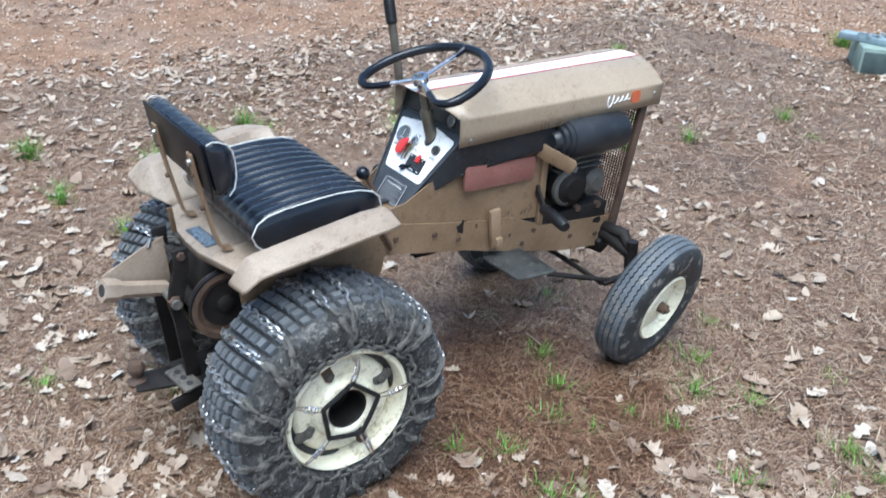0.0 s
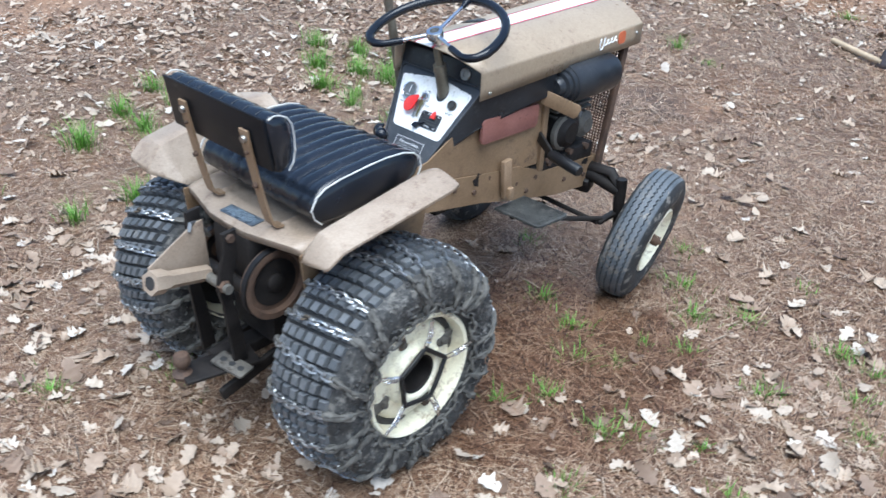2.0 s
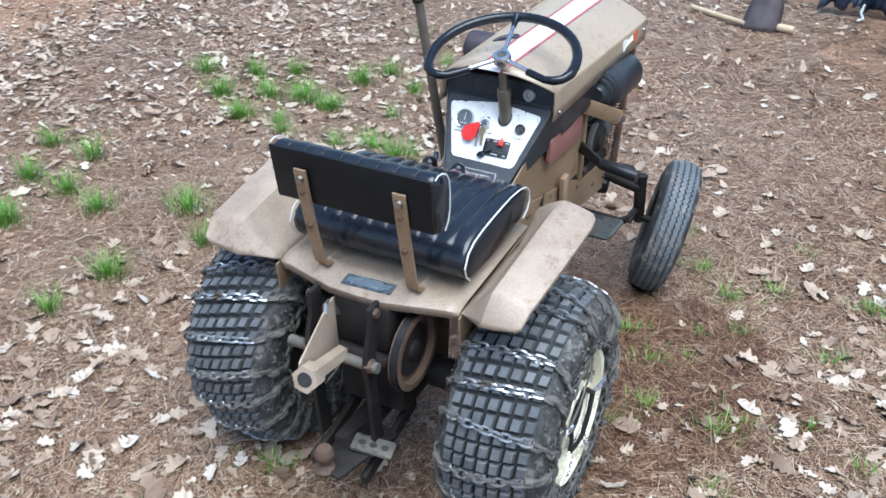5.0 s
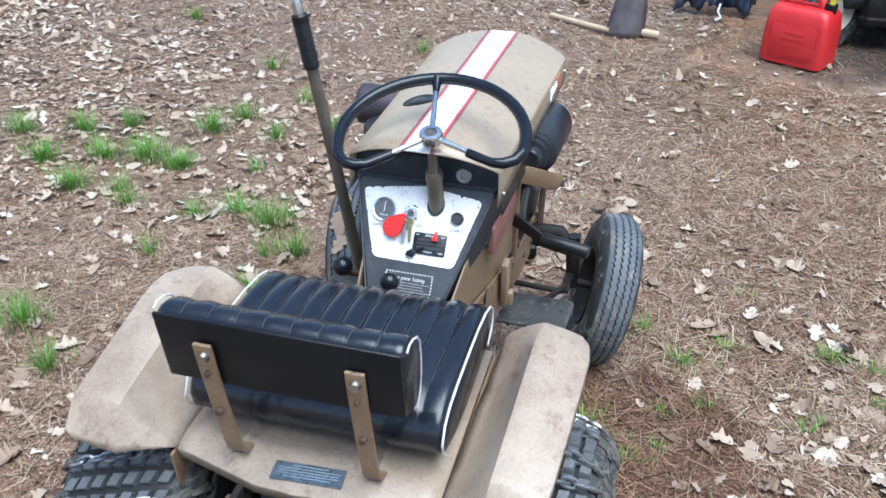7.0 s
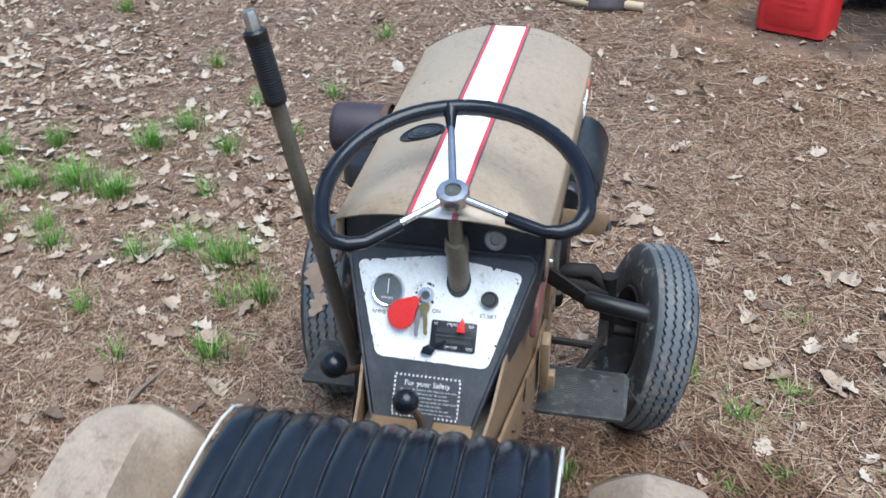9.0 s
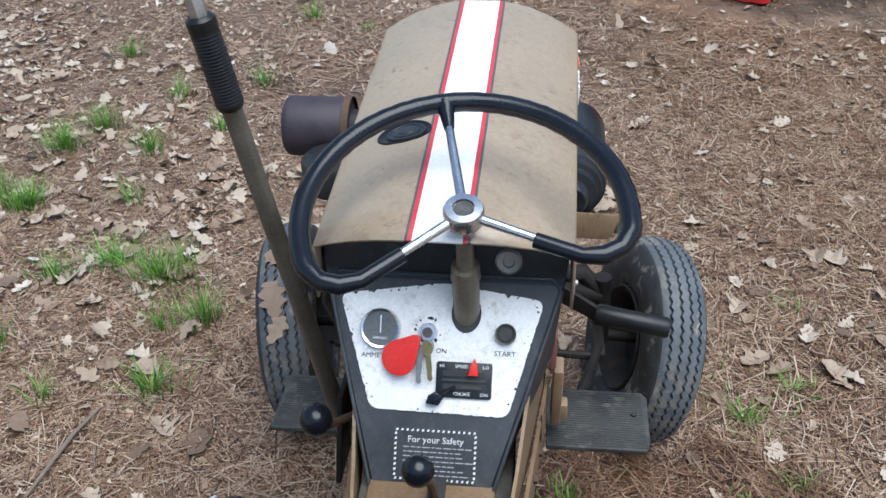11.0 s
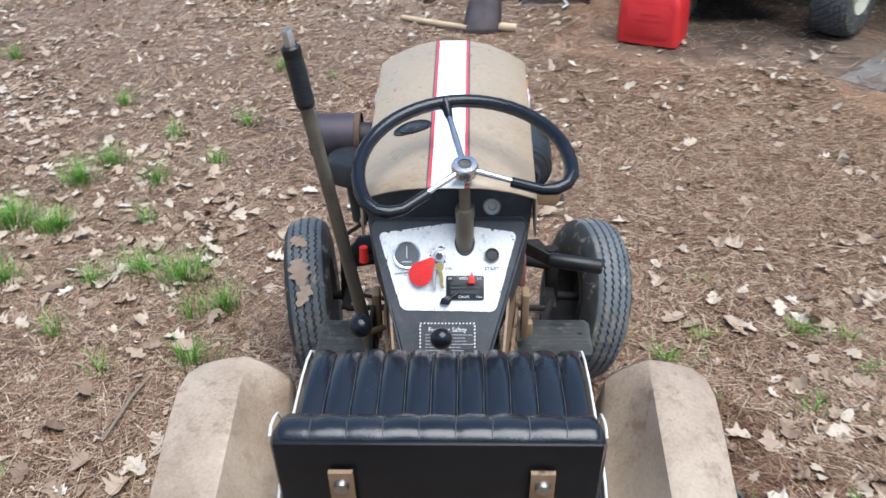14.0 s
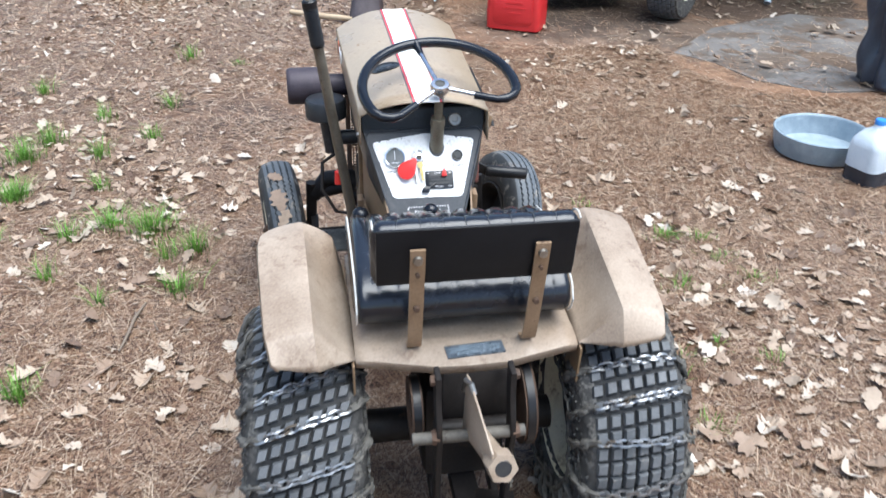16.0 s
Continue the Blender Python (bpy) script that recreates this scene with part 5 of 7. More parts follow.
def build_rear_wheel(s):
    M = pose(s * RW[s], 0, 0.258, 17 if s > 0 else 4, 0, 0) @ Matrix.Diagonal((0.94, 1, 1, 1))
    hub_ob = new("rear_wheel")
    hub_ob.parent = tractor
    hub_ob.matrix_local = M
    hub_ob["label"] = "cream rear wheel with a blocky turf tyre"
    bm = bmesh.new()
    prof = [(0.138, -0.088), (0.149, -0.100), (0.171, -0.110), (0.202, -0.115), (0.223, -0.110), (0.239, -0.100), (0.248, -0.083), (0.2545, -0.05), (0.257, 0), (0.2545, 0.05), (0.248, 0.083), (0.239, 0.100), (0.223, 0.110), (0.202, 0.115), (0.171, 0.110), (0.149, 0.100), (0.138, 0.088)]
    fine = []
    for (r0, h0), (r1, h1) in zip(prof, prof[1:]):
        fine += [(r0 + (r1 - r0) * k / 2, h0 + (h1 - h0) * k / 2) for k in range(2)]
    lathe(bm, fine + [prof[-1]], 150, ABOUT_X)
    for v in bm.verts:
        if abs(v.co.x) > 0.09:
            lump = noise.noise(v.co * 42 + Vector((s * 3, 0, 0))) + 0.6 * noise.noise(v.co * 95)
            v.co.x += math.copysign(1, v.co.x) * (0.002 + 0.007 * lump)
    # tread base coloured near black to deepen the shade between the blocks
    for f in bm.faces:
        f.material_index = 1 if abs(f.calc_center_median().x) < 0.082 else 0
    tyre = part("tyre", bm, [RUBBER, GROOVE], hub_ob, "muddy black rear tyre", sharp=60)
    bm = bmesh.new()
    V, F = tread_blocks(RR - 0.003, 0.092, 7, 54, 0.012, 0.10 if s > 0 else 0.24, 0.73, 0.08 if s > 0 else 0.3)
    add_raw(bm, V, F)
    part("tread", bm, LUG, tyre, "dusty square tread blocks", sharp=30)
    # dished rim, outside towards +x for the right wheel
    bm = bmesh.new()
    q = 1 if s > 0 else -1
    prof = [(0.145, 0.096), (0.149, 0.106), (0.145, 0.111), (0.138, 0.108), (0.135, 0.098), (0.132, 0.070), (0.126, 0.055), (0.121, 0.056), (0.117, 0.074), (0.108, 0.083), (0.096, 0.084), (0.086, 0.080), (0.078, 0.082), (0.072, 0.096), (0.064, 0.104), (0.054, 0.104), (0.047, 0.098), (0.044, 0.06), (0.043, 0.02)]
    lathe(bm, [(r, q * h) for r, h in prof], 64, ABOUT_X)
    lathe(bm, [(0.14, q * 0.09), (0.128, q * 0.05), (0.128, -q * 0.05), (0.145, -q * 0.10)], 48, ABOUT_X)
    rim = part("rim", bm, CREAM, hub_ob, "cream-painted steel rim with rust", sharp=50)
    bm = bmesh.new()
    lathe(bm, [(0.0465, q * 0.099), (0.0425, q * 0.096), (0.042, q * 0.03), (0, q * 0.03)], 32, ABOUT_X)
    part("hub_bore", bm, GREASE, rim, "dark open hub bore")
    # plain dark disc that covers the cream back of the rim
    bm = bmesh.new()
    lathe(bm, [(0.03, -q * 0.028), (0.07, -q * 0.034), (0.10, -q * 0.030), (0.127, -q * 0.046)], 40, ABOUT_X)
    part("inner_dish", bm, GREASE, rim, "dark disc closing the inner side of the rim")
    # two black crescents paint the shade of the recessed rim channel
    for k in range(2):
        bm = bmesh.new()
        a = radians(178 * k + 26)
        sweep(bm, [ABOUT_X @ (Matrix.Rotation(a + d * 0.10, 4, 'Z') @ Vector((0.1265, 0, q * 0.068))) for d in range(-8, 9)], [0.002 + 0.0075 * (1 - (d / 8) ** 2) ** 0.5 for d in range(-8, 9)], 8)
        part("channel_shade", bm, TEXTBLACK, rim, "black crescent painted as shade in the rim channel")
    # dried mud and straw caught on the sidewalls
    g = np.random.default_rng(31 + s)
    V, F = [], []
    for _ in range(1500):
        sx = 1 if g.random() < 0.5 else -1
        t, r = g.uniform(0, 2 * math.pi), g.uniform(0.155, 0.248)
        c = Vector((sx * (0.117 - 0.9 * max(0.0, r - 0.224)), r * math.sin(t), r * math.cos(t)))
        u = Vector(g.normal(0, 1, 3)).normalized()
        straw = g.random() < 0.3
        ln, wd = (g.uniform(0.008, 0.022), 0.0008) if straw else (g.uniform(0.002, 0.007), g.uniform(0.002, 0.005))
        u.x *= 0.4
        w = u.cross(Vector((sx, 0.2, 0.1))).normalized()
        o = Vector((sx * wd, 0, 0))
        k = len(V)
        V += [c + u * ln, c + w * wd, c - u * ln, c - w * wd, c + o * 1.2]
        F += [(k, k + 1, k + 4), (k + 1, k + 2, k + 4), (k + 2, k + 3, k + 4), (k + 3, k, k + 4)]
    bm = bmesh.new()
    add_raw(bm, V, F)
    tagged(part("dried_mud", bm, RUBBER, tyre, "clods of dried mud and straw"), kind="stuff")
    for k in range(4):
        a = radians(90 * k + 6)
        bm = bmesh.new()
        Mk = ABOUT_X @ Matrix.Rotation(a, 4, 'Z') @ Matrix.Translation((0.104, 0, q * 0.078))
        prism(bm, rounded(0.050, 0.024, 0.011), 0.010, Mk @ Matrix.Translation((0.0, 0, q * 0.0025)), 0.003)
        part("slot", bm, [DUSTYIRON, RUST][k % 2], rim, "rusty dark rim slot")
        bm = bmesh.new()
        cyl(bm, Mk @ Vector((-0.006, 0, 0)), Mk @ Vector((-0.006, 0, q * 0.017)), 0.009, 0.008, 6)
        part("wheel_bolt", bm, DUSTYIRON, rim)
    for k in range(5):
        bm = bmesh.new()
        a = radians(72 * k + 10)
        c = [ABOUT_X @ (Matrix.Rotation(a + d, 4, 'Z') @ Vector((0.066, 0, q * 0.103))) for d in (-0.25, 0, 0.25)]
        sweep(bm, c, 0.004, 6)
        part("rib", bm, CREAM, rim)
    return hub_ob


for s in (1, -1):
    build_rear_wheel(s)


def build_front_wheel(s):
    M = pose(0.324, 1.04, 0.184, 0, 11.5, 10.5) if s > 0 else pose(-0.352, 1.03, 0.190, 0, -3, 7)
    w = new("front_wheel")
    w.parent = tractor
    w.matrix_local = M
    w["label"] = "cream front wheel with a ribbed tyre"
    bm = bmesh.new()
    R = 0.203
    prof = [(0.098, -0.040), (0.108, -0.046), (0.130, -0.053), (0.155, -0.055), (0.176, -0.051), (0.188, -0.044)]
    seg = 144
    tread = []
    grooves = (-0.027, -0.009, 0.009, 0.027)
    xs = [-0.040]
    for g in grooves:
        xs += [g - 0.0027, g - 0.0012, g + 0.0012, g + 0.0027]
    xs += [0.040]
    cols = [(h, r, 0) for r, h in prof] + [(x, R - 0.010 * (x / 0.042) ** 2 - (0.007 if min(abs(x - g) for g in grooves) < 0.002 else 0), 1) for x in xs] + [(-h, r, 0) for r, h in prof[::-1]]
    rings = []
    for k in range(seg):
        t = 2 * math.pi * k / seg
        zig = 0.0022 * (1 if k % 2 else -1)
        rings.append([bm.verts.new((x + (zig if z and abs(x) < 0.035 else 0), r * math.sin(t), r * math.cos(t))) for x, r, z in cols])
    for k in range(seg):
        A, B = rings[k], rings[(k + 1) % seg]
        for j in range(len(cols) - 1):
            bm.faces.new((A[j], A[j + 1], B[j + 1], B[j])).material_index = 0 if cols[j][2] and cols[j + 1][2] else 1
    part("tyre", bm, [FRUBBER, FSIDE], w, "dusty black ribbed front tyre", sharp=35)
    bm = bmesh.new()
    q = s
    lathe(bm, [(r, q * h) for r, h in [(0.101, 0.040), (0.104, 0.046), (0.100, 0.050), (0.095, 0.046), (0.088, 0.030), (0.08, 0.024), (0.055, 0.030), (0.03, 0.034), (0.026, 0.036), (0.0, 0.036)]], 48, ABOUT_X)
    rim = part("rim", bm, CREAM, w, "cream-painted front rim")
    bm = bmesh.new()
    lathe(bm, [(r, -q * h) for r, h in [(0.101, 0.040), (0.104, 0.046), (0.100, 0.050), (0.09, 0.04), (0.07, 0.0), (0.0, 0.0)]], 48, ABOUT_X)
    part("inner_rim", bm, GREASE, rim, "greasy dark inner side of the rim")
    bm = bmesh.new()
    cyl(bm, (q * 0.03, 0, 0), (q * 0.058, 0, 0), 0.017, 0.015, 20)
    cyl(bm, (q * 0.058, 0, 0), (q * 0.066, 0, 0), 0.008, 0.007, 10)
    part("hub_cap", bm, RUST, rim, "rusty hub")
    return w


for s in (1, -1):
    build_front_wheel(s)

# ---- tyre chains ----
LINK = []
for k in range(12):
    t = 2 * math.pi * k / 12
    LINK.append((0.0090 * math.copysign(1, math.cos(t)) * min(1, abs(math.cos(t)) * 1.4) + 0.0042 * math.cos(t), 0.0072 * math.sin(t)))


def chain_links(bm, pts, normals, spacing=0.0185, wire=0.0019, twist=40):
    """Links along a line of points; each one is turned against the one before."""
    P = [Vector(p) for p in pts]
    L = [0.0]
    for a, b in zip(P, P[1:]):
        L.append(L[-1] + (b - a).length)
    n = max(1, int(L[-1] / spacing))
    for i in range(n):
        d = (i + 0.5) * L[-1] / n
        k = 0
        while k < len(L) - 2 and L[k + 1] < d:
            k += 1
        f = (d - L[k]) / max(1e-6, L[k + 1] - L[k])
        c = P[k].lerp(P[k + 1], f)
        X = (P[k + 1] - P[k]).normalized()
        Z = normals[k].lerp(normals[k + 1], f)
        Z = (Z - X * Z.dot(X)).normalized()
        a = radians(twist if i % 2 else twist - 90)
        Y = Z.cross(X)
        Y2, Z2 = Y * math.cos(a) + Z * math.sin(a), Z * math.cos(a) - Y * math.sin(a)
        ring = [c + X * u + Y2 * v for u, v in LINK]
        m = len(ring)
        sec = []
        for j, p in enumerate(ring):
            t = (ring[(j + 1) % m] - ring[j - 1]).normalized()
            o = t.cross(Z2)
            sec.append([bm.verts.new(p + wire * (math.cos(b) * Z2 + math.sin(b) * o)) for b in (0, 1.57, 3.14, 4.71)])
        for j in range(m):
            A, B = sec[j], sec[(j + 1) % m]
            for q in range(4):
                bm.faces.new((A[q], A[(q + 1) % 4], B[(q + 1) % 4], B[q]))


def build_chain(s):
    M = pose(s * RW[s], 0, 0.258) @ Matrix.Diagonal((0.94, 1, 1, 1))
    ch = thing("tyre_chain", "worn steel snow chain wrapped round the rear tyre", "chain", M, "tyre chains")
    rg = random.Random(3 + s)
    for k in range(20):
        t0 = 2 * math.pi * (k + 0.25) / 20 + rg.uniform(-0.05, 0.05)
        sk = rg.uniform(-0.05, 0.05) + (0.03 if s > 0 else 0.11)

        def at(x, r, o=0.0):
            t = t0 + sk * x / 0.1 + o
            return Vector((x, r * math.sin(t), r * math.cos(t)))
        line = [(-0.088, 0.255), (-0.055, 0.2665), (-0.02, 0.271), (0.02, 0.271), (0.055, 0.2665), (0.088, 0.255)]
        bm = bmesh.new()
        pts = [at(x, r) for x, r in line]
        chain_links(bm, pts, [Vector((0, p.y, p.z)).normalized() for p in pts], 0.0195, 0.0028)
        cc = part("cross_chain", bm, CHAIN, ch, "bright worn cross chain", sharp=80)
        for sx in (1, -1):
            bm = bmesh.new()
            wob = rg.uniform(-0.2, 0.2)
            pts = [at(sx * x, r, o * wob) for x, r, o in ((0.088, 0.255, 0), (0.109, 0.238, 0.2), (0.119, 0.216, 0.5), (0.120, 0.189, 0.8), (0.116, 0.167, 1))]
            nrm = [Vector((0, p.y, p.z)).normalized() * (1 - 0.25 * i) + Vector((sx, 0, 0)) * 0.25 * i for i, p in enumerate(pts)]
            chain_links(bm, pts, nrm, 0.0195, 0.0036)
            dense = []
            for a, b in zip(pts, pts[1:]):
                dense += [a.lerp(b, j / 4) for j in range(4)]
            lumps = [0.0035 + 0.0065 * max(0.0, noise.noise(p * 60 + Vector((k, s, sx))) + 0.35) for p in dense]
            sweep(bm, [p + Vector((sx * 0.001, 0.004 * noise.noise(p * 45), 0.004 * noise.noise(p * 45 + Vector((9, 0, 0))))) for p in dense], lumps, 7)
            part("side_strand", bm, MUDCHAIN, cc, "muddy chain strand", sharp=80)
    for sx in (1, -1):
        bm = bmesh.new()
        pts, nrm = [], []
        for k in range(73):
            t = 2 * math.pi * k / 72
            r = 0.163 + 0.006 * math.sin(7 * t + s) + 0.004 * math.sin(13 * t)
            pts.append(Vector((sx * 0.1165, r * math.sin(t), r * math.cos(t))))
            nrm.append(Vector((sx, 0, 0)))
        chain_links(bm, pts, nrm, 0.0215, 0.0035)
        part("side_chain", bm, MUDCHAIN, ch, "muddy side chain", sharp=80)
    # rubber tensioner across the rim with wire hooks
    bm = bmesh.new()
    q = 1 if s > 0 else -1
    ang = [radians(72 * k + 8 + rg.uniform(-5, 5)) for k in range(5)]
    cor = [Vector((q * 0.112, 0.072 * math.sin(a), 0.072 * math.cos(a))) for a in ang]
    for a, b in zip(cor, cor[1:] + cor[:1]):
        sweep(bm, [a, a.lerp(b, 0.5) + Vector((q * 0.002, 0, 0)), b], 0.0055, 8)
    tens = part("tensioner", bm, GRIP, ch, "black rubber chain tensioner")
    for a, c in zip(ang, cor):
        bm = bmesh.new()
        e = Vector((q * 0.118, 0.150 * math.sin(a + 0.05), 0.140 * math.cos(a + 0.05)))
        tang = Vector((0, math.cos(a), -math.sin(a)))
        for o in (-0.0055, 0.0055):
            sweep(bm, [c + tang * o, c.lerp(e, 0.5) + tang * o + Vector((q * 0.005, 0, 0)), e + tang * o * 0.4], 0.0022, 6)
        coil = [c.lerp(e, 0.25 + 0.45 * j / 24) + tang * 0.007 * math.cos(j * 1.05) + Vector((q * (0.006 + 0.004 * math.sin(j * 1.05)), 0, 0)) for j in range(25)]
        sweep(bm, coil, 0.0016, 5)
        part("wire_hook", bm, CHROME, tens, "bright wire hook")
    return ch


for s in (1, -1):
    build_chain(s)

# ---- ground ----


def axis_steps(lo, hi, step, far):
    near = [lo + step * k for k in range(int(round((hi - lo) / step)) + 1)]
    left, right, d = [], [], step
    a, b = lo, hi
    while a > -far:
        d *= 1.35
        a -= d
        b += d
        left.append(a)
        right.append(b)
    return left[::-1] + near + right


def build_ground():
    xs, ys = axis_steps(-3.5, 3.5, 0.06, 400), axis_steps(-1.8, 6.0, 0.06, 400)
    V = [(x, y, ground_z(x, y)) for y in ys for x in xs]
    n = len(xs)
    F = [(j * n + i, j * n + i + 1, (j + 1) * n + i + 1, (j + 1) * n + i) for j in range(len(ys) - 1) for i in range(n - 1)]
    me = bpy.data.meshes.new("ground")
    me.from_pydata(V, [], F)
    me.materials.append(LITTER)
    me.shade_smooth()
    return tagged(new("ground", me), "reddish-brown forest floor of old pine needles and soil", "ground", kind="structure")


ground = build_ground()


def leaf_shape(seed):
    """A lobed, curled oak leaf about 1 long, lying along y: points and faces."""
    rg = random.Random(seed)
    ts = [k / 16 for k in range(17)]
    lobes, depth, fat = rg.uniform(2.6, 3.8), rg.uniform(0.30, 0.5), rg.uniform(0.85, 1.15)
    ws = []
    for t in ts:
        env = 0.44 * fat * math.sin(math.pi * min(1.0, t * 0.92 + 0.06)) ** 0.8 * (0.55 + 0.6 * t)
        ws.append(max(0.012, env * (1 - depth * (0.5 + 0.5 * math.cos(2 * math.pi * lobes * t)))) if t > 0.07 else 0.012)
    curl, bend, twist = rg.uniform(-0.4, 2.4), rg.uniform(-0.3, 0.7), rg.uniform(-0.8, 0.8)
    V, F = [], []
    for t, w in zip(ts, ws):
        y = t - 0.5
        for sx in (-1, 0, 1):
            ww = w * rg.uniform(0.8, 1.2) * sx
            z = curl * ww * ww + bend * y * y + twist * ww * y + rg.uniform(-0.012, 0.012)
            V.append((ww, y + (0.05 * (w > 0.16) + rg.uniform(-0.012, 0.012)) * abs(sx), z))
    for i in range(len(ts) - 1):
        a = 3 * i
        F += [(a, a + 1, a + 4, a + 3), (a + 1, a + 2, a + 5, a + 4)]
    V = np.array(V)
    V[:, 2] -= V[:, 2].min()
    return V, np.array(F)


LEAVES = [leaf_shape(k) for k in range(14)]


def scrap_shape(seed):
    """A small torn or far-off leaf: fewer points, the same curl."""
    rg = random.Random(seed)
    ts, ws = (0.0, 0.22, 0.45, 0.7, 1.0), (0.03, 0.20, 0.13, 0.30, 0.05)
    curl, bend, twist = rg.uniform(-0.5, 1.8), rg.uniform(-0.3, 0.5), rg.uniform(-0.6, 0.6)
    V = []
    for t, w in zip(ts, ws):
        y = t - 0.5
        for sx in (-1, 0, 1):
            ww = w * rg.uniform(0.6, 1.35) * sx
            V.append((ww, y + rg.uniform(-0.06, 0.06), curl * ww * ww + bend * y * y + twist * ww * y + rg.uniform(-0.03, 0.03)))
    F = []
    for a in range(0, 12, 3):
        F += [(a, a + 1, a + 4, a + 3), (a + 1, a + 2, a + 5, a + 4)]
    V = np.array(V)
    V[:, 2] -= V[:, 2].min()
    return V, np.array(F)


SCRAPS = [scrap_shape(40 + k) for k in range(16)]


def joined(name, chunks, material, label, category):
    """One mesh out of many (points, quads)."""
    off, VV, FF = 0, [], []
    for v, f in chunks:
        VV.append(v)
        FF.append(f + off)
        off += len(v)
    V, F = np.concatenate(VV).astype(np.float32), np.concatenate(FF).astype(np.int32)
    me = bpy.data.meshes.new(name)
    me.vertices.add(len(V))
    me.vertices.foreach_set("co", V.ravel())
    k = F.shape[1]
    me.loops.add(F.size)
    me.loops.foreach_set("vertex_index", F.ravel())
    me.polygons.add(len(F))
    me.polygons.foreach_set("loop_start", np.arange(len(F), dtype=np.int32) * k)
    me.update(calc_edges=True)
    me.materials.append(material)
    return tagged(new(name, me), label, category, kind="stuff")


def turn_matrix(yaw, tip, tipdir):
    return (Euler((tip * math.cos(tipdir), tip * math.sin(tipdir), 0)).to_matrix() @ Euler((0, 0, yaw)).to_matrix())


def under_tractor(x, y):
    return abs(x) < 0.42 and -0.2 < y < 1.2 and (abs(x) > 0.19)


def bare(x, y):
    """True where the soil lies open: the dark patch ahead of the tractor and the dirt round the mower."""
    return (x > 0.6 + 0.3 * noise.noise((x * 2, y * 2, 4.0)) and y > 3.4 + 0.25 * noise.noise((x * 2, y * 2, 7.0))) or math.hypot(x - 2.45, y - 3.15) < 0.75 or math.hypot(x - 1.6, y - 4.3) < 0.95 or math.hypot(x - 2.8, y - 4.2) < 1.0


def strew_leaves():
    rg = random.Random(11)
    chunks = []
    zones = ((-3.6, 4.2, -2.6, 5.6, 64000), (-9.5, -3.0, -4.0, 6.5, 30000), (-8.0, 5.5, 4.6, 11.0, 18000), (-15.0, -7.5, -1.0, 12.0, 15000))
    for x0, x1, y0, y1, count in zones:
        for _ in range(count):
            x, y = rg.uniform(x0, x1), rg.uniform(y0, y1)
            dens = 0.28 + 0.9 * noise.noise((x * 0.8, y * 0.8, 1.7)) + 0.5 * noise.noise((x * 2.6, y * 2.6, 5.1))
            dens += 0.18 * (x < -0.8 and y < 2.2) + 0.15 * (0.45 < x < 0.95 and 0.0 < y < 0.9) - 0.16 * min(1.0, max(0.0, (x - 0.4) / 0.5)) * (y > 0.9) + 0.16 * (y < 0) + 0.18 * (x < -0.8 and y >= 2.2) + 0.18 * (y < -0.2) + 0.12 * min(1.0, max(0.0, (-2.1 - x) / 1.2)) * (y < 4) 
            dens *= min(1.0, max(0.0, (2.5 - abs(y + 0.2) + noise.noise((x, y, 3.3))) / 0.8 if y < -0.2 else 1.0))
            dens *= min(1.0, max(0.0, (5.2 - x + 1.2 * noise.noise((x * 0.7, y * 0.7, 6.0))) / 1.6)) * min(1.0, max(0.0, (14.5 + x + 1.2 * noise.noise((x * 0.7, y * 0.7, 8.0))) / 1.6))
            if math.hypot(x + 0.55, y - 2.45) < 0.4 or bare(x, y):
                dens *= 0.4
            if rg.random() > dens or math.hypot(x - 1.87, y - 1.81) < 0.22:
                continue
            size = rg.choice((0.009, 0.011, 0.012, 0.015, 0.018, 0.022, 0.026, 0.03, 0.036, 0.044, 0.055, 0.065)) * rg.uniform(0.7, 1.1)
            if x < -1.8:
                size = max(size, 0.016) * (1.15 if x > -7 else 1.6)
            v, f = LEAVES[rg.randrange(14)] if size > 0.033 and x > -1.8 and y < 3 else SCRAPS[rg.randrange(16)]
            R = np.array(turn_matrix(rg.uniform(0, 6.3), rg.gauss(0, 0.36), rg.uniform(0, 6.3)))
            p = (v * size) @ R.T
            p[:, 2] -= p[:, 2].min() - 0.002
            p += np.array((x, y, ground_z(x, y) + rg.uniform(0.002, 0.013)))
            chunks.append((p, f))
    joined("fallen_leaves", chunks, LEAF, "pale tan fallen oak leaves and leaf scraps", "leaves")


strew_leaves()


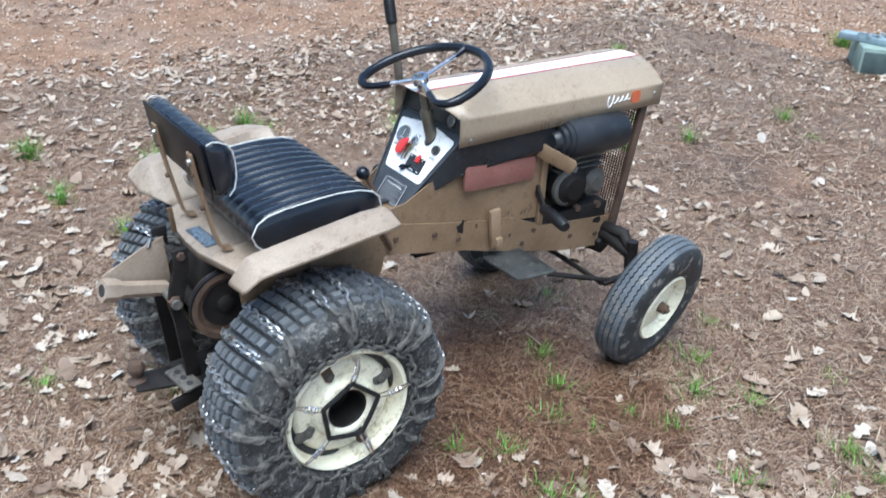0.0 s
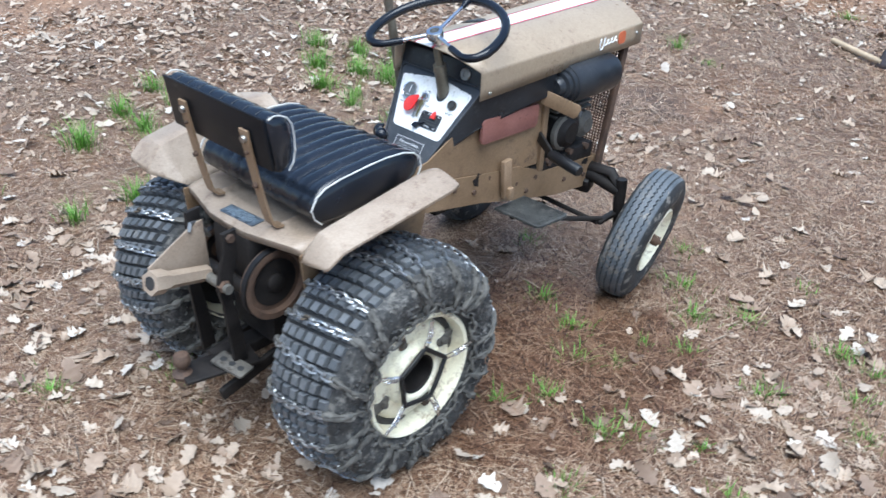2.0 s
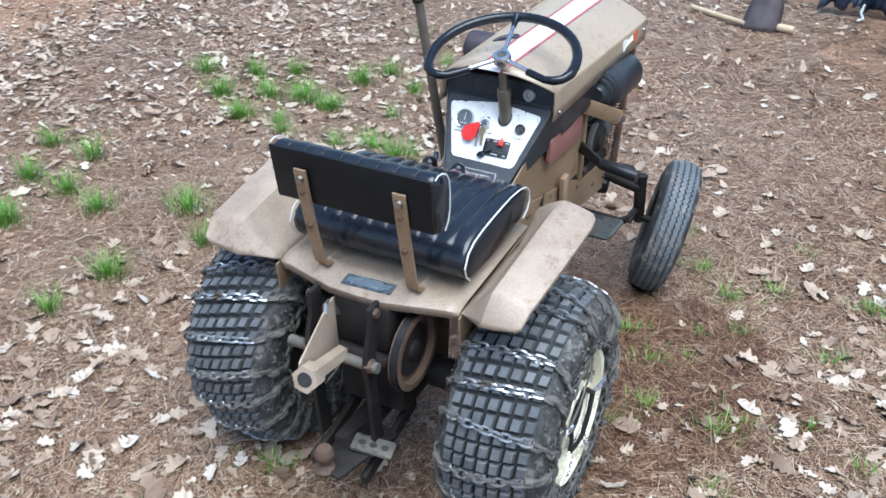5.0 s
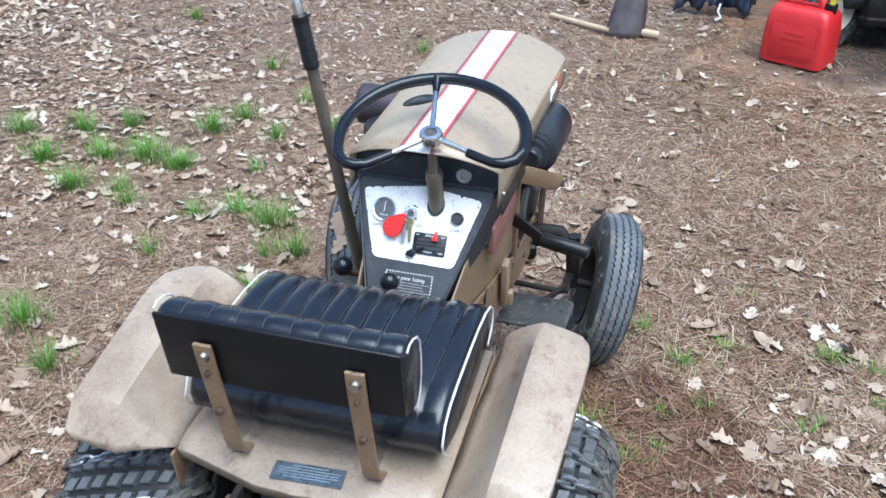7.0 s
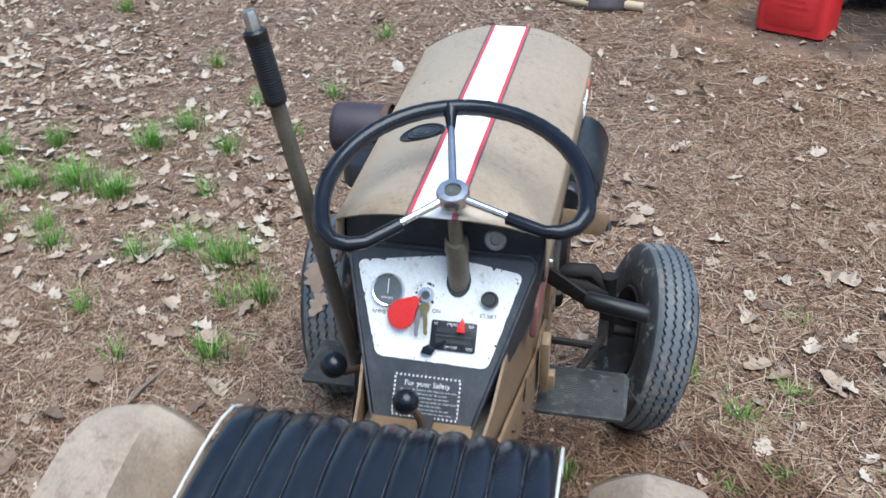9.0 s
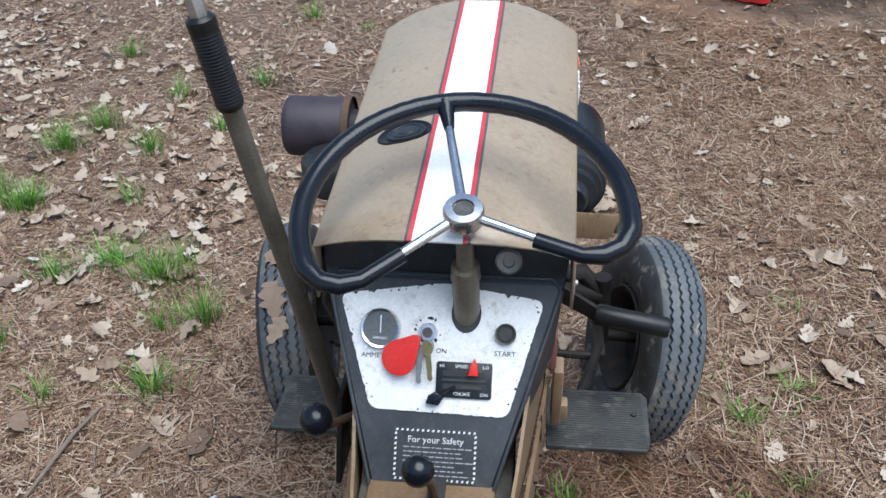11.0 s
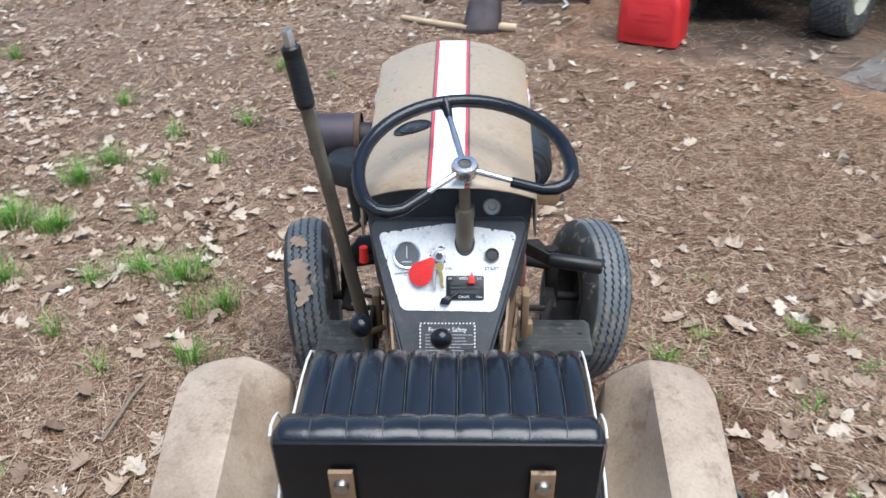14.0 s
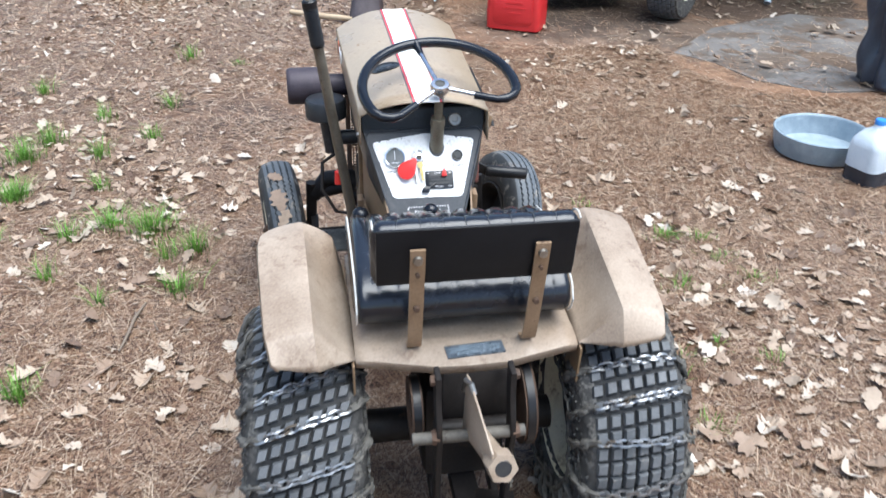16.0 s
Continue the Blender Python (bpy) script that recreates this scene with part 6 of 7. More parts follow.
def strew_needles():
    g = np.random.default_rng(4)
    n, near = 340000, 210000
    x = np.concatenate([g.uniform(-3.2, 3.4, n), g.uniform(-1.5, 1.9, near)])
    y = np.concatenate([g.uniform(-1.5, 4.8, n), g.uniform(-0.8, 2.5, near)])
    n += near
    thick = np.array([max(0.45, 0.8 + 0.7 * noise.noise((a * 1.1, b * 1.1, 9.0)) + 0.4 * noise.noise((a * 4, b * 4, 2.0))) for a, b in zip(x, y)])
    thick[np.hypot(x + 0.55, y - 2.45) < 0.42] *= 0.3
    thick[np.hypot(x - 1.87, y - 1.81) < 0.24] = 0
    thick[np.array([bare(a, b) for a, b in zip(x, y)])] *= 0.07
    keep = g.random(n) < thick
    x, y = x[keep], y[keep]
    n = len(x)
    yaw = g.uniform(0, 2 * np.pi, n)
    ln = g.uniform(0.024, 0.058, n)
    w = np.where(g.random(n) < 0.12, g.uniform(0.0009, 0.0013, n), g.uniform(0.00045, 0.0009, n)) * (1 + 0.25 * np.maximum(0, y))
    z = np.array([ground_z(a, b) for a, b in zip(x, y)]) + g.uniform(0.001, 0.011, n)
    tilt = g.normal(0, 0.10, n)
    dx, dy = np.cos(yaw), np.sin(yaw)
    P = np.zeros((n, 4, 3))
    for k, (a, b) in enumerate(((-1, -1), (1, -1), (1, 1), (-1, 1))):
        P[:, k, 0] = x + a * dx * ln - b * dy * w
        P[:, k, 1] = y + a * dy * ln + b * dx * w
        P[:, k, 2] = z + a * tilt * ln
    F = np.arange(4 * n).reshape(n, 4)
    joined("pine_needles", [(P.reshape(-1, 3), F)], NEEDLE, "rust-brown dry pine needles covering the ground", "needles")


strew_needles()


def strew_crumbs():
    """Crumbled leaf and bark: tiny tilted flakes."""
    g = np.random.default_rng(14)
    n = 80000
    x, y = g.uniform(-3.4, 3.4, n), g.uniform(-1.5, 5.2, n)
    y = np.where(np.hypot(x - 1.87, y - 1.81) < 0.24, y - 0.6, y)
    open_soil = np.array([bare(a, b) for a, b in zip(x, y)])
    keep = ~open_soil | (g.random(n) < 0.25)
    x, y = x[keep], y[keep]
    n = len(x)
    z = np.array([ground_z(a, b) for a, b in zip(x, y)]) + g.uniform(0.001, 0.009, n)
    a, r = g.uniform(0, 6.28, n), g.uniform(0.002, 0.0065, n)
    tx, ty = g.normal(0, 0.35, n), g.normal(0, 0.35, n)
    P = np.zeros((n, 4, 3))
    for k in range(4):
        t = a + k * 1.57 + g.uniform(-0.4, 0.4, n)
        q = r * g.uniform(0.6, 1.3, n)
        dx, dy = q * np.cos(t), q * np.sin(t)
        P[:, k, 0], P[:, k, 1], P[:, k, 2] = x + dx, y + dy, z + tx * dx + ty * dy
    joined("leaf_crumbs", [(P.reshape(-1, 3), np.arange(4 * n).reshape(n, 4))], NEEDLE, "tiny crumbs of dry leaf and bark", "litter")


def strew_flakes():
    """Broken pale leaf lying thickly away from the tractor's right side."""
    g = np.random.default_rng(15)
    n = 110000
    x, y = g.uniform(-7.0, 3.4, n), g.uniform(-1.4, 8.0, n)
    want = np.clip(0.35 - 0.35 * x, 0.10, 1.0) * np.clip((np.hypot(x - 0.3, y - 0.6) - 0.7) / 0.8, 0.1, 1) + 0.25 * ((y > 2.0) & (x < 0.3))
    want *= np.clip(1.2 - 0.10 * np.maximum(0, y - 3), 0.3, 1) * (np.hypot(x - 1.87, y - 1.81) > 0.25) * (np.hypot(x - 2.2, y - 3.9) > 1.4) * (np.hypot(x - 0.62, y - 0.5) > 0.5) * (np.hypot(x + 0.55, y - 2.45) > 0.4) * ~((x > 0.5) & (y > 3.35))
    keep = g.random(n) < want
    x, y = x[keep], y[keep]
    n = len(x)
    z = np.array([ground_z(a, b) for a, b in zip(x, y)]) + g.uniform(0.003, 0.013, n)
    a, r = g.uniform(0, 6.28, n), g.uniform(0.003, 0.010, n) * (1 + 0.08 * np.maximum(0, y))
    tx, ty = g.normal(0, 0.3, n), g.normal(0, 0.3, n)
    P = np.zeros((n, 4, 3))
    for k in range(4):
        t = a + k * 1.57 + g.uniform(-0.5, 0.5, n)
        q = r * g.uniform(0.5, 1.4, n)
        dx, dy = q * np.cos(t), q * np.sin(t)
        P[:, k, 0], P[:, k, 1], P[:, k, 2] = x + dx, y + dy, z + tx * dx + ty * dy
    joined("leaf_flakes", [(P.reshape(-1, 3), np.arange(4 * n).reshape(n, 4))], FLAKE, "small broken flakes of pale dry leaf", "litter")


strew_crumbs()
strew_flakes()

TUFTS_A = [(-1.88, 1.64, 1.2), (-1.67, 1.73, 1.2), (-1.49, 1.77, 1.5), (-1.36, 1.72, 1.0), (-1.62, 1.46, 1.2), (-1.36, 1.4, 0.9), (-1.4, 2.09, 1.2), (-1.33, 2.25, 1.0), (-1.09, 1.39, 0.8), (-0.96, 1.46, 1.0), (-0.82, 1.41, 1.3), (-0.66, 1.26, 1.0), (-1.23, 0.68, 1.2), (-1.04, 0.53, 0.8), (-1.1, 2.09, 0.8), (-1.16, 2.49, 0.8), (-0.92, 2.25, 0.7), (-1.33, 1.74, 0.9)]
TUFTS_B = [(-0.6, 3.25, 0.9), (-1.05, 1.78, 0.6), (-0.69, 1.0, 0.8), (-0.75, 1.22, 0.6), (-1.1, 1.12, 0.6), (-0.92, 0.96, 0.5), (-2.13, 1.85, 1.1), (-1.9, 1.94, 1.1), (-1.74, 2.04, 1.0), (-1.45, 1.5, 0.7), (-1.73, 0.33, 1.3), (-1.93, 0.61, 1.1), (-1.73, 0.6, 1.0), (-1.51, 0.53, 1.1), (-1.87, 0.85, 1.1), (-1.17, 0.24, 1.1), (-2.14, -0.1, 1.2), (-2.11, 0.87, 0.9), (-1.57, -0.11, 0.8)]
TUFTS_C = [(-0.39, -0.46, 1.0), (-0.22, -0.2, 1.1), (-0.06, 1.02, 0.9), (-0.09, 1.19, 0.7), (0.19, 0.77, 0.9), (0.33, 0.71, 0.9), (0.33, 1.34, 0.8), (0.44, 1.15, 1.1), (0.55, 1.02, 1.1), (0.66, 1.12, 0.9), (0.52, 0.8, 0.6), (0.42, 0.6, 0.8), (0.51, 0.67, 0.6), (0.94, 1.15, 1.1), (0.73, 1.41, 0.6), (0.86, 0.82, 0.9), (0.63, 0.85, 0.7), (0.4, 0.31, 0.8), (0.47, 0.41, 0.8)]
TUFTS_D = [(0.65, 0.4, 1.0), (0.71, 0.47, 0.8), (1.05, 0.97, 0.8), (1.04, 1.12, 0.9), (1.12, 0.84, 0.9), (0.98, 0.42, 0.8), (0.69, 0.18, 0.8), (0.85, 0.51, 0.6), (-0.89, 2.66, 0.7), (-0.86, 3.38, 0.8), (-1.17, 0.01, 0.8), (-1.5, 2.9, 0.8), (-2.3, 3.6, 0.9), (-0.5, 4.9, 1.2), (-1.75, 5.3, 1.6), (-1.55, 5.5, 1.5)]


def grow_grass():
    rg = random.Random(21)
    chunks = []
    for x, y, size in TUFTS_A + TUFTS_B + TUFTS_C + TUFTS_D:
        lush = 1.2 if x < -0.6 else 0.7
        for _ in range(int(105 * size * size * lush)):
            a, rad = rg.uniform(0, 6.28), abs(rg.gauss(0, 0.027 if lush > 1 else 0.032)) * size
            bx, by = x + rad * math.cos(a) * 1.3, y + rad * math.sin(a)
            h = rg.uniform(0.03, 0.085) * (0.7 + 0.3 * size) * (1.35 if lush > 1 else 0.6)
            lean, la = rg.uniform(0.1, 0.9), a + rg.gauss(0, 0.7)
            w = rg.uniform(0.0010, 0.0022)
            z0 = ground_z(bx, by)
            pts = []
            for t in (0, 0.4, 0.75, 1.0):
                o = lean * h * t * t
                ww = w * (1 - t * 0.85)
                cx, cy, cz = bx + o * math.cos(la), by + o * math.sin(la), z0 + h * t * (1 - 0.35 * lean * t)
                pts += [(cx - ww * math.sin(la), cy + ww * math.cos(la), cz), (cx + ww * math.sin(la), cy - ww * math.cos(la), cz)]
            chunks.append((np.array(pts), np.array([(0, 1, 3, 2), (2, 3, 5, 4), (4, 5, 7, 6)])))
    joined("grass", chunks, GRASS, "small bright green tufts of spring grass", "grass")


grow_grass()


def strew_twigs():
    rg = random.Random(8)
    bm = bmesh.new()
    for _ in range(140):
        x, y, a, ln = rg.uniform(-2.6, 2.8), rg.uniform(-1.2, 4.2), rg.uniform(0, 6.3), rg.uniform(0.03, 0.13)
        z = ground_z(x, y) + 0.008
        d = Vector((math.cos(a), math.sin(a), 0))
        p = Vector((x, y, z))
        k = Vector((rg.uniform(-0.01, 0.01), rg.uniform(-0.01, 0.01), 0.006))
        sweep(bm, [p - d * ln / 2, p + k, p + d * ln / 2], [0.0024, 0.002, 0.0012], 5)
    sweep(bm, [(-0.815, 0.69, 0.012), (-0.80, 0.77, 0.02), (-0.795, 0.85, 0.016), (-0.775, 0.935, 0.012)], [0.003, 0.0045, 0.005, 0.003], 7)
    tagged(finish("twigs", bm, TWIG, None, "", 60, None), "thin grey-brown twigs lying on the needles", "twigs", kind="stuff")


strew_twigs()

# ---- things beside the tractor ----
# galvanised pan
pan = thing("drain_pan", "round galvanised metal pan on the ground", "pan", pose(1.87, 1.81, 0.0))
bm = bmesh.new()
prof = [(0.0, 0.006), (0.15, 0.006), (0.172, 0.010), (0.182, 0.045), (0.187, 0.088), (0.192, 0.092), (0.196, 0.088), (0.191, 0.045), (0.180, 0.004), (0.15, 0.0), (0.0, 0.0)]
lathe(bm, prof, 168)
for v in bm.verts:
    if 0.012 < v.co.z < 0.087:
        a = math.atan2(v.co.y, v.co.x)
        v.co.xy *= 1 + 0.006 * math.cos(28 * a)
part("basin", bm, GALV, pan)
bm = bmesh.new()
sweep(bm, [(0.1935 * math.cos(2 * math.pi * k / 56), 0.1935 * math.sin(2 * math.pi * k / 56), 0.091) for k in range(56)], 0.0045, 8, True)
part("rolled_rim", bm, GALV, pan)
# jug of dark oil
jug = thing("oil_jug", "milky plastic jug half full of dark oil, blue cap", "jug", pose(1.90, 1.50, 0.0, 0, 0, 20))


def loft(bm, secs, n=6):
    rings = []
    for z, w, h, r in secs:
        rings.append([bm.verts.new((x, y, z)) for x, y in rounded(w, h, r, n)])
    for A, B in zip(rings, rings[1:]):
        for k in range(len(A)):
            bm.faces.new((A[k], A[(k + 1) % len(A)], B[(k + 1) % len(B)], B[k]))
    bm.faces.new(rings[0][::-1])
    bm.faces.new(rings[-1])
    return bm


bm = bmesh.new()
loft(bm, [(0.0, 0.135, 0.135, 0.03), (0.006, 0.145, 0.145, 0.035), (0.064, 0.146, 0.146, 0.035), (0.066, 0.146, 0.146, 0.035)])
part("oil", bm, OIL, jug, "dark oil showing through the plastic")
bm = bmesh.new()
loft(bm, [(0.066, 0.146, 0.146, 0.035), (0.15, 0.146, 0.146, 0.035), (0.175, 0.138, 0.138, 0.04), (0.205, 0.09, 0.10, 0.035), (0.225, 0.045, 0.045, 0.02), (0.24, 0.038, 0.038, 0.018)])
part("bottle", bm, MILKY, jug)
bm = bmesh.new()
sweep(bm, [(0.03, 0, 0.215), (0.06, 0, 0.205), (0.072, 0, 0.17), (0.07, 0, 0.13)], 0.011, 8)
part("handle", bm, MILKY, jug)
bm = bmesh.new()
lathe(bm, [(0.0, 0.258), (0.019, 0.258), (0.021, 0.254), (0.021, 0.238), (0.0, 0.238)], 24)
part("cap", bm, BLUECAP, jug, "blue screw cap")

# red fuel can
can = thing("fuel_can", "red plastic fuel can with a yellow spout", "fuel can", pose(1.015, 3.83, 0.0, 0, 0, -28))
bm = bmesh.new()
loft(bm, [(0.0, 0.30, 0.19, 0.03), (0.008, 0.325, 0.215, 0.035), (0.10, 0.33, 0.22, 0.035), (0.20, 0.325, 0.215, 0.035), (0.255, 0.31, 0.20, 0.035), (0.285, 0.28, 0.165, 0.035), (0.292, 0.25, 0.14, 0.03)])
body = part("body", bm, REDCAN, can)
bm = bmesh.new()
sweep(bm, [(-0.13, 0, 0.27), (-0.115, 0, 0.325), (-0.085, 0, 0.345), (0.045, 0, 0.345), (0.075, 0, 0.325), (0.085, 0, 0.28)], [0.022, 0.021, 0.019, 0.019, 0.021, 0.022], 10)
part("handle", bm, REDCAN, can)
bm = bmesh.new()
prism(bm, rounded(0.24, 0.17, 0.03), 0.005, pose(0, -0.1095, 0.125, 90, 0, 0), 0.002)
part("side_panel", bm, REDCAN, body)
bm = bmesh.new()
for w, z in ((0.10, 0.165), (0.14, 0.135), (0.08, 0.105)):
    prism(bm, rounded(w, 0.012, 0.005), 0.002, pose(0.01, -0.1125, z, 90, 0, 0))
part("print_bar", bm, REDCAN, body, "moulded print")
bm = bmesh.new()
cyl(bm, (0.115, 0, 0.275), (0.12, 0, 0.32), 0.032, 0.03, 20)
part("collar", bm, GRIP, can, "black screw collar")
bm = bmesh.new()
sweep(bm, [(0.12, 0, 0.315), (0.135, 0, 0.38), (0.165, 0, 0.44), (0.20, 0, 0.455), (0.24, 0, 0.46)], [0.016, 0.015, 0.013, 0.012, 0.012], 12)
part("spout", bm, YELLOW, can, "yellow bent spout")

# shovel with its blade up against a short log
shovel = thing("shovel", "dark steel shovel blade standing upright, wooden handle on the ground", "shovel", pose(0.12, 3.94, 0.0, 0, 0, 6))
bm = bmesh.new()
rows = []
for k in range(11):
    t = k / 10
    w = 0.108 * (1 - 0.25 * t) * math.sqrt(max(0.015, 1 - t ** 3))
    rows.append([Vector((w * u + 0.045 * t, 0.03 * u * u + 0.10 * t, 0.0 + 0.36 * t)) for u in (-1, -0.7, -0.35, 0, 0.35, 0.7, 1)])
grid(bm, rows)
bl = part("blade", bm, SHOVEL, shovel, "dark steel blade")
thicken(bl, 0.003)
bm = bmesh.new()
sweep(bm, [(-0.08, 0.04, 0.035), (-0.22, 0.15, 0.03), (-0.42, 0.34, 0.02)], [0.016, 0.017, 0.016], 10)
part("handle", bm, WOOD, shovel, "pale wooden handle")
bm = bmesh.new()
sweep(bm, [(0.10, 0.05, 0.032), (0.19, 0.02, 0.030)], [0.024, 0.022], 12)
tagged(finish("short_log", bm, WOOD, None, "", 40, pose(0.12, 3.94, 0.0, 0, 0, 6)), "short cut log of pale wood on the ground", "log")

# green block with lumber and chain on top
stack = thing("wood_block", "weathered green wooden block standing on the ground", "wooden block", pose(-1.23, 4.80, 0.0, 0, 0, 40))
bm = bmesh.new()
box(bm, (0, 0.12, 0.085), (0.20, 0.44, 0.17), None, 0.006)
part("block", bm, GREENWOOD, stack)
# thin plate colours this end darker than the block's sides
bm = bmesh.new()
box(bm, (0, -0.101, 0.08), (0.165, 0.004, 0.13), None, 0.001)
part("end_face", bm, TEALWOOD, stack, "dark teal end face")
bm = bmesh.new()
box(bm, (0.0, 0.06, 0.192), (0.46, 0.10, 0.042), pose(0, 0, 0, 0, 0, -30), 0.005)
tagged(finish("lumber", bm, GREYWOOD, None, "", 40, pose(-1.23, 4.80, 0.0, 0, 0, 40)), "weathered grey lumber lying across the block", "lumber")
bm = bmesh.new()
rg = random.Random(2)
pts = [Vector((-0.10 + 0.24 * k / 30 + 0.02 * rg.uniform(-1, 1), 0.06 + 0.035 * math.sin(k * 0.9), 0.218 + 0.012 * rg.random())) for k in range(31)]
chain_links(bm, pts, [Vector((0, 0, 1))] * 31, 0.019, 0.003)
tagged(finish("old_chain", bm, GALV, None, "", 80, pose(-1.23, 4.80, 0.0, 0, 0, 40)), "loose grey steel chain lying on the lumber", "chain")

# open crate beyond the block
crate = thing("wooden_crate", "dark weathered wooden crate on the ground", "crate", pose(-0.93, 5.42, 0.0, 0, 0, 12))
for c, size in (((0, -0.13, 0.09), (0.36, 0.02, 0.18)), ((0, 0.13, 0.09), (0.36, 0.02, 0.18)), ((-0.17, 0, 0.09), (0.02, 0.24, 0.18)), ((0.17, 0, 0.09), (0.02, 0.24, 0.18))):
    bm = bmesh.new()
    box(bm, c, size, None, 0.003)
    part("side_board", bm, RUST, crate)
bm = bmesh.new()
box(bm, (0, 0, 0.012), (0.32, 0.24, 0.02), None, 0.002)
part("bottom_board", bm, RUST, crate)

# draped blue tarp
bm = bmesh.new()
rows = []
for k in range(15):
    t = k / 14
    row = []
    for j in range(33):
        u = j / 32
        fold = (0.04 * math.sin(u * 13 + 1.5 * math.sin(t * 3)) + 0.035 * math.sin(u * 31 + 2 * t) + 0.05 * noise.noise((u * 5, t * 4, 1.0))) * (0.35 + 0.65 * t)
        row.append(Vector((0.47 + 0.36 * u - 0.12 * (1 - u) * t, 4.72 - 0.18 * t * (1 - u * 0.6) + fold, 0.62 * (1 - t) + 0.004 + (0.05 * abs(math.sin(u * 11)) + 0.06 * abs(noise.noise((u * 9, 2.0, 5.0)))) * t)))
    rows.append(row)
grid(bm, rows)
tp = finish("tarp", bm, TARP, None, "", 60, None)
thicken(tp, 0.002)
tagged(tp, "dark blue tarp hanging in folds to the ground", "tarp")
bm = bmesh.new()
sweep(bm, [(0.62, 4.50, 0.10), (0.61, 4.47, 0.06), (0.63, 4.45, 0.03), (0.60, 4.44, 0.015)], 0.008, 6)
tagged(finish("rope_end", bm, MILKY, None, "", 60, None), "short frayed pale rope end by the tarp", "rope")

# concrete slab half under dirt
bm = bmesh.new()
prism(bm, [(1.78, 3.22), (1.93, 3.02), (2.03, 2.72), (2.28, 2.50), (3.1, 2.5), (3.6, 3.6), (2.85, 3.95), (2.2, 3.68)], 0.02, pose(0, 0, -0.0105))
tagged(finish("slab", bm, SLAB, None, "", 40, None), "dusty grey slab half buried in dirt", "slab", kind="structure")

# mower parked behind
mower = thing("riding_mower", "dark riding mower with turf tyres parked on dirt", "mower", pose(1.50, 4.25, 0.0, 0, 0, 6))


def mower_wheel(x, y, R, w):
    h = new("wheel")
    h.parent = mower
    h.matrix_local = pose(x, y, R, 0, 0, -48)
    bm = bmesh.new()
    lathe(bm, [(R * 0.5, -w * 0.42), (R * 0.75, -w * 0.5), (R * 0.93, -w * 0.46), (R * 0.985, -w * 0.3), (R, 0), (R * 0.985, w * 0.3), (R * 0.93, w * 0.46), (R * 0.75, w * 0.5), (R * 0.5, w * 0.42)], 48, ABOUT_X)
    ty = part("tyre", bm, RUBBER, h, "black turf tyre")
    bm = bmesh.new()
    V, F = tread_blocks(R - 0.001, w * 0.42, 7, 40, 0.007, 0.5, 0.75)
    add_raw(bm, V, F)
    part("tread", bm, LUG, ty)
    bm = bmesh.new()
    for q in (1, -1):
        lathe(bm, [(R * 0.52, q * w * 0.42), (R * 0.5, q * w * 0.45), (R * 0.45, q * w * 0.36), (R * 0.3, q * w * 0.28), (R * 0.12, q * w * 0.34), (0, q * w * 0.34)], 32, ABOUT_X)
    part("rim", bm, DULLRIM, h, "dull cream rim")


mower_wheel(0.50, -0.36, 0.235, 0.21)
mower_wheel(-0.33, -0.05, 0.20, 0.16)
bm = bmesh.new()
box(bm, (0.08, 0.25, 0.24), (0.52, 0.8, 0.20), None, 0.02)
box(bm, (0.08, -0.05, 0.235), (0.75, 0.05, 0.05), None, 0.01)
sweep(bm, [(-0.22, -0.2, 0.20), (-0.2, -0.27, 0.21), (0.22, -0.27, 0.21), (0.26, -0.2, 0.20)], 0.012, 8)
part("frame", bm, GREASE, mower)
bm = bmesh.new()
box(bm, (0.08, 0.25, 0.46), (0.56, 0.6, 0.40), None, 0.03)
part("engine_cover", bm, BLACKPAINT, mower)
bm = bmesh.new()
box(bm, (0.10, -0.13, 0.34), (0.10, 0.06, 0.12), None, 0.02)
part("oil_filter", bm, STEEL, mower, "grey metal filter housing")
bm = bmesh.new()
box(bm, (0.72, 0.15, 0.40), (0.34, 0.5, 0.05), pose(0, 0, 0, 0, 14, 0), 0.015)
part("fender", bm, MOWERBLUE, mower, "blue painted fender")
bm = bmesh.new()
box(bm, (0.25, 0.95, 0.38), (1.1, 0.9, 0.5), None, 0.05)
part("rear_body", bm, BOARD, mower)

# dark back wall and unseen cover, added to shade the mower's place
shelter = tagged(new("shelter"), "dark back wall and unseen cover, added to shade the mower", "shelter", kind="structure")
bm = bmesh.new()
box(bm, (2.9, 5.33, 0.75), (4.6, 0.06, 1.5))
part("wall", bm, BOARD, shelter)
bm = bmesh.new()
box(bm, (3.3, 4.5, 1.55), (3.9, 1.6, 0.05))
part("shade_roof", bm, BOARD, shelter)

# buckets and pipe by the mower
bk = thing("bucket", "bright green plastic bucket with black print", "bucket", pose(3.25, 4.46, 0.0) @ Matrix.Diagonal((0.86, 0.86, 0.86, 1)))
bm = bmesh.new()
lathe(bm, [(0.0, 0.004), (0.125, 0.004), (0.13, 0.0), (0.135, 0.006), (0.152, 0.36), (0.158, 0.36), (0.158, 0.375), (0.148, 0.375), (0.13, 0.02), (0, 0.02)], 40)
part("pail", bm, GREEN, bk)
bm = bmesh.new()
for k in range(3):
    t = [radians(-115 + 4 * i) for i in range(12 - 2 * k)]
    sweep(bm, [(0.1425 * math.cos(a) * (1 + 0.06 * (0.17 + 0.035 * k)), 0.1425 * math.sin(a) * (1 + 0.06 * (0.17 + 0.035 * k)), 0.17 + 0.03 * k) for a in t], 0.006, 5)
part("print_bar", bm, TEXTBLACK, bk)
bk = thing("bucket", "white plastic bucket lying on its side", "bucket", pose(3.58, 4.62, 0.15, 0, 78, 25))
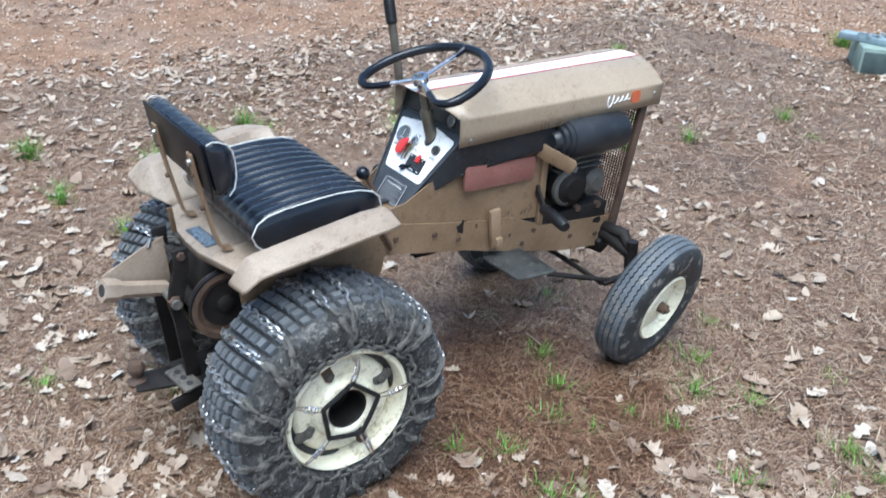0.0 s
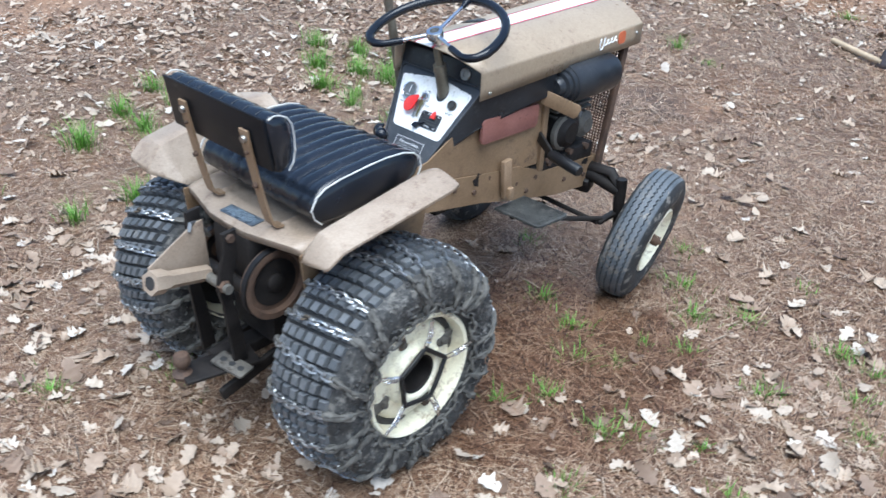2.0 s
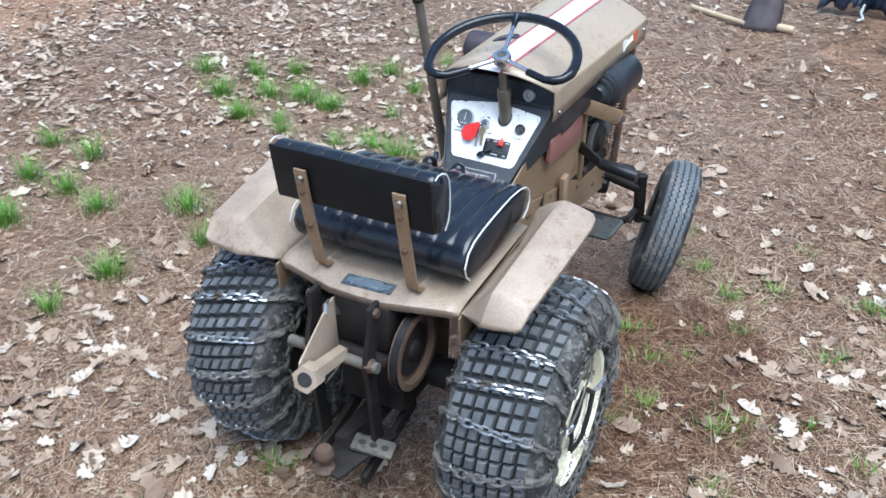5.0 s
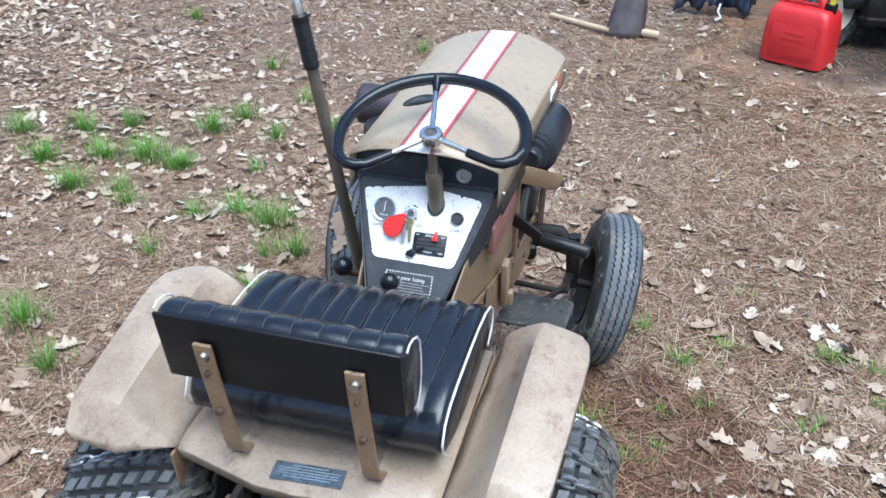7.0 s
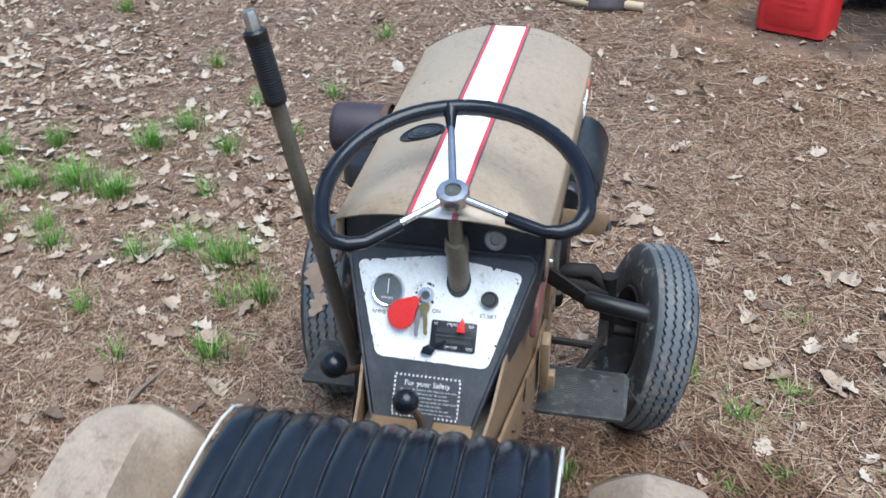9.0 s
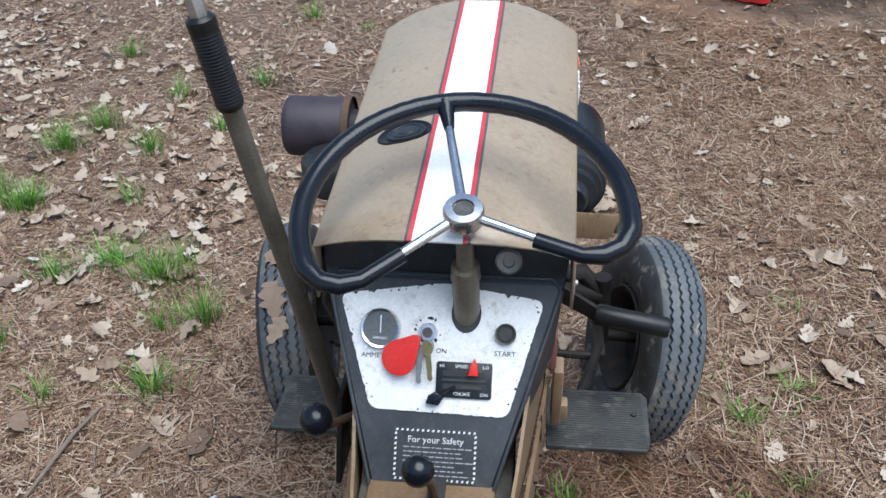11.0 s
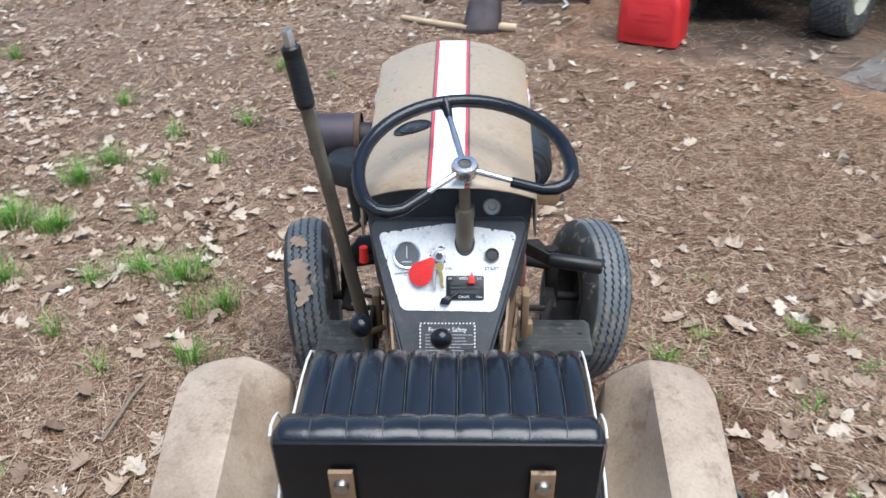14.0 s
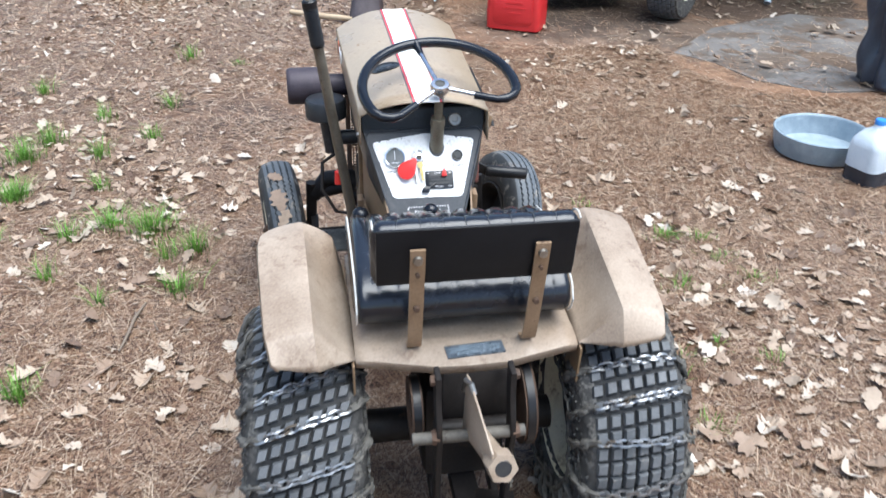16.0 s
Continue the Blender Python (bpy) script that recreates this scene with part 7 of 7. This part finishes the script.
bm = bmesh.new()
lathe(bm, [(0.0, 0.0), (0.12, 0.0), (0.145, 0.33), (0.15, 0.33), (0.15, 0.345), (0.138, 0.345), (0.115, 0.015), (0, 0.015)], 36)
part("pail", bm, MILKY, bk)
bm = bmesh.new()
cyl(bm, (2.80, 4.17, 0.015), (3.15, 4.62, 0.75), 0.024, seg=16)
tagged(finish("pipe", bm, PIPE, None, "", 50, None), "grey-blue metal pipe leaning with its end on the ground", "pipe")

# dark cloth bag
bm = bmesh.new()
rows = []
for k in range(31):
    t = k / 30
    row = []
    for j in range(73):
        a = 2 * math.pi * j / 72
        r = 0.15 + 0.03 * math.sin(3 * a + 1) + 0.016 * math.sin(7 * a + 6 * t) + 0.012 * math.sin(11 * a - 9 * t) + 0.01 * math.sin(14 * t + 2 * a)
        r *= (1.0 - 0.06 * t)
        row.append(Vector((2.655 + r * 0.8 * math.cos(a), 2.57 + r * math.sin(a), 0.01 + 0.62 * t)))
    rows.append(row)
grid(bm, rows)
bg = finish("cloth_bag", bm, BLACKBAG, None, "", 60, None)
thicken(bg, 0.003)
tagged(bg, "tall dark blue-black cloth bag standing on the dirt", "bag")

# single large leaves lying nearest the path


def place_leaves():
    rg = random.Random(77)
    base = []
    for k in range(8):
        v, f = leaf_shape(100 + k)
        me = bpy.data.meshes.new("leaf")
        me.from_pydata([tuple(p) for p in v], [], [tuple(int(i) for i in q) for q in f])
        me.materials.append(LEAFONE)
        base.append(me)
    n = 0
    while n < 260:
        x, y = rg.uniform(-1.3, 1.5), rg.uniform(-0.9, 1.8)
        if under_tractor(x, y) or (abs(x) < 0.3 and y < 1.0 and rg.random() < 0.7):
            continue
        if rg.random() > 0.55 + (0.4 if abs(x) > 0.5 else 0):
            continue
        size = rg.uniform(0.035, 0.08)
        ob = new("leaf", base[rg.randrange(8)])
        ob.parent = ground
        m = turn_matrix(rg.uniform(0, 6.3), rg.gauss(0, 0.18), rg.uniform(0, 6.3)).to_4x4()
        ob.matrix_local = Matrix.Translation((x, y, ground_z(x, y) + 0.010)) @ m @ Matrix.Diagonal((size, size, size, 1))
        n += 1

    for x, y, size in ((2.19, 3.13, 0.06), (2.17, 2.91, 0.085), (2.10, 3.0, 0.05), (1.95, 3.04, 0.05), (2.75, 3.43, 0.07), (2.88, 3.48, 0.09), (2.80, 3.52, 0.08), (2.95, 3.40, 0.06), (2.3, 2.86, 0.05), (2.45, 2.8, 0.045), (1.75, 3.45, 0.08), (1.62, 3.36, 0.06), (1.9, 3.6, 0.05), (1.5, 3.15, 0.05)):
        ob = new("leaf", base[rg.randrange(8)])
        ob.parent = ground
        m = turn_matrix(rg.uniform(0, 6.3), rg.gauss(0, 0.2), rg.uniform(0, 6.3)).to_4x4()
        ob.matrix_local = Matrix.Translation((x, y, 0.012 + 0.15 * size)) @ m @ Matrix.Diagonal((size, size, size, 1))


place_leaves()


def stuck_leaf(seed, centre, radius, angle, x, size, yaw):
    """A leaf moulded round a tyre's tread."""
    v, f = leaf_shape(seed)
    co = []
    for p in v:
        a, b = p[0] * size, p[1] * size
        u, w = a * math.cos(yaw) - b * math.sin(yaw), a * math.sin(yaw) + b * math.cos(yaw)
        t = angle + w / radius
        r = radius + 0.002 + 0.15 * p[2] * size
        co.append((centre[0] + x + u, centre[1] + r * math.sin(t), centre[2] + r * math.cos(t)))
    me = bpy.data.meshes.new("stuck_leaf")
    me.from_pydata(co, [], [tuple(int(i) for i in q) for q in f])
    me.materials.append(LEAFONE)
    tagged(new("stuck_leaf", me), "dry tan oak leaf stuck to the front tyre", "leaf")


stuck_leaf(104, (-0.352, 1.03, 0.190), 0.203, -0.72, -0.004, 0.075, 0.3)
stuck_leaf(106, (-0.352, 1.03, 0.190), 0.203, -0.98, 0.006, 0.06, -0.5)
stuck_leaf(103, (-0.352, 1.03, 0.190), 0.203, -0.30, -0.012, 0.05, 1.0)
